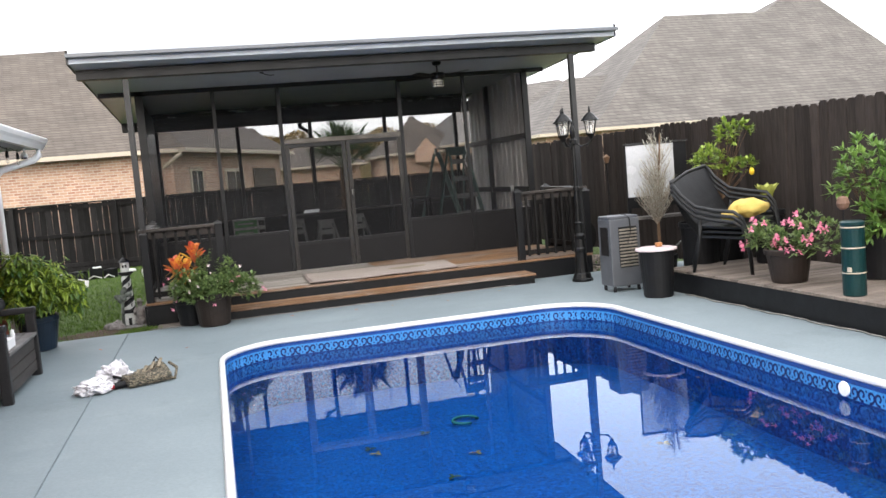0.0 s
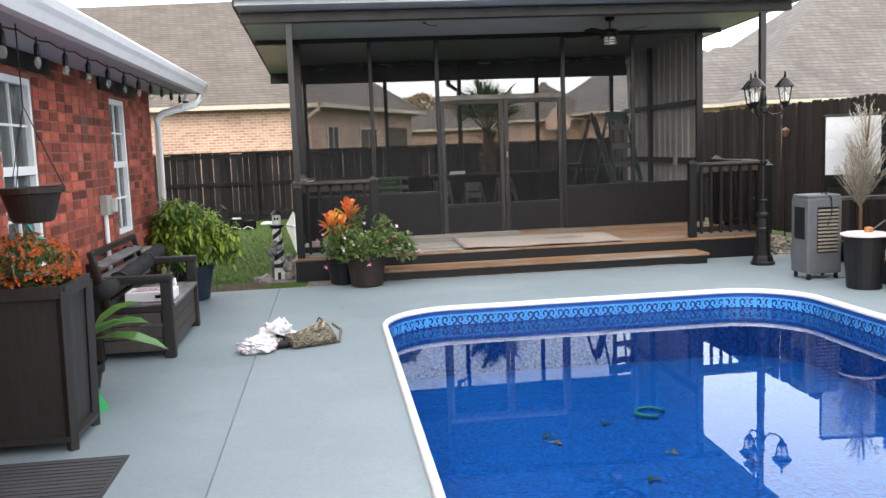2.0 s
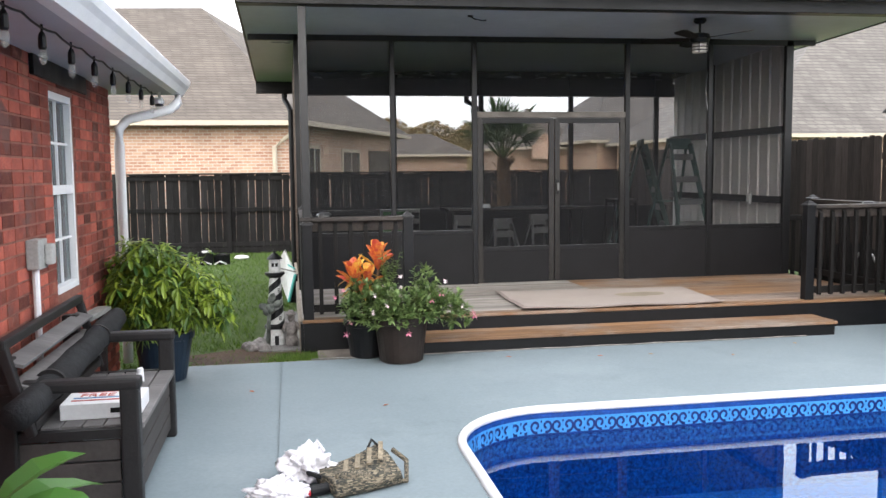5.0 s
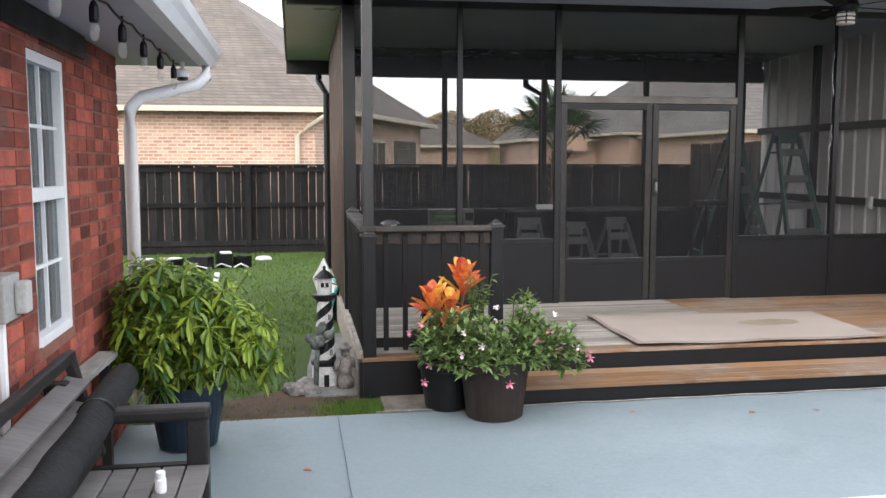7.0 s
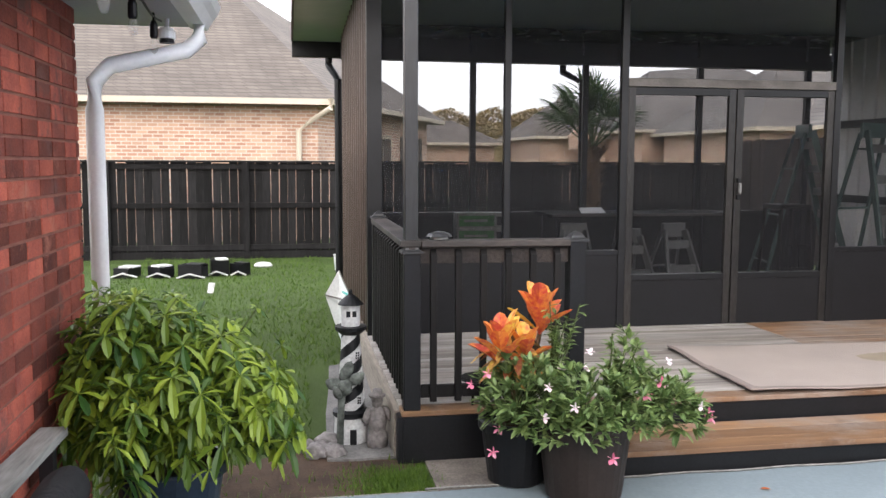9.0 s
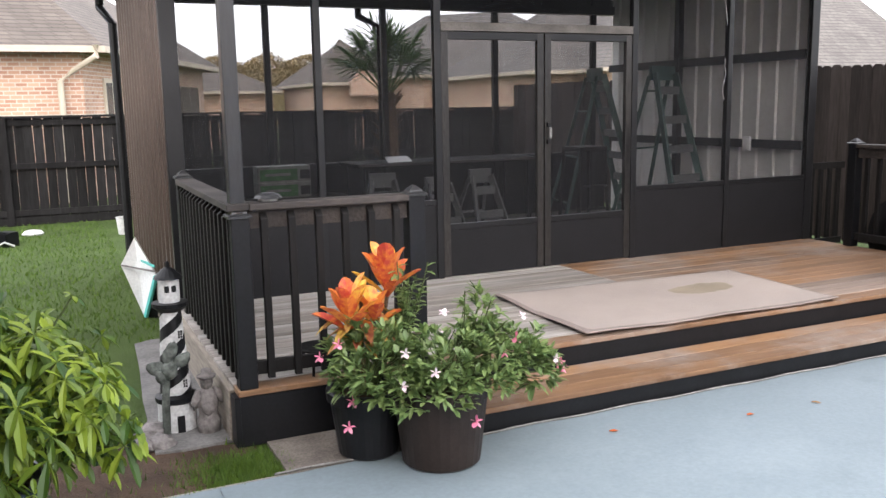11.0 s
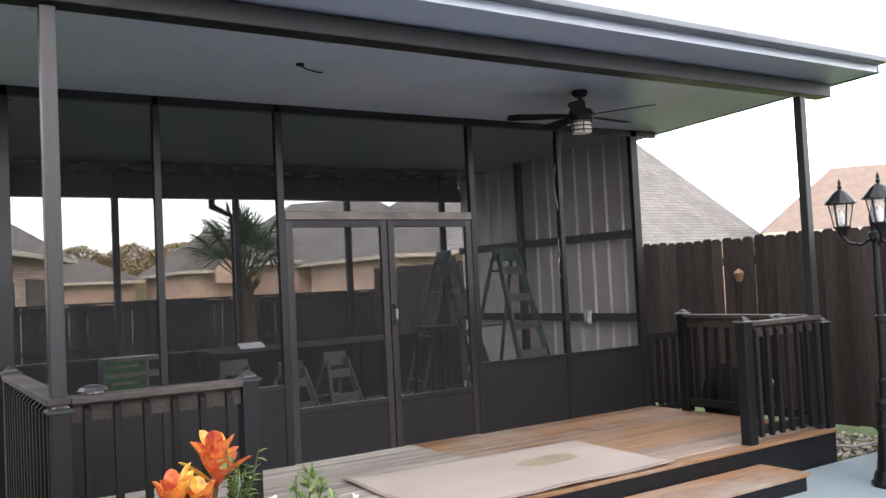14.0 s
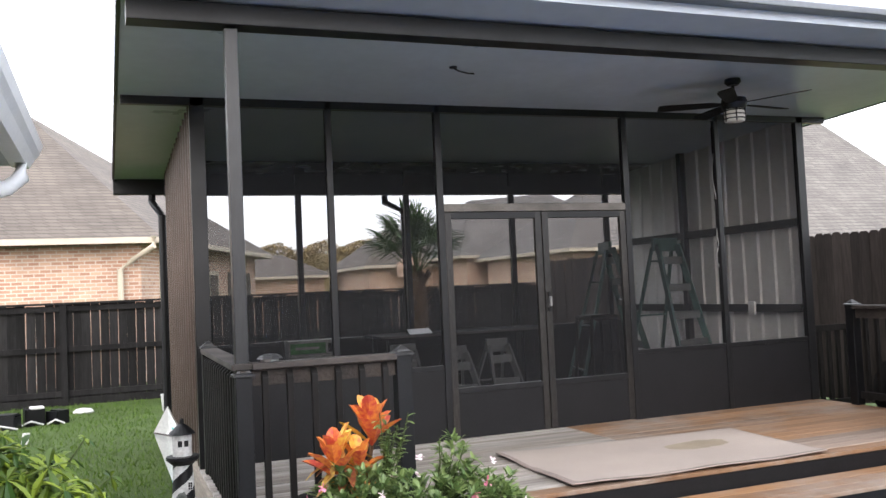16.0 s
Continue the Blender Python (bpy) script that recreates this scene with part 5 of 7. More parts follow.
GREEN_P = surf("green_print", (0.05, 0.17, 0.05), 0.6, var=0.3, scale=14)
GREY_P = surf("grey_print", (0.22, 0.23, 0.21), 0.6, var=0.3, scale=14)
for k, z in enumerate((0.723, 0.90)):
    c_ = part("carton", box(1.15, 1.74, 17.62, 17.87, z, z + 0.175, 0.003), GREY_P, gb, "grey carton with green panel")
    part("print_panel", box(1.17, 1.59, 17.614, 17.619, z + 0.02, z + 0.145), GREEN_P, c_)
    part("print_bar", box(1.23, 1.51, 17.609, 17.613, z + 0.07, z + 0.10), GREY_P, c_)
    part("print_bar", box(1.62, 1.73, 17.614, 17.619, z + 0.03, z + 0.13), BLACK_PAINT, c_)
cdz = roof_z(14.8, 4.95)
cd = thing("power_cord", (4.93, 14.66, cdz), "white power cord hanging down the post", "cord")
part("cord", tube([(4.97 + 0.018 * math.sin(i * 0.55) + (0.02 * math.sin(i * 1.4) if i > 18 else 0), 14.655 + 0.008 * math.cos(i * 0.8), cdz - 0.07 - i * 0.065) for i in range(26)], 0.006, 6), WHITE, cd, smooth=True)
ol = thing("outlet_box", (6.0, 15.45, 1.2), "white weatherproof outlet box on the metal wall", "outlet")
part("cover", box(5.985, 6.018, 15.36, 15.46, 1.16, 1.31, 0.006), WHITE, ol)
part("flap", box(5.975, 5.984, 15.38, 15.44, 1.18, 1.29, 0.003), WHITE, ol)
# crinkled metal sheet added to give the rear ceiling its rippled reflections
fx = [(-0.10 + 6.1 * i / 60, 17.15 + 0.8 * j / 8) for j in range(9) for i in range(61)]
ripplev = [(x, y, roof_z(y, x) - 0.02 - 0.03 * abs(noise.noise(Vector((x * 2.2 + y * 3, y * 2.5, 0))))) for x, y in fx]
shell("ceiling_foil", poly(ripplev, [(j * 61 + i, j * 61 + i + 1, (j + 1) * 61 + i + 1, (j + 1) * 61 + i) for j in range(8) for i in range(60)]), surf("ripple_reflection_metal", (0.26, 0.26, 0.26), 0.25, 0.7, var=0.3, scale=4, bump=0.2, fine=8), "dark crinkled sheet added for rippled reflections under the porch roof", "ceiling", smooth=False)

# ---- bench and things at the house wall ----
BX0, BX1, BY0, BY1 = -1.645, -1.0, 8.67, 10.02
bench = thing("storage_bench", ((BX0 + BX1) / 2, (BY0 + BY1) / 2, 0), "dark brown resin storage bench with slatted seat", "bench")
for i in range(3):
    z = 0.06 + i * 0.108
    part("front_panel", box(BX1 - 0.05, BX1 - 0.03, BY0 + 0.08, BY1 - 0.08, z, z + 0.10, 0.006), RESIN_MID, bench)
    part("side_panel", box(BX0 + 0.06, BX1 - 0.10, BY0 + 0.03, BY0 + 0.05, z, z + 0.10, 0.006), RESIN_MID, bench)
    part("side_panel", box(BX0 + 0.06, BX1 - 0.10, BY1 - 0.05, BY1 - 0.03, z, z + 0.10, 0.006), RESIN_MID, bench)
for x in (BX0, BX1 - 0.09):
    for y in (BY0, BY1 - 0.08):
        part("leg", box(x, x + 0.09, y, y + 0.08, 0, 0.66 if x > BX0 else 0.8, 0.012), RESIN, bench)
for y in (BY0 - 0.01, BY1 - 0.09):
    part("armrest", box(BX0 + 0.02, BX1 + 0.01, y, y + 0.10, 0.62, 0.68, 0.018), RESIN, bench)
    part("side_rail", box(BX0 + 0.09, BX1 - 0.09, y + 0.03, y + 0.075, 0.385, 0.43), RESIN, bench)
for i in range(6):
    x = BX0 + 0.07 + i * 0.098
    part("seat_slat", box(x, x + 0.09, BY0 + 0.09, BY1 - 0.09, 0.405, 0.435, 0.005), RESIN_GREY, bench)
part("seat_rim", box(BX1 - 0.065, BX1 - 0.02, BY0 + 0.08, BY1 - 0.08, 0.375, 0.432, 0.006), RESIN, bench)


def lean(v, z):
    return -1.44 - 0.255 * (z - 0.435)


back = thing("backrest_board", (-1.5, 9.25, 0.436), "loose grey slatted bench back leaning on the wall", "bench back")
for i in range(3):
    z = 0.56 + i * 0.108
    part("back_slat", bar((lean(0, z) + 0.012, 8.52, z), (lean(0, z) + 0.012, 9.98, z), 0.10, 0.02, 0.004, None, 14), RESIN_GREY, back)
for y in (8.50, 10.0):
    part("back_frame", bar((lean(0, 0.44), y, 0.437), (lean(0, 0.88), y, 0.875), 0.05, 0.045, 0.008), RESIN, back)
part("back_frame", bar((lean(0, 0.875), 8.47, 0.875), (lean(0, 0.875), 10.03, 0.875), 0.045, 0.05, 0.012), RESIN, back)
part("back_frame", bar((lean(0, 0.475), 8.52, 0.475), (lean(0, 0.475), 9.98, 0.475), 0.045, 0.05, 0.012), RESIN, back)
FABRIC = surf("black_fabric", (0.012, 0.013, 0.015), 0.8, var=0.3, scale=12, bump=0.5, fine=60)
um = thing("furled_cover", (-1.38, 9.4, 0.6), "long black furled umbrella cover lying slantwise on the bench", "umbrella cover")
roll_pts = [(-1.415 + 0.005 * t, 8.20 + 2.17 * t, 0.615 + 0.065 * t - 0.012 * math.sin(3.14 * t)) for t in [i / 12 for i in range(13)]]
rb = tube(roll_pts, 0.064, 18, None, 0.076)
for v in rb.verts:
    v.co += Vector((noise.noise(v.co * 9), 0, noise.noise(v.co * 9 + Vector((5, 0, 0))))) * 0.012
part("roll", rb, FABRIC, um, smooth=True)
for k in (3, 9):
    part("tie_strap", tube([Vector(roll_pts[k]) + Vector((0, -0.012, 0)), Vector(roll_pts[k]) + Vector((0, 0.012, 0.001))], 0.080, 18), RESIN, um, "narrow tie strap")
ws = thing("weathered_board", (-1.64, 10.8, 0.66), "weathered grey board propped along the brick wall", "board")
part("plank", bar((-1.645, 10.15, 0.695), (-1.645, 11.18, 0.655), 0.10, 0.035, 0.004), surf("silvered_wood", (0.30, 0.30, 0.28), 0.85, var=0.3, scale=4, bump=0.5, stretch=(1, 0.1, 1)), ws)
part("prop", bar((-1.645, 11.08, 0.64), (-1.645, 11.08, 0), 0.05, 0.05), RESIN, ws)
part("prop", bar((-1.645, 10.3, 0.67), (-1.645, 10.3, 0), 0.05, 0.05), RESIN, ws)

fbx = thing("takeaway_box", (-1.25, 8.85, 0.436), "white printed cardboard food box", "food box")
bb = box(-1.44, -1.06, 8.74, 9.04, 0.437, 0.515, 0.004)
part("carton", bb, WHITE, fbx)
PRINT_R, PRINT_B = surf("red_print", (0.55, 0.10, 0.09), 0.6), surf("blue_print", (0.12, 0.30, 0.50), 0.6)
for k, (m, y0) in enumerate(((PRINT_R, 8.80), (PRINT_B, 8.85), (PRINT_R, 8.97))):
    part("print_bar", box(-1.40, -1.12, y0, y0 + 0.02, 0.5155, 0.5175), m, fbx)
txt = bpy.data.curves.new("lettering", "FONT")
txt.body, txt.size, txt.extrude = "FREE", 0.085, 0.001
lt = new("lettering", txt)
lt.parent = fbx
lt.matrix_basis = Matrix.Translation(Vector((-1.38, 8.885, 0.5165)) - Vector((-1.25, 8.85, 0.436)))
txt.materials.append(PRINT_R)
part("print_bar", box(-1.20, -1.10, 8.735, 8.739, 0.465, 0.49), BLACK_PAINT, fbx)
fbx.location = (-1.19, 8.86, 0.436)
btl = thing("pill_bottle", (-1.12, 9.52, 0.435), "small white plastic bottle", "bottle")
part("body", lathe([(0.020, 0), (0.022, 0.004), (0.022, 0.05), (0.016, 0.058)], (-1.12, 9.52, 0.4355), 16), WHITE, btl)
part("cap", lathe([(0.019, 0.056), (0.019, 0.08), (0.016, 0.083)], (-1.12, 9.52, 0.4355), 16), WHITE, btl)

for ob in (back, um, fbx, btl):      # they rest on the bench
    ob.location += Vector((-0.03, 0.12, 0))

# outlet with conduit on the brick
mb = thing("meter_box", (HX, 9.55, 1.1), "grey weatherproof outlet box with white conduit on brick", "outlet")
part("box", box(HX, HX + 0.07, 9.55, 9.74, 1.12, 1.29, 0.008), surf("grey_plastic", (0.42, 0.42, 0.40), 0.5), mb)
part("cover", box(HX + 0.07, HX + 0.115, 9.66, 9.74, 1.14, 1.26, 0.012), surf("grey_plastic_cover", (0.48, 0.48, 0.46), 0.5), mb)
part("conduit", tube([(HX + 0.03, 9.62, 1.12), (HX + 0.03, 9.62, 0.02)], 0.02, 8), WHITE, mb)

# tall planter with orange flowers
pt = thing("tall_planter", (-1.43, 6.77, 0), "tall dark wooden planter box full of orange flowers", "planter")
PW = surf("charcoal_planter", (0.028, 0.026, 0.026), 0.5, var=0.2, scale=4, bump=0.25, fine=30, stretch=(1, 1, 0.2))
for sx, sy in ((-1, -1), (1, -1), (1, 1), (-1, 1)):
    part("corner_post", bar((-1.43 + sx * 0.225, 6.77 + sy * 0.225, 0), (-1.43 + sx * 0.245, 6.77 + sy * 0.245, 0.90), 0.05, 0.05, 0.005), PW, pt)
for a, b in (((-1, -1), (1, -1)), ((1, -1), (1, 1)), ((1, 1), (-1, 1)), ((-1, 1), (-1, -1))):
    q = [(-1.43 + a[0] * 0.215, 6.77 + a[1] * 0.215, 0.05), (-1.43 + b[0] * 0.215, 6.77 + b[1] * 0.215, 0.05), (-1.43 + b[0] * 0.235, 6.77 + b[1] * 0.235, 0.88), (-1.43 + a[0] * 0.235, 6.77 + a[1] * 0.235, 0.88)]
    inw = [(x + (-1.43 - x) * 0.08, y + (6.77 - y) * 0.08, z) for x, y, z in q]
    part("side_board", poly(q + inw, [(0, 1, 2, 3), (7, 6, 5, 4), (0, 4, 5, 1), (1, 5, 6, 2), (2, 6, 7, 3), (3, 7, 4, 0)]), PW, pt)
    part("top_rim", bar((-1.43 + a[0] * 0.25, 6.77 + a[1] * 0.25, 0.90), (-1.43 + b[0] * 0.25, 6.77 + b[1] * 0.25, 0.90), 0.035, 0.07, 0.004), PW, pt)
    part("bottom_rail", bar((-1.43 + a[0] * 0.226, 6.77 + a[1] * 0.226, 0.07), (-1.43 + b[0] * 0.226, 6.77 + b[1] * 0.226, 0.07), 0.06, 0.03), PW, pt)
part("soil", box(-1.64, -1.22, 6.56, 6.98, 0.80, 0.84), DIRT, pt)
bm, st = bush(rg, (-1.44, 6.75, 0.98), (0.28, 0.27, 0.23), 220, 5, 0.05, 0.018, root=(-1.43, 6.77, 0.83))
part("crown", bm, leafy("marigold_leaves", (0.09, 0.14, 0.03), (0.16, 0.19, 0.05)), pt, "fine olive-green foliage")
fl = bmesh.new()
for k in range(260):
    d = rand_dir(rg, -0.1, 1.0)
    flower(fl, Vector((-1.44, 6.75, 0.97)) + Vector((d.x * 0.29, d.y * 0.28, d.z * 0.25)), d, 0.020, 6)
tagged(part("blossom", fl, PETAL_O, pt, "many small orange blossoms"), kind="stuff")

# broad-leaved plant behind the planter, broom and dustpan
bp = thing("broadleaf_plant", (-1.28, 7.45, 0), "plant with long broad green leaves in a black pot", "potted plant")
pot(bp, (-1.28, 7.45, 0), 0.11, 0.15, 0.26, POT_BLACK)
for k, (dx, dy, dz, L) in enumerate(((0.75, -0.2, 0.5, 0.5), (0.8, -0.1, 0.15, 0.52), (0.7, 0.3, 0.75, 0.48), (-0.2, 0.7, 0.9, 0.5), (0.2, -0.5, 1.0, 0.45), (0.6, 0.6, 0.3, 0.5))):
    lf = bmesh.new()
    s0 = Vector((-1.28, 7.45, 0.22))
    s1 = s0 + Vector((dx * 0.12, dy * 0.12, 0.20 + 0.06 * dz))
    leaf(lf, s1, (dx, dy, dz), L * 1.0, 0.21, 0.35, 0.12)
    part("leaf", lf, BROADLEAF, bp)
    part("stalk", tube([s0, s1], 0.009, 6), STEM, bp)
TEAL = surf("teal_plastic", (0.02, 0.30, 0.24), 0.4, var=0.1)
dp = thing("dustpan", (-1.62, 7.35, 0.9), "teal long-handled dustpan leaning on the wall", "dustpan")
part("pan", poly([(-1.58, 7.10, 0.92), (-1.58, 7.42, 0.90), (-1.50, 7.38, 1.12), (-1.50, 7.14, 1.13), (-1.62, 7.10, 0.93), (-1.62, 7.42, 0.91), (-1.53, 7.38, 1.14), (-1.53, 7.14, 1.15)], [(0, 1, 2, 3), (7, 6, 5, 4), (0, 4, 5, 1), (1, 5, 6, 2), (2, 6, 7, 3), (3, 7, 4, 0)]), TEAL, dp)
part("pole", tube([(-1.52, 7.26, 1.13), (-1.66, 7.22, 1.42)], 0.011, 6), TEAL, dp)
part("stand", tube([(-1.60, 7.27, 0.92), (-1.56, 7.30, 0.0)], 0.011, 6), TEAL, dp)
br = thing("broom", (-1.02, 7.4, 0), "broom with green bristles standing behind the planter", "broom")
bbm = bmesh.new()
for k in range(40):
    a = rg.uniform(-1, 1)
    tube([(-1.14 + 0.02 * a, 7.22 + 0.06 * a, 0.11), (-1.09 + 0.03 * a + rg.uniform(-0.01, 0.01), 7.20 + 0.07 * a, 0.0)], 0.004, 3, bbm)
tagged(part("bristle", bbm, surf("green_bristles", (0.02, 0.32, 0.10), 0.6), br, "green bristles"), kind="stuff")
part("head", box(-1.17, -1.11, 7.15, 7.29, 0.10, 0.14, 0.01), surf("green_broom_head", (0.02, 0.28, 0.10), 0.4), br)
part("pole", tube([(-1.14, 7.22, 0.13), (-1.60, 7.45, 1.2)], 0.011, 6), BARK, br)

for ob in (bp, br):                 # both stand tight behind the planter
    ob.location += Vector((-0.14, 0.06, 0))

# hanging basket
hp = thing("hanging_basket", (-1.34, 6.66, 1.28), "brown plastic hanging basket on wires", "hanging basket")
part("bowl", lathe([(0.09, 0), (0.11, 0.008), (0.155, 0.16), (0.18, 0.165), (0.18, 0.195), (0.165, 0.195), (0.16, 0.17), (0.10, 0.03), (0.01, 0.03)], (-1.34, 6.66, 1.28), 28), POT_BROWN, hp)
for k in range(3):
    a = 2.1 * k + 0.4
    part("wire", tube([(-1.34 + 0.17 * math.cos(a), 6.66 + 0.17 * math.sin(a), 1.47), (-1.34, 6.66, 1.92)], 0.003, 4), BLACK_PAINT, hp)
part("hook", tube([(-1.34, 6.66, 1.92), (-1.34, 6.66, EZ)], 0.004, 4), BLACK_PAINT, hp)

mt = thing("door_mat", (-1.2, 5.7, 0), "dark grey ribbed outdoor mat", "mat")
part("base", box(-2.0 + 0.3, -0.86, 5.0, 6.36, 0.001, 0.010, 0.002), surf("charcoal_mat", (0.05, 0.052, 0.055), 0.95, var=0.2, bump=0.6, fine=120), mt)
for k in range(26):
    part("rib", box(-1.68, -0.88, 5.02 + k * 0.051, 5.047 + k * 0.051, 0.010, 0.014), surf("mat_rib", (0.06, 0.062, 0.065), 0.95) if k == 0 else bpy.data.materials["mat_rib"], mt)

# string lights under the eave, camera
sl = thing("string_lights", (-1.36, 9.0, EZ), "black string of clear bulbs hung under the eave", "string lights")
wire = [(-1.36 + 0.0 * i, 4.0 + i * 0.1375, EZ - 0.02 - 0.018 * abs(math.sin(i * math.pi / 4))) for i in range(61)]
part("wire", tube(wire, 0.006, 5), BLACK_PAINT, sl)
CLEAR = see_through("clear_bulb", (0.55, 0.54, 0.5), 0.20, 0.1, 0.8)
BULB_Y = [4.3 + 0.55 * k for k in range(15)]
for y in BULB_Y:
    so = part("socket", lathe([(0.010, 0), (0.018, -0.02), (0.019, -0.07), (0.014, -0.08)], (-1.36, y, EZ - 0.055), 10), BLACK_PAINT, sl)
    part("tail", tube([(-1.36, y, EZ - 0.02), (-1.36, y, EZ - 0.06)], 0.006, 5), BLACK_PAINT, so)
    part("bulb", lathe([(0.012, 0), (0.019, -0.02), (0.021, -0.04), (0.014, -0.064), (0.004, -0.072)], (-1.36, y, EZ - 0.132), 12), CLEAR, so, "clear glass bulb", smooth=True)
sc = thing("security_camera", (-1.34, 12.3, EZ), "small round white and black security camera at the eave", "camera")
part("mount", tube([(-1.34, 12.30, EZ), (-1.34, 12.28, EZ - 0.06)], 0.012, 8), WHITE, sc)
part("body", lathe([(0.03, -0.03), (0.045, -0.01), (0.045, 0.02), (0.03, 0.04)], (-1.34, 12.26, EZ - 0.09), 16), WHITE, sc)
part("lens", lathe([(0.036, -0.05), (0.034, -0.03), (0.01, -0.028)], (-1.335, 12.24, EZ - 0.075), 14), BLACK_PAINT, sc)

# ---- on the concrete ----
def blob(centre, radii, seed, m, owner, name, rough=0.3, sub=3, flat=True, label=""):
    """A crumpled soft shape that lies flat on the ground."""
    bmx = bmesh.new()
    bmesh.ops.create_icosphere(bmx, subdivisions=sub, radius=1.0)
    for v in bmx.verts:
        nn = v.co.normalized()
        k = 1 + rough * noise.noise(nn * 2.1 + Vector((seed, 0, 0))) + rough * 0.6 * noise.noise(nn * 5.5 + Vector((0, seed, 0))) + (0.30 * rough * noise.noise(nn * 13 + Vector((seed, seed, 0))) if sub > 4 else 0)
        v.co = Vector((nn.x * radii[0], nn.y * radii[1], nn.z * radii[2])) * k
        if flat:
            v.co.z = max(v.co.z, -radii[2] * 0.75)
    bmx.transform(Matrix.Translation(centre))
    return part(name, bmx, m, owner, label, smooth=True)


BAGP = surf("white_plastic_bag", (0.70, 0.69, 0.73), 0.35, var=0.08, scale=6, bump=0.5, fine=25)
for k, (c, r, s) in enumerate((((-0.21, 8.92, 0.09), (0.15, 0.13, 0.12), 1.0), ((-0.36, 8.62, 0.06), (0.15, 0.12, 0.075), 4.2))):
    bg = thing("plastic_bag", (c[0], c[1], 0), "crumpled white plastic shopping bag on the concrete", "plastic bag", "shopping bags")
    blob(c, r, s, BAGP, bg, "bag", 0.5, 5)
    part("handle", tube([(c[0] + 0.02, c[1], c[2] + r[2] * 0.8), (c[0] + 0.07, c[1] + 0.02, c[2] + r[2] * 1.25), (c[0] + 0.11, c[1] + 0.02, c[2] + r[2] * 0.7)], 0.012, 6), BAGP, bg)
    bg.scale, bg.location = (0.88, 0.88, 0.88), bg.location + Vector((0.0, 0.06, 0))
CAMO = bpy.data.materials.new("camouflage_cloth")
CAMO.use_nodes = True
cn, cl_ = CAMO.node_tree.nodes, CAMO.node_tree.links
cv_, cr_ = cn.new("ShaderNodeTexVoronoi"), cn.new("ShaderNodeValToRGB")
cv_.inputs["Scale"].default_value = 28
cr_.color_ramp.interpolation = "CONSTANT"
cols = [(0.0, (0.05, 0.048, 0.035)), (0.3, (0.12, 0.10, 0.07)), (0.55, (0.022, 0.024, 0.02)), (0.75, (0.20, 0.17, 0.12))]
cr_.color_ramp.elements[0].color, cr_.color_ramp.elements[1].position, cr_.color_ramp.elements[1].color = (*cols[0][1], 1), 0.3, (*cols[1][1], 1)
for pos, c in cols[2:]:
    cr_.color_ramp.elements.new(pos).color = (*c, 1)
cs_ = cn.new("ShaderNodeSeparateColor")
cl_.new(cv_.outputs["Color"], cs_.inputs[0])
cl_.new(cs_.outputs[0], cr_.inputs[0])
cl_.new(cr_.outputs[0], cn["Principled BSDF"].inputs["Base Color"])
cn["Principled BSDF"].inputs["Roughness"].default_value = 0.9
TAN_WEB = surf("tan_webbing", (0.33, 0.28, 0.20), 0.9, var=0.3, scale=20)
bpk = thing("backpack", (0.08, 8.85, 0), "camouflage backpack lying on the concrete", "backpack")
bq = box(-0.16, 0.30, 8.64, 8.98, 0.003, 0.10, 0.04)
bmesh.ops.subdivide_edges(bq, edges=bq.edges[:], cuts=2, use_grid_fill=True)
for v in bq.verts:
    v.co += Vector((0.02, 0.02, 0.02 if v.co.z > 0.05 else 0)) * noise.noise(v.co * 9)
    if v.co.z > 0.05:
        v.co.z += 0.10 * max(0, (v.co.x + 0.05) / 0.35) * max(0, (v.co.y - 8.6) / 0.38) + 0.03 * noise.noise(v.co * 14)
bq.transform(Matrix.Translation((0.08, 8.81, 0)) @ Matrix.Rotation(radians(22), 4, "Z") @ Matrix.Translation((-0.08, -8.81, 0)))
part("body", bq, CAMO, bpk, smooth=True)
blob((0.02, 8.68, 0.07), (0.13, 0.05, 0.06), 2.2, CAMO, bpk, "front_pocket", 0.3)
for k in range(4):
    part("webbing", bar((-0.02 + 0.075 * k, 8.70 + 0.03 * k, 0.118 + 0.012 * k), (0.0 + 0.075 * k, 8.88 + 0.03 * k, 0.130 + 0.026 * k), 0.03, 0.012, 0.003), TAN_WEB, bpk, "pale tan webbing")
part("strap", tube([(-0.16, 8.70, 0.10), (-0.24, 8.74, 0.12), (-0.22, 8.84, 0.06), (-0.12, 8.86, 0.10)], 0.014, 6), BLACK_PAINT, bpk, "black shoulder strap")
part("strap", tube([(0.30, 8.98, 0.15), (0.38, 8.9, 0.10), (0.36, 8.76, 0.02), (0.24, 8.72, 0.03)], 0.016, 6), CAMO, bpk)
part("handle", tube([(0.14, 8.96, 0.17), (0.17, 8.99, 0.22), (0.21, 8.98, 0.18)], 0.010, 6), BLACK_PAINT, bpk)
bpk.scale, bpk.location = (0.86, 0.86, 0.86), bpk.location + Vector((-0.01, 0.06, 0))
rbt = thing("drink_bottle", (-0.16, 8.68, 0.03), "small bottle with red cap lying by the backpack", "bottle")
part("body", tube([(-0.12, 8.67, 0.033), (-0.22, 8.63, 0.033)], 0.030, 12), BLACK_PAINT, rbt)
rbt.location += Vector((0.02, 0.10, 0))
part("cap", tube([(-0.222, 8.629, 0.033), (-0.26, 8.614, 0.033)], 0.024, 12), surf("red_cap", (0.50, 0.02, 0.03), 0.4), rbt, "red cap")

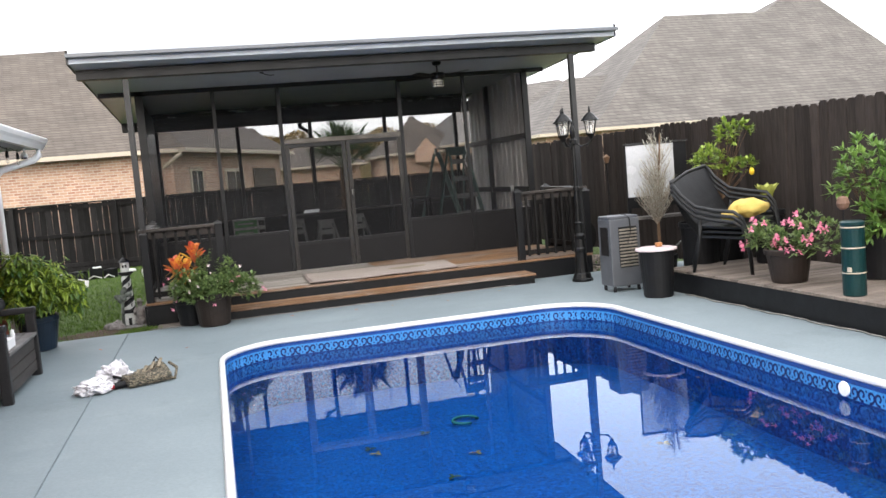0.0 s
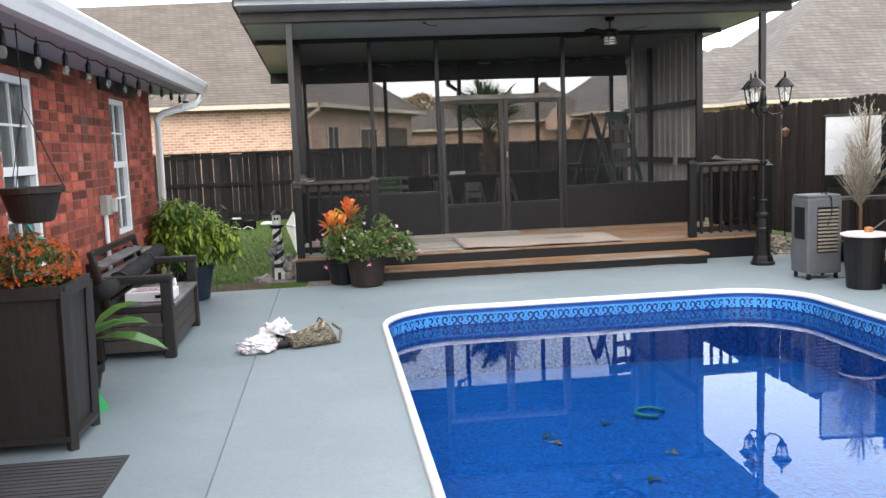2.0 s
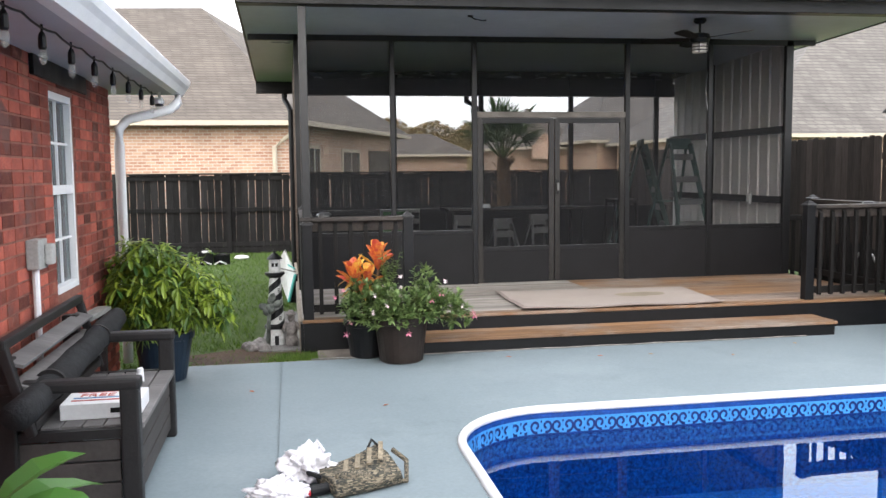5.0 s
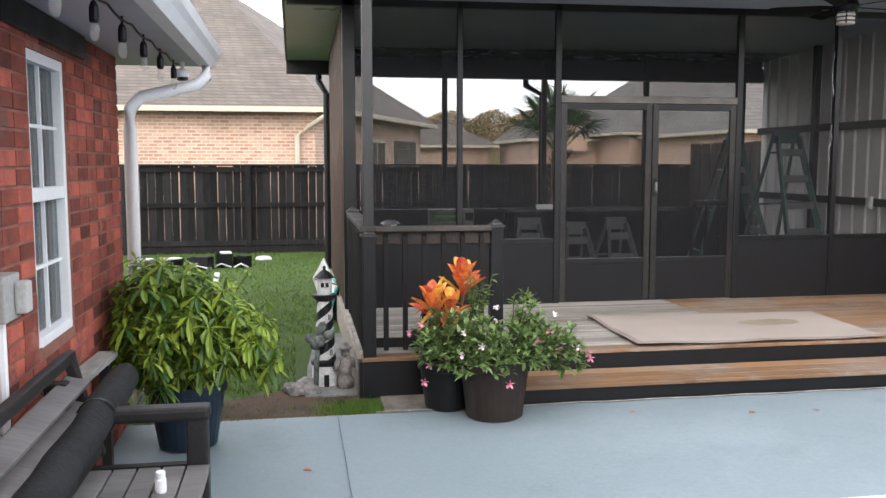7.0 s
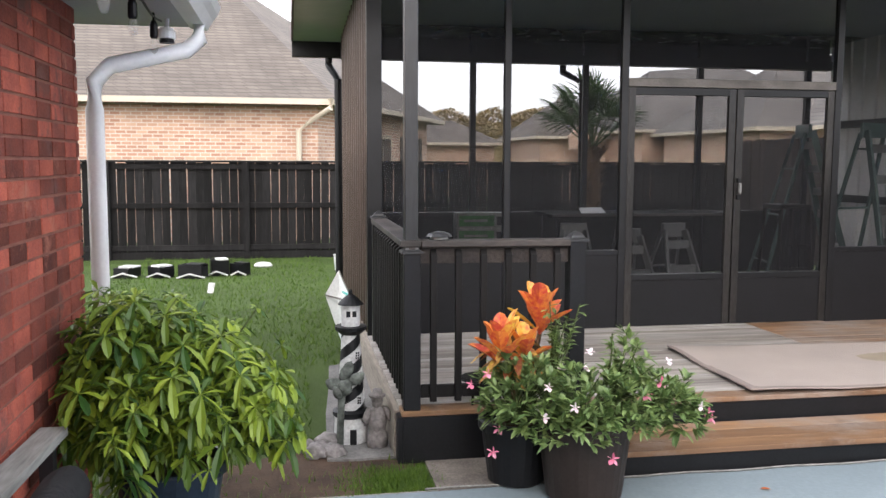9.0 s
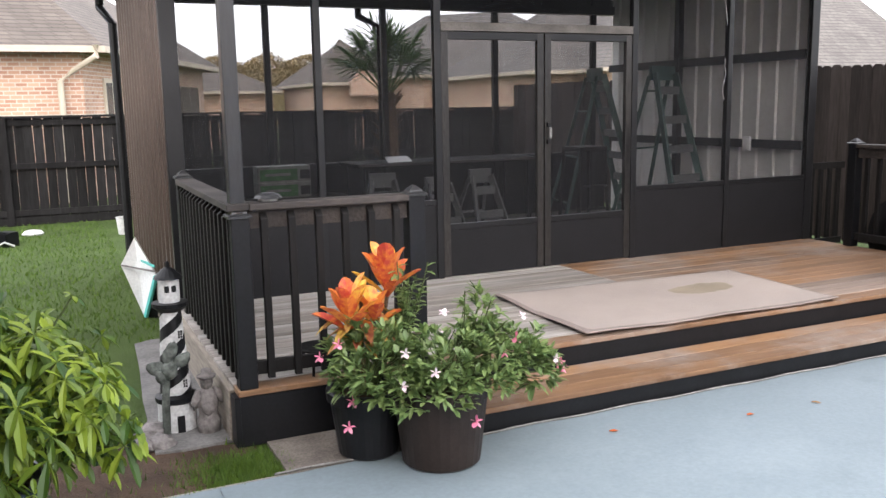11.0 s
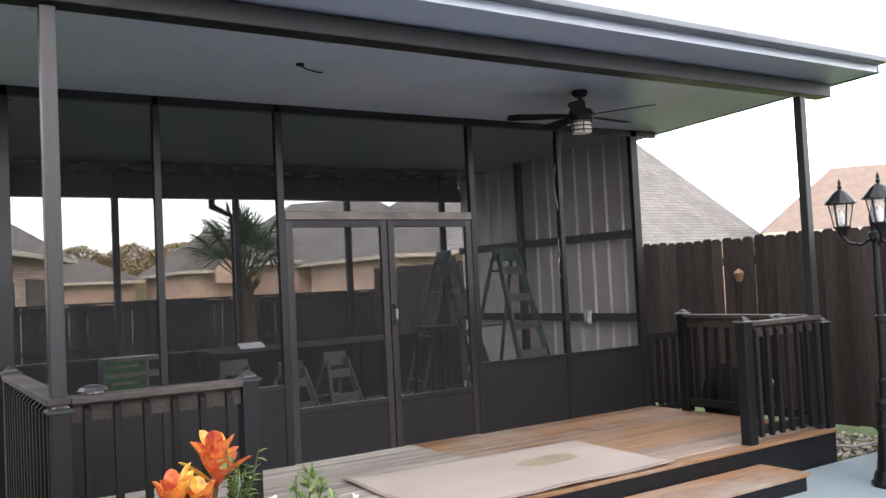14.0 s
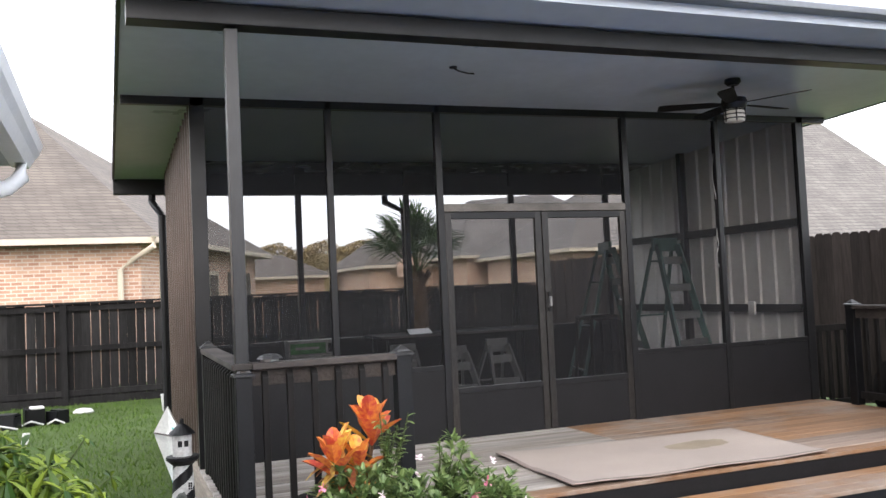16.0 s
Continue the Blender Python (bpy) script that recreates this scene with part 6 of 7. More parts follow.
# leaves blown on the concrete
for k, (x, y) in enumerate(((2.4, 11.6), (2.9, 11.55), (3.6, 11.4), (1.6, 11.75), (4.4, 11.7), (0.4, 10.4), (-0.6, 11.0))):
    lv = thing("fallen_leaf", (x, y, 0.002), "dry brown leaf lying on the concrete", "leaf", "fallen leaves")
    lb = bmesh.new()
    leaf(lb, (x, y, 0.006), (math.cos(k * 2.0), math.sin(k * 2.0), 0.02), 0.055, 0.025, 0.05)
    part("blade", lb, PETAL_O if k % 3 == 0 else CROTON_LOW, lv)

# ---- lighthouse ornament, stones, lawn bits ----
CHALKY = surf("chalky_white_paint", (0.62, 0.63, 0.62), 0.7, var=0.22, scale=14, bump=0.2, fine=60)
lh = thing("lighthouse_ornament", (-0.41, 12.93, 0), "black and white spiral lighthouse garden ornament", "garden ornament")
seg, rows = 48, 80
tw = bmesh.new()
ringv = []
for j in range(rows + 1):
    r = 0.084 - 0.029 * j / rows
    ringv.append([tw.verts.new((-0.41 + r * math.cos(6.28319 * (i / seg + 1.65 * j / rows)), 12.93 + r * math.sin(6.28319 * (i / seg + 1.65 * j / rows)), 0.18 + 0.47 * j / rows)) for i in range(seg)])
for j in range(rows):
    for i in range(seg):
        f = tw.faces.new((ringv[j][i], ringv[j][(i + 1) % seg], ringv[j + 1][(i + 1) % seg], ringv[j + 1][i]))
        f.material_index = (i * 4 // seg) % 2
part("tower", tw, [CHALKY, BLACK_PAINT], lh, "spiral striped tower")
part("plinth", lathe([(0.105, -0.03), (0.10, 0.14), (0.088, 0.172)], (-0.41, 12.93, 0), 24), CHALKY, lh, "white plinth")
part("band", lathe([(0.10, 0.14), (0.112, 0.15), (0.112, 0.175), (0.082, 0.19)], (-0.41, 12.93, 0), 24), BLACK_PAINT, lh, "black ledge")
part("door", box(-0.425, -0.385, 12.823, 12.84, -0.03, 0.08, 0.004), BLACK_PAINT, lh)
part("gallery", lathe([(0.06, 0), (0.095, 0.03), (0.095, 0.05), (0.06, 0.052)], (-0.41, 12.93, 0.64), 20), BLACK_PAINT, lh)
part("lantern_room", lathe([(0.056, 0), (0.056, 0.13)], (-0.41, 12.93, 0.69), 16), CHALKY, lh)
for a in (-1.9, -1.2):
    part("pane", box(-0.41 + 0.052 * math.cos(a) - 0.012, -0.41 + 0.052 * math.cos(a) + 0.012, 12.93 + 0.055 * math.sin(a) - 0.006, 12.93 + 0.055 * math.sin(a) + 0.004, 0.75, 0.785), BLACK_PAINT, lh)
part("roof", lathe([(0.078, 0), (0.07, 0.012), (0.03, 0.05), (0.012, 0.06), (0.012, 0.085), (0.003, 0.09)], (-0.41, 12.93, 0.82), 16), BLACK_PAINT, lh)
for z in (0.25, 0.37, 0.52):
    r, a = 0.089 - 0.029 * (z - 0.18) / 0.47, -1.05
    wx, wy = -0.41 + r * math.cos(a), 12.93 + r * math.sin(a)
    lw = part("window", box(wx - 0.013, wx + 0.013, wy - 0.004, wy + 0.012, z - 0.024, z + 0.024), CHALKY, lh, "small white window")
    for k in range(6):
        px, pz = wx - 0.006 + 0.012 * (k % 2), z - 0.015 + 0.015 * (k // 2)
        part("pane", box(px - 0.0045, px + 0.0045, wy - 0.006, wy, pz - 0.006, pz + 0.006), BLACK_PAINT, lw)
STONE = surf("grey_stone", (0.28, 0.26, 0.25), 0.85, var=0.35, scale=9, bump=0.6, fine=50)
for k, (x, y, r) in enumerate(((-0.56, 12.82, 0.085), (-0.62, 12.70, 0.075), (-0.53, 12.68, 0.07), (-0.68, 12.80, 0.06))):
    sto = thing("stone", (x, y, 0), "rough grey stone at the foot of the ornament", "stone", "stones by the lighthouse")
    blob((x, y, r * 0.45 - 0.03), (r, r * 0.8, r * 0.7), 3.0 + k, STONE, sto, "rock", 0.35, 3)
def lump(bm, c, size, seed, turn=0.0, rough=0.3):
    """Adds one rough rounded lump of carved stone to bm."""
    own = bmesh.new()
    bmesh.ops.create_icosphere(own, subdivisions=3, radius=1.0)
    for v in own.verts:
        v.co *= 1 + rough * noise.noise(v.co * 1.8 + Vector((seed, 0, 0)))
    own.transform(Matrix.Translation(c) @ Matrix.Rotation(turn, 4, "Y") @ Matrix.Diagonal((*size, 1)))
    return merge(bm, own)


g1 = thing("garden_statue", (-0.265, 12.80, 0), "small blocky grey weathered garden figure with a flat hat", "statue")
gm = lathe([(0.062, -0.03), (0.066, 0.05), (0.05, 0.08), (0.058, 0.14), (0.05, 0.20), (0.024, 0.225)], (-0.265, 12.80, 0), 9)
for c, z_, t_ in (((-0.265, 12.80, 0.255), (0.034, 0.034, 0.04), 0), ((-0.325, 12.79, 0.17), (0.022, 0.026, 0.06), 0.3), ((-0.205, 12.79, 0.18), (0.022, 0.026, 0.06), -0.5), ((-0.265, 12.755, 0.13), (0.04, 0.02, 0.045), 0)):
    lump(gm, c, z_, c[0] * 30, t_)
hat = lathe([(0.05, 0.0), (0.052, 0.012), (0.030, 0.016), (0.026, 0.045), (0.004, 0.048)], (-0.265, 12.80, 0.285), 10)
merge(gm, hat)
part("statue", gm, STONE, g1, smooth=True)
g2 = thing("garden_statue", (-0.47, 12.79, 0), "grey-green weathered figure with spread wings on a post", "statue")
gm = tube([(-0.49, 12.78, -0.03), (-0.48, 12.79, 0.2), (-0.465, 12.79, 0.36)], 0.022, 8, None, 0.018)
for c, z_, t_ in (((-0.445, 12.77, 0.45), (0.034, 0.02, 0.062), 0.35), ((-0.515, 12.78, 0.37), (0.055, 0.022, 0.036), 0.5), ((-0.39, 12.78, 0.40), (0.055, 0.02, 0.032), -0.5), ((-0.455, 12.76, 0.36), (0.045, 0.03, 0.05), 0), ((-0.50, 12.75, 0.33), (0.026, 0.02, 0.04), -0.4)):
    lump(gm, c, z_, c[0] * 40, t_)
part("statue", gm, surf("green_grey_stone", (0.16, 0.18, 0.16), 0.8, var=0.45, scale=14, bump=0.5, fine=60), g2, smooth=True)
sb_ = thing("float_board", (-0.29, 15.78, 0), "white foam float tray with aqua rim tipped against the siding", "float board")
AQUA = surf("aqua_foam", (0.12, 0.55, 0.50), 0.6)
FOAM = surf("white_foam", (0.80, 0.82, 0.81), 0.7, var=0.12, scale=4)
fo = [(-0.292, 15.76, -0.03), (-0.19, 15.62, 0.355), (-0.324, 15.82, 0.655), (-0.448, 15.80, 0.435)]
fo2 = [(x + 0.012, y + 0.06, z) for x, y, z in fo]
part("board", poly(fo + fo2, [(0, 1, 2, 3), (7, 6, 5, 4)] + [(i, (i + 1) % 4, 4 + (i + 1) % 4, 4 + i) for i in range(4)]), FOAM, sb_)
part("trim", bar((-0.286, 15.745, -0.02), (-0.195, 15.61, 0.35), 0.03, 0.03, 0.005), AQUA, sb_, "aqua edge trim")
part("trim", bar((-0.30, 15.80, 0.47), (-0.20, 15.60, 0.43), 0.012, 0.02, 0.002), AQUA, sb_)
part("strap", bar((-0.445, 15.79, 0.435), (-0.19, 15.605, 0.385), 0.008, 0.014), STONE, sb_, "grey strap")
ins = [(-0.272, 15.77, -0.03), (-0.175, 15.70, -0.03), (-0.165, 15.62, 0.36), (-0.19, 15.64, 0.34)]
part("inside", poly(ins + [(x, y + 0.05, z) for x, y, z in ins], [(0, 1, 2, 3), (7, 6, 5, 4)] + [(i, (i + 1) % 4, 4 + (i + 1) % 4, 4 + i) for i in range(4)]), BLACK_PAINT, sb_, "dark inside of the tray")
shell("stepping_slab", slab([(-0.57, 12.60), (-0.42, 12.58), (-0.17, 12.60), (-0.17, 14.90), (-0.33, 14.93), (-0.46, 14.86), (-0.49, 14.2), (-0.54, 13.5)], -0.05, -0.012), surf("pale_slab_concrete", (0.21, 0.205, 0.195), 0.85, var=0.3, scale=4, bump=0.35, fine=60), "pale weathered concrete slab beside the deck", "slab")
pk = thing("plastic_pail", (0.0, 21.3, 0), "small dirty white pail on the grass behind the porch", "pail")
part("pail", lathe([(0.075, -0.03), (0.095, 0.20), (0.10, 0.205), (0.10, 0.22), (0.09, 0.22), (0.07, 0.0)], (0.0, 21.3, 0), 14), CHALKY, pk)

pvv = [(-0.75 + (0.55 + 0.12 * math.sin(3 * a) + 0.07 * math.sin(7 * a)) * math.cos(a), 12.38 + (0.36 + 0.06 * math.sin(5 * a)) * math.sin(a), -0.026) for a in [6.28319 * i / 40 for i in range(40)]]
shell("soil_patch", poly(pvv, [tuple(range(40))]), DIRT, "bare brown soil patch in the lawn", "soil")
for k, (x, y, L, h) in enumerate(((-2.62, 20.85, 0.30, 0.14), (-2.15, 20.70, 0.36, 0.17), (-1.80, 20.95, 0.26, 0.21), (-1.50, 20.92, 0.20, 0.15), (-3.1, 20.9, 0.34, 0.12))):
    jk = thing("scrap_pile", (x, y, 0), "black and white plastic scrap lying on the lawn", "scrap", "scrap on the lawn")
    turn_ = Matrix.Translation((x, y, 0)) @ Matrix.Rotation(0.5 * k - 0.8, 4, "Z")
    for n_, m_, bx in (("crate_side", BLACK_PAINT, (-L / 2, L / 2, -0.12, -0.10, -0.03, h)), ("crate_side", BLACK_PAINT, (-L / 2, L / 2, 0.10, 0.12, -0.03, h)), ("crate_side", BLACK_PAINT, (-L / 2, -L / 2 + 0.02, -0.12, 0.12, -0.03, h)), ("crate_side", BLACK_PAINT, (L / 2 - 0.02, L / 2, -0.12, 0.12, -0.03, h * 0.8)), ("sheet", CHALKY if k % 2 == 0 else BLACK_PAINT, (-L * 0.2, L * 0.45, -0.13, 0.10, h - 0.01, h + 0.015))):
        cb = box(*bx, 0.004)
        cb.transform(turn_)
        part(n_, cb, m_, jk)
    part("pipe", tube([(x - L * 0.6, y - 0.16, -0.01), (x - L * 0.1, y - 0.2, 0.05), (x + L * 0.5, y - 0.18, -0.01)], 0.014, 6), CHALKY, jk)
wt = thing("plastic_dish", (-1.19, 21.95, 0), "white plastic dish lying on the grass", "dish")
part("bowl", lathe([(0.14, 0), (0.15, 0.02), (0.11, 0.06), (0.02, 0.075)], (-1.19, 21.95, -0.03), 20), CHALKY, wt)
cd = thing("paper_card", (-1.78, 19.16, 0), "small white card standing in the grass", "card")
part("card", bar((-1.78, 19.16, -0.03), (-1.76, 19.2, 0.10), 0.09, 0.006, 0.002), CHALKY, cd)

# ---- street lamp on the patio ----
LX, LY = 5.60, 11.70
CAST = surf("black_cast_metal", (0.010, 0.011, 0.012), 0.35, 0.3, var=0.25, scale=9, bump=0.1, fine=40)
lamp = thing("lamp_post", (LX, LY, 0), "black cast three-headed garden lamp post", "lamp post")
part("base", lathe([(0.145, 0), (0.145, 0.03), (0.128, 0.045), (0.115, 0.10), (0.10, 0.12), (0.09, 0.20), (0.076, 0.40), (0.085, 0.42), (0.085, 0.45), (0.075, 0.47), (0.062, 0.58), (0.075, 0.60), (0.075, 0.63), (0.05, 0.66), (0.045, 0.78), (0.055, 0.80), (0.04, 0.82)], (LX, LY, 0), 12), CAST, lamp)
part("post", lathe([(0.038, 0.80), (0.034, 1.24), (0.045, 1.25), (0.045, 1.29), (0.033, 1.30), (0.028, 1.86), (0.05, 1.88), (0.05, 1.93), (0.03, 1.95), (0.04, 2.05), (0.03, 2.10), (0.012, 2.14), (0.016, 2.17), (0.003, 2.20)], (LX, LY, 0), 14), CAST, lamp)
PANE = see_through("lantern_glass", (0.7, 0.7, 0.66), 0.25, 0.1, 0.6)
for k in range(3):
    a = radians(100 + 120 * k)
    hx, hy = LX + 0.245 * math.cos(a), LY + 0.245 * math.sin(a)
    arm = [(LX, LY, 1.92), (LX + 0.10 * math.cos(a), LY + 0.10 * math.sin(a), 1.84), (LX + 0.20 * math.cos(a), LY + 0.20 * math.sin(a), 1.86), (hx, hy, 1.92), (hx, hy, 1.96)]
    part("arm", tube(arm, 0.013, 8), CAST, lamp, smooth=True)
    hd = part("lantern", lathe([(0.02, -0.06), (0.035, -0.02), (0.06, 0), (0.068, 0.012), (0.06, 0.02)], (hx, hy, 1.98), 6), CAST, lamp, "hexagonal lantern head")
    part("glass", lathe([(0.056, 0.018), (0.088, 0.20)], (hx, hy, 1.98), 6), PANE, hd, "clear bevelled glass")
    part("lamp_bulb", lathe([(0.012, 0.02), (0.02, 0.05), (0.024, 0.09), (0.012, 0.13), (0.003, 0.14)], (hx, hy, 1.98), 10), WHITE, hd)
    for j in range(6):
        b = 6.28319 * j / 6
        part("glazing_bar", bar((hx + 0.058 * math.cos(b), hy + 0.058 * math.sin(b), 1.998), (hx + 0.091 * math.cos(b), hy + 0.091 * math.sin(b), 2.18), 0.009, 0.009), CAST, hd)
    part("roof", lathe([(0.125, 0), (0.12, 0.012), (0.085, 0.05), (0.05, 0.09), (0.03, 0.105), (0.012, 0.115), (0.018, 0.135), (0.010, 0.15), (0.014, 0.165), (0.002, 0.20)], (hx, hy, 2.175), 12), CAST, hd)

# ---- evaporative cooler ----
CG = surf("grey_cooler_plastic", (0.085, 0.092, 0.105), 0.45, var=0.1, scale=5, bump=0.05)
CX, CY = 5.61, 10.52
cool = thing("air_cooler", (CX, CY, 0), "grey portable air cooler with louvred panel on castors", "air cooler")
part("body", box(CX - 0.20, CX + 0.20, CY - 0.16, CY + 0.18, 0.07, 0.90, 0.02), CG, cool)
part("top_cap", box(CX - 0.195, CX + 0.195, CY - 0.15, CY + 0.17, 0.895, 0.935, 0.018), CG, cool)
# black plate on the flat front, painted shade behind the louvres
part("front_recess", box(CX - 0.09, CX + 0.155, CY - 0.164, CY - 0.158, 0.30, 0.80), BLACK_PAINT, cool)
for k in range(12):
    part("louvre", box(CX - 0.085, CX + 0.15, CY - 0.176, CY - 0.163, 0.315 + k * 0.040, 0.336 + k * 0.040, 0.003), surf("tan_louvre", (0.22, 0.20, 0.17), 0.5) if k == 0 else bpy.data.materials["tan_louvre"], cool)
part("side_grille", box(CX - 0.206, CX - 0.199, CY - 0.10, CY + 0.10, 0.45, 0.80), BLACK_PAINT, cool)
part("cable", tube([(CX + 0.05, CY, 0.94), (CX + 0.03, CY - 0.10, 0.955), (CX + 0.06, CY - 0.175, 0.90), (CX + 0.07, CY - 0.18, 0.75), (CX + 0.02, CY - 0.18, 0.6)], 0.008, 6), BLACK_PAINT, cool)
for sx in (-0.16, 0.16):
    for sy in (-0.12, 0.14):
        cw = part("castor", box(CX + sx - 0.012, CX + sx + 0.012, CY + sy - 0.02, CY + sy + 0.02, 0.035, 0.07), BLACK_PAINT, cool)
        part("wheel", tube([(CX + sx - 0.012, CY + sy, 0.025), (CX + sx + 0.012, CY + sy, 0.025)], 0.025, 12), BLACK_PAINT, cw)

# ---- bin with pink lid ----
bn = thing("waste_bin", (5.70, 9.78, 0), "black round bin with white and pink lid", "bin")
part("body", lathe([(0.16, 0), (0.17, 0.01), (0.20, 0.53), (0.205, 0.54)], (5.70, 9.78, 0), 28), POT_BLACK, bn)
part("lid", lathe([(0.205, 0.541), (0.235, 0.545), (0.238, 0.565), (0.20, 0.575), (0.01, 0.578)], (5.70, 9.78, 0), 28), surf("pale_pink_lid", (0.70, 0.60, 0.62), 0.5, var=0.15), bn, "white lid with pink tint")
tyb = thing("toy_block", (5.72, 9.76, 0.578), "small orange and red toy on the bin lid", "toy")
part("block", box(5.69, 5.76, 9.73, 9.79, 0.579, 0.63, 0.012), surf("orange_toy", (0.55, 0.25, 0.10), 0.5, var=0.3, scale=30), tyb)

# ---- raised bed along the fence ----
BEDX, BEDY, BEDZ = 6.0, 10.08, 0.27
bed = thing("raised_deck", (6.7, 8.0, 0), "low raised platform with black edge and weathered planks", "platform", kind="structure")
part("edge_board", box(BEDX, BEDX + 0.04, 3.0, BEDY, 0.0, BEDZ - 0.032), BLACK_PAINT, bed, "black painted edge board")
part("edge_board", box(BEDX + 0.04, FR_X - 0.02, BEDY - 0.04, BEDY, 0.0, BEDZ - 0.032), BLACK_PAINT, bed)
for k in range(48):
    ob = new("plank", bpy.data.meshes["bed_plank"] if k else None) if k else None
    if ob is None:
        bmq = box(0, FR_X - BEDX - 0.03, 0, 0.138, -0.03, 0, 0.004)
        me = bpy.data.meshes.new("bed_plank")
        bmq.to_mesh(me)
        bmq.free()
        me.materials.append(surf("grey_planks", (0.24, 0.20, 0.17), 0.85, var=0.35, scale=3, bump=0.5, stretch=(0.1, 1, 1), rand=0.15))
        ob = new("plank", me)
    ob.parent = bed
    ob.location = (BEDX - 0.01 - 6.7, BEDY - 0.145 * (k + 1) - 8.0, BEDZ)

# stacked patio chairs
WICKER = surf("black_resin_chair", (0.014, 0.015, 0.017), 0.45, var=0.2, scale=10, bump=0.3, fine=90)


def patio_chair(dz, first):
    ch = thing("patio_chair", (6.48, 9.30, BEDZ + dz), "black stackable patio chair with sling back and curved arms", "chair", "stacked patio chairs")
    z = BEDZ + dz

    def at(u, v, w):
        # u across, v forwards from the back, turned towards the pool
        a = radians(206)
        tip = min(1.0, max(0.0, (w - 0.25) / 0.35))      # the stack has slipped to one side
        u, v, w = u * 1.2 + 0.10 * tip, v * 1.1, w * 1.1 - 0.26 * u * tip
        return (6.48 + u * math.cos(a) - v * math.sin(a), 9.30 + u * math.sin(a) + v * math.cos(a), z + w)
    for s in (-1, 1):
        part("arm", tube([at(s * 0.30, -0.48, 0.90), at(s * 0.30, -0.38, 0.78), at(s * 0.30, -0.22, 0.66), at(s * 0.31, 0.0, 0.62), at(s * 0.30, 0.20, 0.60), at(s * 0.29, 0.27, 0.52), at(s * 0.29, 0.29, 0.3), at(s * 0.29, 0.31, 0.0)], 0.020, 8), WICKER, ch, smooth=True)
        part("leg", tube([at(s * 0.27, -0.20, 0.55), at(s * 0.27, -0.28, 0.25), at(s * 0.27, -0.36, 0.0)], 0.018, 8), WICKER, ch, smooth=True)
    n = 8
    bk_ = [at(u * 1.12, -0.24 - 0.26 * t, 0.42 + 0.50 * t) for t in [i / n for i in range(n + 1)] for u in (-0.26, 0.26)]
    bv = bk_ + [tuple(Vector(p) + Vector((0.0, 0.0, 0.012)) + Vector(at(0, -0.02, 0)) - Vector(at(0, 0, 0))) for p in bk_]
    m_ = 2 * (n + 1)
    fc = [(2 * i, 2 * i + 1, 2 * i + 3, 2 * i + 2) for i in range(n)] + [(m_ + 2 * i, m_ + 2 * i + 1, m_ + 2 * i + 3, m_ + 2 * i + 2) for i in range(n)] + [(2 * n, 2 * n + 1, m_ + 2 * n + 1, m_ + 2 * n)]
    part("backrest", poly(bv, fc), WICKER, ch, "black woven sling back")
    sv = [at(-0.27, -0.25, 0.42), at(0.27, -0.25, 0.42), at(0.27, 0.26, 0.40), at(-0.27, 0.26, 0.40), at(-0.27, -0.25, 0.39), at(0.27, -0.25, 0.39), at(0.27, 0.26, 0.37), at(-0.27, 0.26, 0.37)]
    part("seat", poly(sv, [(0, 1, 2, 3), (7, 6, 5, 4), (0, 4, 5, 1), (1, 5, 6, 2), (2, 6, 7, 3), (3, 7, 4, 0)]), WICKER, ch)
    part("top_rail", tube([at(-0.30, -0.49, 0.91), at(0, -0.51, 0.935), at(0.30, -0.49, 0.91)], 0.02, 8), WICKER, ch, smooth=True)
    return ch


for k in range(3):
    patio_chair(0.055 * k, k == 0)
YEL = surf("yellow_cushion", (0.62, 0.47, 0.13), 0.85, var=0.12, scale=6, bump=0.3, fine=120)
for k, (c, r) in enumerate((((6.54, 9.16, BEDZ + 0.70), (0.21, 0.15, 0.11)), ((6.28, 9.14, BEDZ + 0.64), (0.10, 0.10, 0.06)))):
    cu = thing("cushion", (c[0], c[1], c[2]), "soft yellow cushion lying on the chair", "cushion", "yellow cushions")
    blob(c, r, 8.0 + k, YEL, cu, "cover", 0.22, 3, False)

# pots and plants on the raised bed
pk = thing("flower_pot", (6.27, 8.16, BEDZ), "brown pot of bright pink flowering vinca", "potted plant", "pots by the fence")
pot(pk, (6.27, 8.16, BEDZ), 0.17, 0.22, 0.34, POT_BROWN)
for cx_, cy_, cz_, r_ in ((6.20, 8.42, BEDZ + 0.42, 0.22), (6.38, 7.92, BEDZ + 0.42, 0.30)):
    bm, st = bush(rg, (cx_, cy_, cz_), (r_, r_ * 1.1, r_ * 0.95), 120, 6, 0.07, 0.026, root=(6.27, 8.16, BEDZ + 0.3))
    part("crown", bm, VINCA, pk, "green vinca foliage")
    part("stem", st, STEM, pk)
fl = bmesh.new()
for k in range(32):
    d = rand_dir(rg, -0.4, 1.0)
    c0 = Vector((6.20, 8.42, BEDZ + 0.42)) if k % 3 == 0 else Vector((6.38, 7.92, BEDZ + 0.44))
    rr_ = 0.24 if k % 3 == 0 else 0.32
    d = Vector((-abs(d.x), d.y, d.z))
    flower(fl, c0 + d * rr_, d + Vector((-0.5, -0.5, 0.1)), 0.042)
tagged(part("blossom", fl, PETAL_P, pk, "many bright pink flowers"), kind="stuff")
gc = thing("green_canister", (6.14, 7.10, BEDZ), "dark green cylinder with pale bands and round finial", "canister")
part("body", lathe([(0.09, 0), (0.098, 0.01), (0.098, 0.62), (0.103, 0.63), (0.103, 0.65), (0.08, 0.66)], (6.14, 7.10, BEDZ), 24), surf("dark_green_metal", (0.007, 0.038, 0.04), 0.35, 0.2, var=0.15), gc)
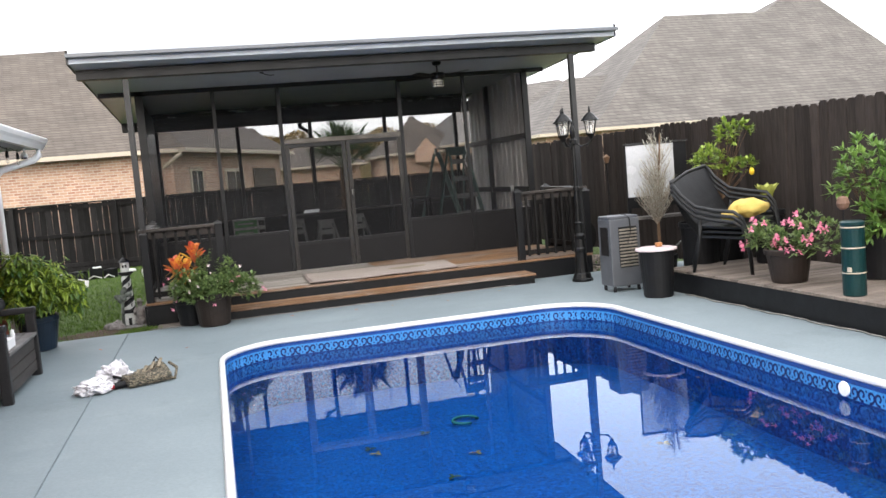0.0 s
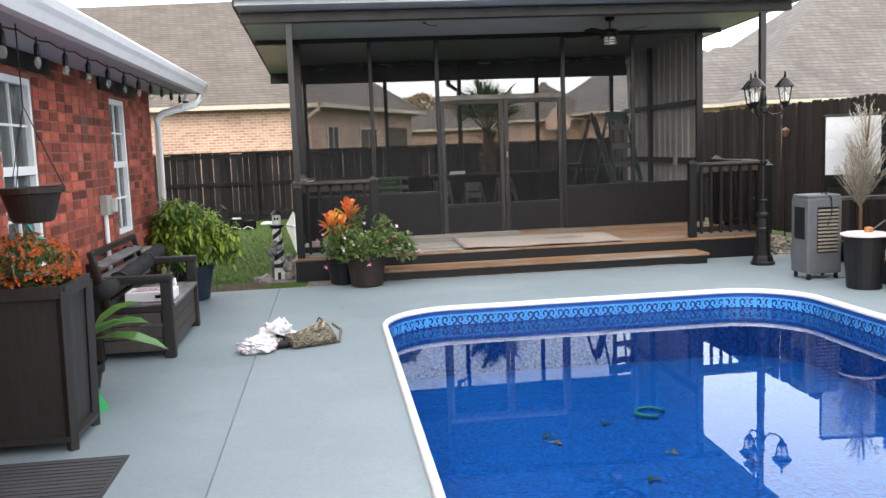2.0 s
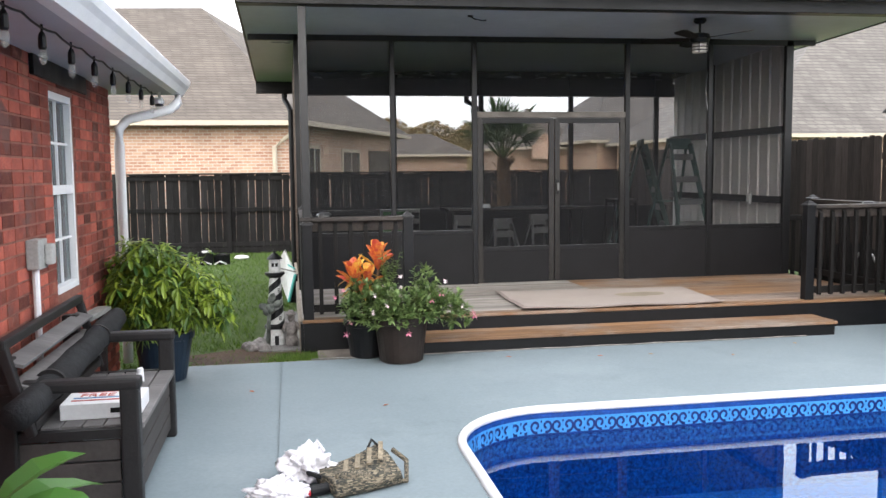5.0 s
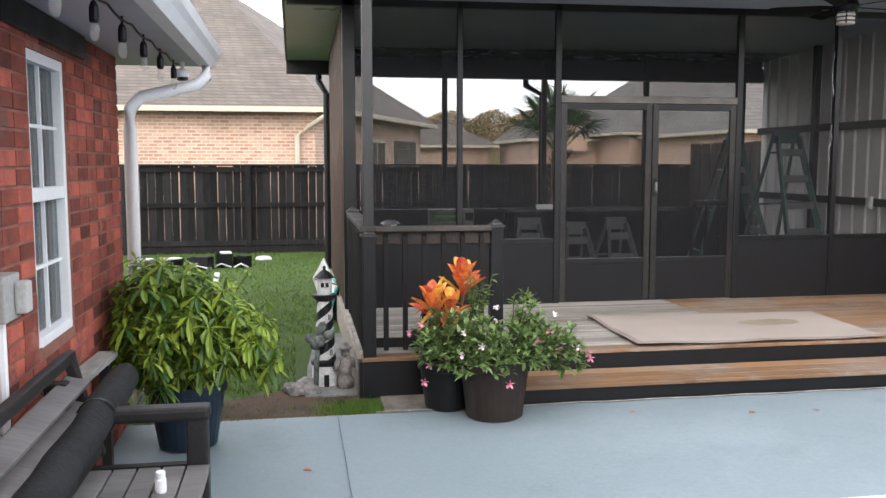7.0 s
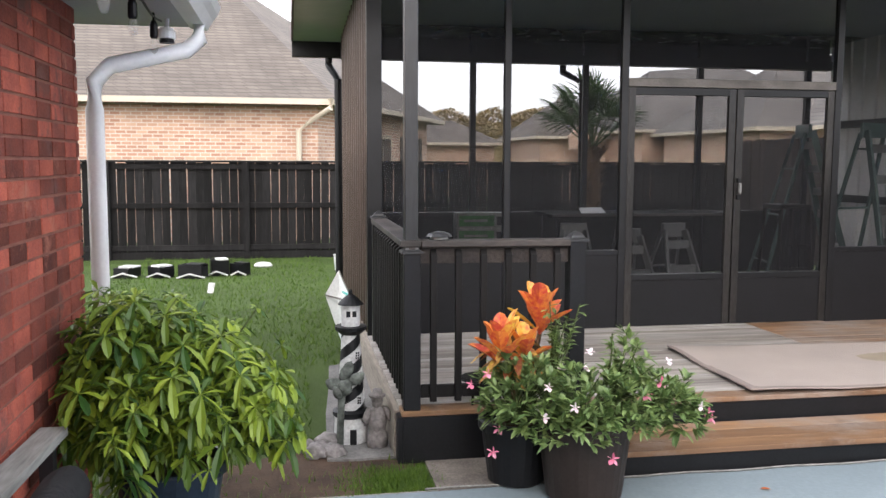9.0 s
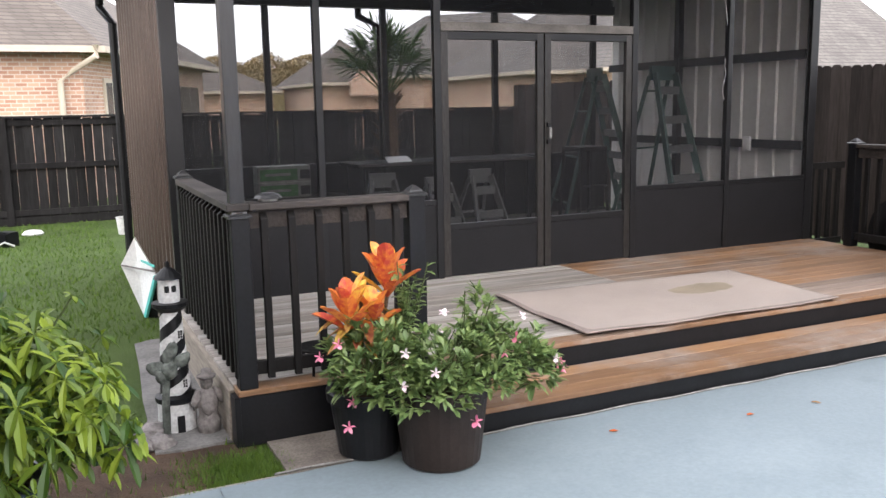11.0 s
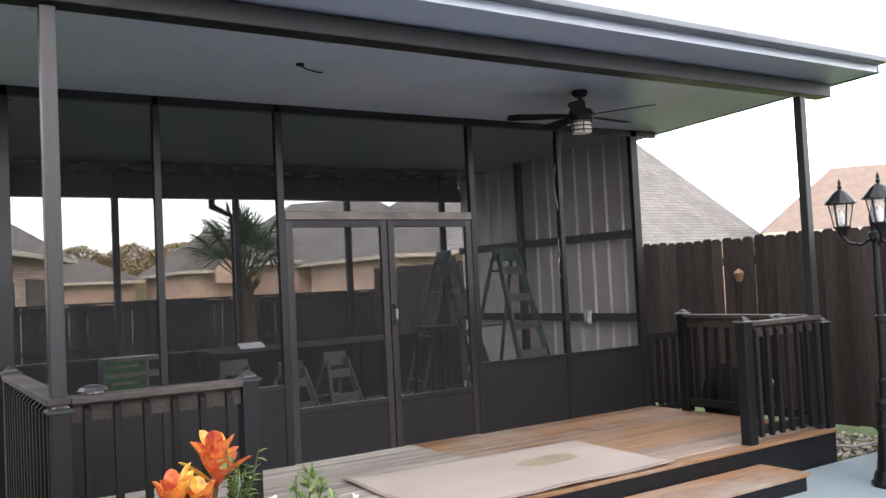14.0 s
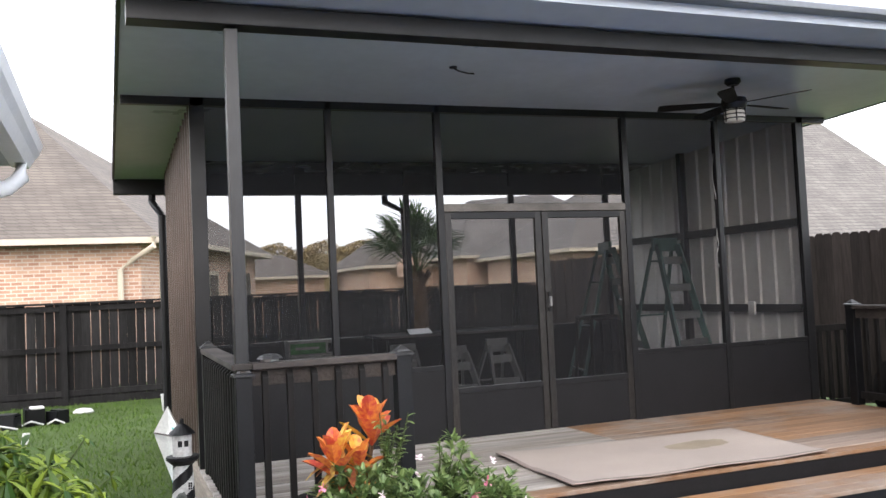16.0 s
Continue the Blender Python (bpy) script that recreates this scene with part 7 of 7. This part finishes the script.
for z in (0.22,):
    part("label_bar", box(6.045, 6.06, 7.03, 7.07, BEDZ + z, BEDZ + z + 0.04), CREAM, gc)
for z in (0.20, 0.42, 0.60):
    part("band", lathe([(0.0985, z), (0.101, z + 0.006), (0.0985, z + 0.012)], (6.14, 7.10, BEDZ), 24), CREAM, gc, "thin pale band")
so_ = thing("stake_ornament", (6.32, 7.42, BEDZ), "brown ball ornament on a thin stake", "ornament")
part("stake", tube([(6.32, 7.42, BEDZ), (6.32, 7.42, BEDZ + 0.74)], 0.008, 6), BLACK_PAINT, so_)
part("ball", lathe([(0.02, 0.73), (0.045, 0.75), (0.058, 0.79), (0.045, 0.84), (0.015, 0.855)], (6.32, 7.42, BEDZ), 16), surf("terracotta_ball", (0.22, 0.13, 0.09), 0.7, var=0.3), so_)


def shrub_pot(x, y, r, h, label, cat="potted plant", m=POT_BLACK):
    o = thing("potted_shrub", (x, y, BEDZ if x > BEDX and y < BEDY else 0), label, cat, "pots by the fence")
    zb = BEDZ if (x > BEDX and y < BEDY) else 0
    pot(o, (x, y, zb), r * 0.85, r, h, m)
    return o, zb


lt_, zb = shrub_pot(6.95, 10.35, 0.27, 0.72, "lemon tree with yellow fruit in a tall dark pot")
part("trunk", tube([(6.95, 10.35, zb + 0.6), (6.97, 10.37, 1.1), (7.0, 10.3, 1.45)], 0.018, 7), BARK, lt_)
for c_, r_, n_k in (((6.80, 10.35, 1.48), (0.24, 0.26, 0.27), 80), ((7.02, 10.25, 1.80), (0.16, 0.18, 0.24), 45), ((7.14, 10.2, 1.38), (0.24, 0.22, 0.16), 40), ((6.72, 10.5, 1.15), (0.25, 0.22, 0.2), 45), ((7.22, 10.15, 1.86), (0.08, 0.1, 0.12), 14)):
    bm, st = bush(rg, c_, r_, int(n_k * 1.2), 5, 0.08, 0.036, root=(6.97, 10.37, 1.0))
    part("crown", bm, LEMON, lt_, "yellow-green citrus leaves")
    part("branch", st, BARK, lt_)
for p in ((7.16, 9.98, 1.34), (6.52, 10.42, 0.85)):
    part("lemon", lathe([(0.006, -0.045), (0.022, -0.033), (0.033, 0), (0.022, 0.033), (0.006, 0.045)], p, 12), surf("lemon_skin", (0.72, 0.48, 0.03), 0.5) if "lemon_skin" not in bpy.data.materials else bpy.data.materials["lemon_skin"], lt_, "ripe yellow lemon")
ot_ = bmesh.new()
for k in range(40):
    leaf(ot_, Vector((6.52, 10.15, 1.16)) + rand_dir(rg) * 0.11, rand_dir(rg), 0.08, 0.045, 0.2)
ob_ = thing("croton_shrub", (6.62, 10.15, 0), "small orange croton in a dark pot behind the chairs", "potted plant", "pots by the fence")
part("crown", ot_, CROTON, ob_, "orange leaves")
part("trunk", tube([(6.62, 10.15, 0.4), (6.62, 10.15, 1.1)], 0.012, 6), BARK, ob_)
pot(ob_, (6.55, 10.22, 0), 0.20, 0.24, 0.78, POT_BLACK)
ft, zb = shrub_pot(6.28, 10.72, 0.20, 0.36, "slim tree with feathery silvery foliage in a dark pot")
part("trunk", tube([(6.28, 10.75, 0.3), (6.29, 10.76, 0.9), (6.34, 10.74, 1.5), (6.36, 10.72, 1.9)], 0.022, 8, None, 0.008), BARK, ft)
fb, fs = bmesh.new(), bmesh.new()
for k in range(150):
    t = rg.random()
    z = 0.75 + 0.85 * t * t
    d = rand_dir(rg, 0.4, 1.0)
    p0 = Vector((6.27 + 0.06 * t, 10.75, z))
    p1 = p0 + Vector((d.x * 0.30, d.y * 0.30, 0.22 + 0.30 * d.z)) * (1.1 - 0.4 * t)
    tube([p0, p0.lerp(p1, 0.5) + Vector((0, 0, -0.01)), p1], 0.004, 4, fs, 0.002)
    for j in range(22):
        leaf(fb, p0.lerp(p1, 0.1 + 0.9 * j / 21), (d + rand_dir(rg) * 0.9), 0.06, 0.008, 0.1)
part("crown", fb, SILVERY, ft, "feathery grey-green needles")
part("twig", fs, surf("pale_twig", (0.30, 0.25, 0.20), 0.9), ft)
sh, zb = shrub_pot(7.0, 7.75, 0.24, 0.5, "leafy green shrub in a dark pot by the fence")
for c_, r_ in (((6.85, 7.65, 1.28), (0.42, 0.42, 0.40)), ((7.0, 7.2, 1.10), (0.32, 0.35, 0.46)), ((6.75, 7.35, 0.85), (0.25, 0.3, 0.35))):
    bm, st = bush(rg, c_, r_, 120, 6, 0.11, 0.034, root=(7.0, 7.75, 0.75))
    part("crown", bm, leafy("shrub_leaves_%d" % len(bpy.data.materials), (0.09, 0.19, 0.04), (0.22, 0.35, 0.08)), sh, "fresh green leaves")
    part("branch", st, BARK, sh)
yl = thing("bromeliad", (7.05, 9.55, BEDZ), "yellow-green broad-leaved plant in a black pot", "potted plant", "pots by the fence")
pot(yl, (7.05, 9.55, BEDZ), 0.15, 0.18, 0.62, POT_BLACK)
for k in range(7):
    lf = bmesh.new()
    a = 0.9 * k
    leaf(lf, (7.05, 9.55, BEDZ + 0.68), (0.5 * math.cos(a), 0.5 * math.sin(a), 1), 0.32, 0.13, 0.12, 0.2)
    part("leaf", lf, leafy("yellow_green_leaf", (0.35, 0.38, 0.08), (0.45, 0.48, 0.14)) if k == 0 else bpy.data.materials["yellow_green_leaf"], yl)

# pale board on an easel-like stand by the fence
wb_ = thing("white_board", (6.45, 11.2, 0), "pale grey sheet with dark top rail standing by the fence", "board")
SHEET = surf("pale_grey_sheet", (0.55, 0.57, 0.60), 0.25, 0.1, var=0.12, scale=2, bump=0.03)
bo = Matrix.Translation((6.62, 11.2, 0)) @ Matrix.Rotation(radians(84), 4, "Z")


def turned(bmq):
    bmq.transform(bo)
    return bmq


part("sheet", turned(box(-0.012, 0.0, -0.18, 0.48, 1.10, 1.78)), SHEET, wb_)
part("top_rail", turned(box(-0.03, 0.03, -0.38, 0.50, 1.79, 1.812)), CAP_SILVER, wb_)
part("backing", turned(box(0.004, 0.02, -0.37, 0.49, 0.95, 1.785)), BLACK_PAINT, wb_)
for y in (-0.36, 0.44):
    part("leg", turned(box(0.022, 0.06, y, y + 0.04, 0, 1.75)), BLACK_PAINT, wb_)
wp_ = thing("work_bench", (6.5, 11.2, 0), "dark low bench under the pale sheet", "bench")
part("top", turned(box(-0.16, 0.001, -0.42, 0.5, 0.80, 0.84, 0.008)), surf("grey_bench_top", (0.16, 0.15, 0.145), 0.7, var=0.3), wp_)
for x in (-0.15, -0.05):
    for y in (-0.4, 0.44):
        part("leg", turned(box(x, x + 0.04, y, y + 0.04, 0, 0.80)), BLACK_WOOD, wp_)

# solar lantern on the fence, hose, gravel, edging
so_ = thing("fence_lantern", (7.40, 14.35, 1.6), "small copper solar lantern on a black stake", "solar lantern")
part("head", lathe([(0.03, 0), (0.055, 0.09), (0.06, 0.10), (0.03, 0.13), (0.006, 0.15)], (7.36, 14.35, 1.56), 12), surf("copper", (0.22, 0.14, 0.09), 0.45, 0.5), so_)
part("stake", tube([(7.36, 14.35, 1.57), (7.36, 14.35, 0.0)], 0.012, 6), BLACK_PAINT, so_)
hose = thing("garden_hose", (6.9, 12.9, 0.05), "coiled grey garden hose hanging by the railing", "hose")
hc = [(6.35 + 0.02 * math.sin(i * 0.7), 13.4 + 0.20 * math.cos(i * 0.35), 0.50 + 0.20 * math.sin(i * 0.35)) for i in range(90)]
part("coil", tube(hc, 0.012, 6), surf("grey_hose", (0.26, 0.26, 0.25), 0.5), hose, smooth=True)
part("loose_end", tube([(6.3, 12.9, 0.05), (6.5, 12.55, 0.06), (6.9, 12.3, 0.12), (7.2, 12.05, 0.25), (7.38, 11.9, 0.45)], 0.012, 6), bpy.data.materials["grey_hose"], hose, smooth=True)
reel = thing("hose_reel", (6.45, 13.7, 0), "dark hose reel frame behind the railing", "hose reel")
for s in (0, 1):
    part("cheek", lathe([(0.02, 0), (0.30, 0.005), (0.32, 0.02), (0.02, 0.03)], (6.45, 13.7, 0), 24), BLACK_WOOD, reel).matrix_basis = Matrix.Translation((0.0, 0.25 * s, 0.42)) @ Matrix.Rotation(radians(90), 4, "X")
part("hub", tube([(6.45, 13.68, 0.42), (6.45, 13.97, 0.42)], 0.05, 12), BLACK_WOOD, reel)
part("foot", box(6.3, 6.6, 13.66, 13.98, -0.03, 0.12), BLACK_WOOD, reel)
grav = bmesh.new()
for k in range(900):
    x, y, r = rg.uniform(6.15, 7.38), rg.uniform(12.5, 14.6), rg.uniform(0.012, 0.03)
    own = bmesh.new()
    bmesh.ops.create_icosphere(own, subdivisions=1, radius=r)
    for v in own.verts:
        v.co *= 1 + 0.35 * noise.noise(v.co * 60 + Vector((k, 0, 0)))
        v.co.z *= 0.7
    own.transform(Matrix.Translation((x, y, -0.012)))
    merge(grav, own)
tagged(part("gravel", grav, surf("pale_gravel", (0.34, 0.30, 0.26), 0.9, var=0.3, rand=0.4, island=True)), "pale pebbles beside the deck", "gravel", "", "stuff")
eb = thing("ottoman_block", (6.35, 11.75, 0), "black rounded ottoman block with grey top", "ottoman")
part("body", box(6.12, 6.62, 11.5, 11.98, 0, 0.2, 0.03), BLACK_PAINT, eb)
part("top", box(6.11, 6.63, 11.49, 11.99, 0.2, 0.26, 0.02), surf("grey_felt", (0.20, 0.20, 0.18), 0.95, var=0.2), eb)
fern = thing("fern", (6.72, 12.35, 0), "small fern growing at the edge of the gravel", "fern")
fbm = bmesh.new()
for k in range(14):
    a = 0.45 * k
    for j in range(9):
        t = j / 8
        p = Vector((6.72 + 0.22 * t * math.cos(a), 12.35 + 0.22 * t * math.sin(a), 0.02 + 0.24 * t - 0.14 * t * t))
        for s in (-1, 1):
            leaf(fbm, p, (-s * math.sin(a) + 0.3 * math.cos(a), s * math.cos(a) + 0.3 * math.sin(a), 0.1), 0.06 * (1.1 - t), 0.016, 0.2)
part("frond", fbm, VINCA, fern)

# ---- pool fittings and drifting things ----
rt = part("return_fitting", lathe([(0.015, 0), (0.05, 0.004), (0.055, 0.012), (0.05, 0.02), (0.01, 0.022)], pool.location, 20), WHITE, pool, "round white return fitting")
rt.matrix_basis = Matrix.Translation(Vector((PX1 - 0.054, 5.82, -0.10)) - pool.location) @ Matrix.Rotation(radians(-90), 4, "Y")
rg_ = thing("dive_ring", (2.85, 8.35, -0.67), "green plastic ring lying on the pool floor", "dive ring")
part("ring", tube([(2.85 + 0.12 * math.cos(i * 0.35), 8.35 + 0.12 * math.sin(i * 0.35), -0.655) for i in range(15)], 0.014, 8), surf("green_ring", (0.06, 0.30, 0.22), 0.5), rg_, smooth=True)
for k, (x, y) in enumerate(((1.88, 8.0), (1.92, 7.85), (2.42, 8.2), (2.68, 7.45), (2.35, 7.0), (4.1, 6.9))):
    lv = thing("drowned_leaf", (x, y, -0.675), "brown leaf lying on the pool floor", "leaf", "leaves in the pool")
    lb = bmesh.new()
    for j in range(3):
        leaf(lb, (x, y, -0.67), (math.cos(k + j * 2), math.sin(k + j * 2), 0.05), 0.065, 0.035, 0.0)
    part("blade", lb, CROTON_LOW if k % 2 else STEM, lv)


# scroll ornament on the liner band: one pair of volutes, repeated round the pool
def scroll_mesh():
    bm = bmesh.new()
    for s in (-1, 1):
        pts = []
        for i in range(22):
            t = i / 21
            a = -1.9 + 6.4 * t
            r = 0.035 * (1 - 0.72 * t)
            pts.append((s * (0.036 + r * math.cos(a)), r * math.sin(a)))
        prev = None
        for i, (x, z) in enumerate(pts):
            x2, z2 = pts[min(i + 1, 21)]
            x1, z1 = pts[max(i - 1, 0)]
            dx, dz = x2 - x1, z2 - z1
            L = math.hypot(dx, dz) or 1
            w = 0.0072
            row = (bm.verts.new((x - dz / L * w, 0, z + dx / L * w)), bm.verts.new((x + dz / L * w, 0, z - dx / L * w)))
            if prev:
                bm.faces.new((prev[0], row[0], row[1], prev[1]))
            prev = row
    for x, z, r in ((0, 0.024, 0.010), (0, -0.024, 0.010), (0.074, 0, 0.009)):
        bm.faces.new([bm.verts.new((x + r * 0.7 * math.cos(a), 0, z + r * math.sin(a))) for a in (0, 1.571, 3.1416, 4.712)])
    me = bpy.data.meshes.new("scroll")
    bm.to_mesh(me)
    bm.free()
    me.materials.append(LINER_NAVY)
    return me


SM = scroll_mesh()
path = rounded(PX0 + 0.056, PX1 - 0.056, PY0 + 0.056, PY1 - 0.056, PR - 0.056, 14)
path = path + path[:1]
acc, nxt, P = 0.0, 0.05, 0.156
for (x0, y0), (x1, y1) in zip(path, path[1:]):
    L = math.hypot(x1 - x0, y1 - y0)
    while nxt <= acc + L:
        t = (nxt - acc) / L
        ob = new("scroll", SM)
        ob.scale = (1.14, 1.0, 1.3)
        ob.parent = pool
        ob.location = Vector((x0 + (x1 - x0) * t, y0 + (y1 - y0) * t, -0.109)) - pool.location
        ob.rotation_euler = (0, 0, math.atan2(y1 - y0, x1 - x0))
        nxt += P
    acc += L

# cables lying along the step and the raised bed
CABLE = surf("pale_cable", (0.24, 0.235, 0.22), 0.7, var=0.3, scale=9)
cb = thing("ground_cable", (2.5, 12.02, 0.006), "thin pale cable lying along the foot of the step", "cable", "cables on the ground")
part("cable", tube([(-0.1 + 0.13 * i, 12.018 + 0.008 * math.sin(i * 1.3) - (0.0 if i < 40 else 0.004), 0.008) for i in range(38)], 0.006, 5), CABLE, cb)
cb = thing("ground_cable", (5.9, 8.0, 0.008), "pale cable snaking along the foot of the raised bed", "cable", "cables on the ground")
part("cable", tube([(5.955 + 0.018 * math.sin(i * 0.9) + 0.012 * math.sin(i * 2.3), 9.6 - 0.12 * i, 0.010) for i in range(44)], 0.008, 5), CABLE, cb)

# ---- joints and stains in the concrete ----
for k, (a, b) in enumerate((((-0.36, -6.0), (-0.36, 11.96)), ((5.5, 10.4), (6.0, 10.4)))):
    shell("pavement_joint", bar((*a, 0.0022), (*b, 0.0022), 0.003, 0.018), surf("joint_%d" % k, (0.178, 0.22, 0.24), 0.8), "shallow joint in the painted concrete", "joint")

# ---- bricks of the house wall ----
def brick_me(w):
    bmq = box(-0.014, 0.0, 0.0, w, 0.0, 0.064, 0.003)
    me = bpy.data.meshes.new("brick")
    bmq.to_mesh(me)
    bmq.free()
    me.materials.append(RED_BRICK)
    return me


full, half = brick_me(0.194), brick_me(0.092)
rest = bmesh.new()
count = 0
for row in range(31):
    z = 0.0 + row * 0.0765
    y = 3.0 - (0.102 if row % 2 else 0.0)
    while y < HY - 0.05:
        w = 0.194
        y1 = y + w
        blocked = False
        for a, b in WINS:
            if z + 0.064 > WZ0 and z < WZ1 and y1 > a and y < b:
                if y < a - 0.06:
                    y1 = a - 0.002
                elif y1 > b + 0.06:
                    y = b + 0.002
                else:
                    blocked = True
        y1 = min(y1, HY - 0.03)
        if not blocked:
            wide = y1 - y
            if y > 8.8 and z > 0.62 and count < 300:
                count += 1
                ob = new("brick", full)
                ob.parent = house
                ob.location = Vector((HX + rng.uniform(-0.002, 0.001), y, z)) - house.location
                ob.scale = (1, wide / 0.194, 1)
            else:
                o = [(HX - 0.014, y, z), (HX, y + 0.002, z + 0.002), (HX, y1 - 0.002, z + 0.002), (HX - 0.014, y1, z), (HX - 0.014, y, z + 0.064), (HX, y + 0.002, z + 0.062), (HX, y1 - 0.002, z + 0.062), (HX - 0.014, y1, z + 0.064)]
                vv = [rest.verts.new(p) for p in o]
                for f in ((1, 2, 6, 5), (0, 1, 5, 4), (2, 3, 7, 6), (4, 5, 6, 7), (0, 3, 2, 1)):
                    rest.faces.new([vv[i] for i in f])
        y = y1 + 0.009 if not blocked else y + 0.203
bmesh.ops.recalc_face_normals(rest, faces=rest.faces[:])
tagged(part("brickwork", rest, RED_BRICK_REST, house, "weathered red bricks"), kind="stuff")
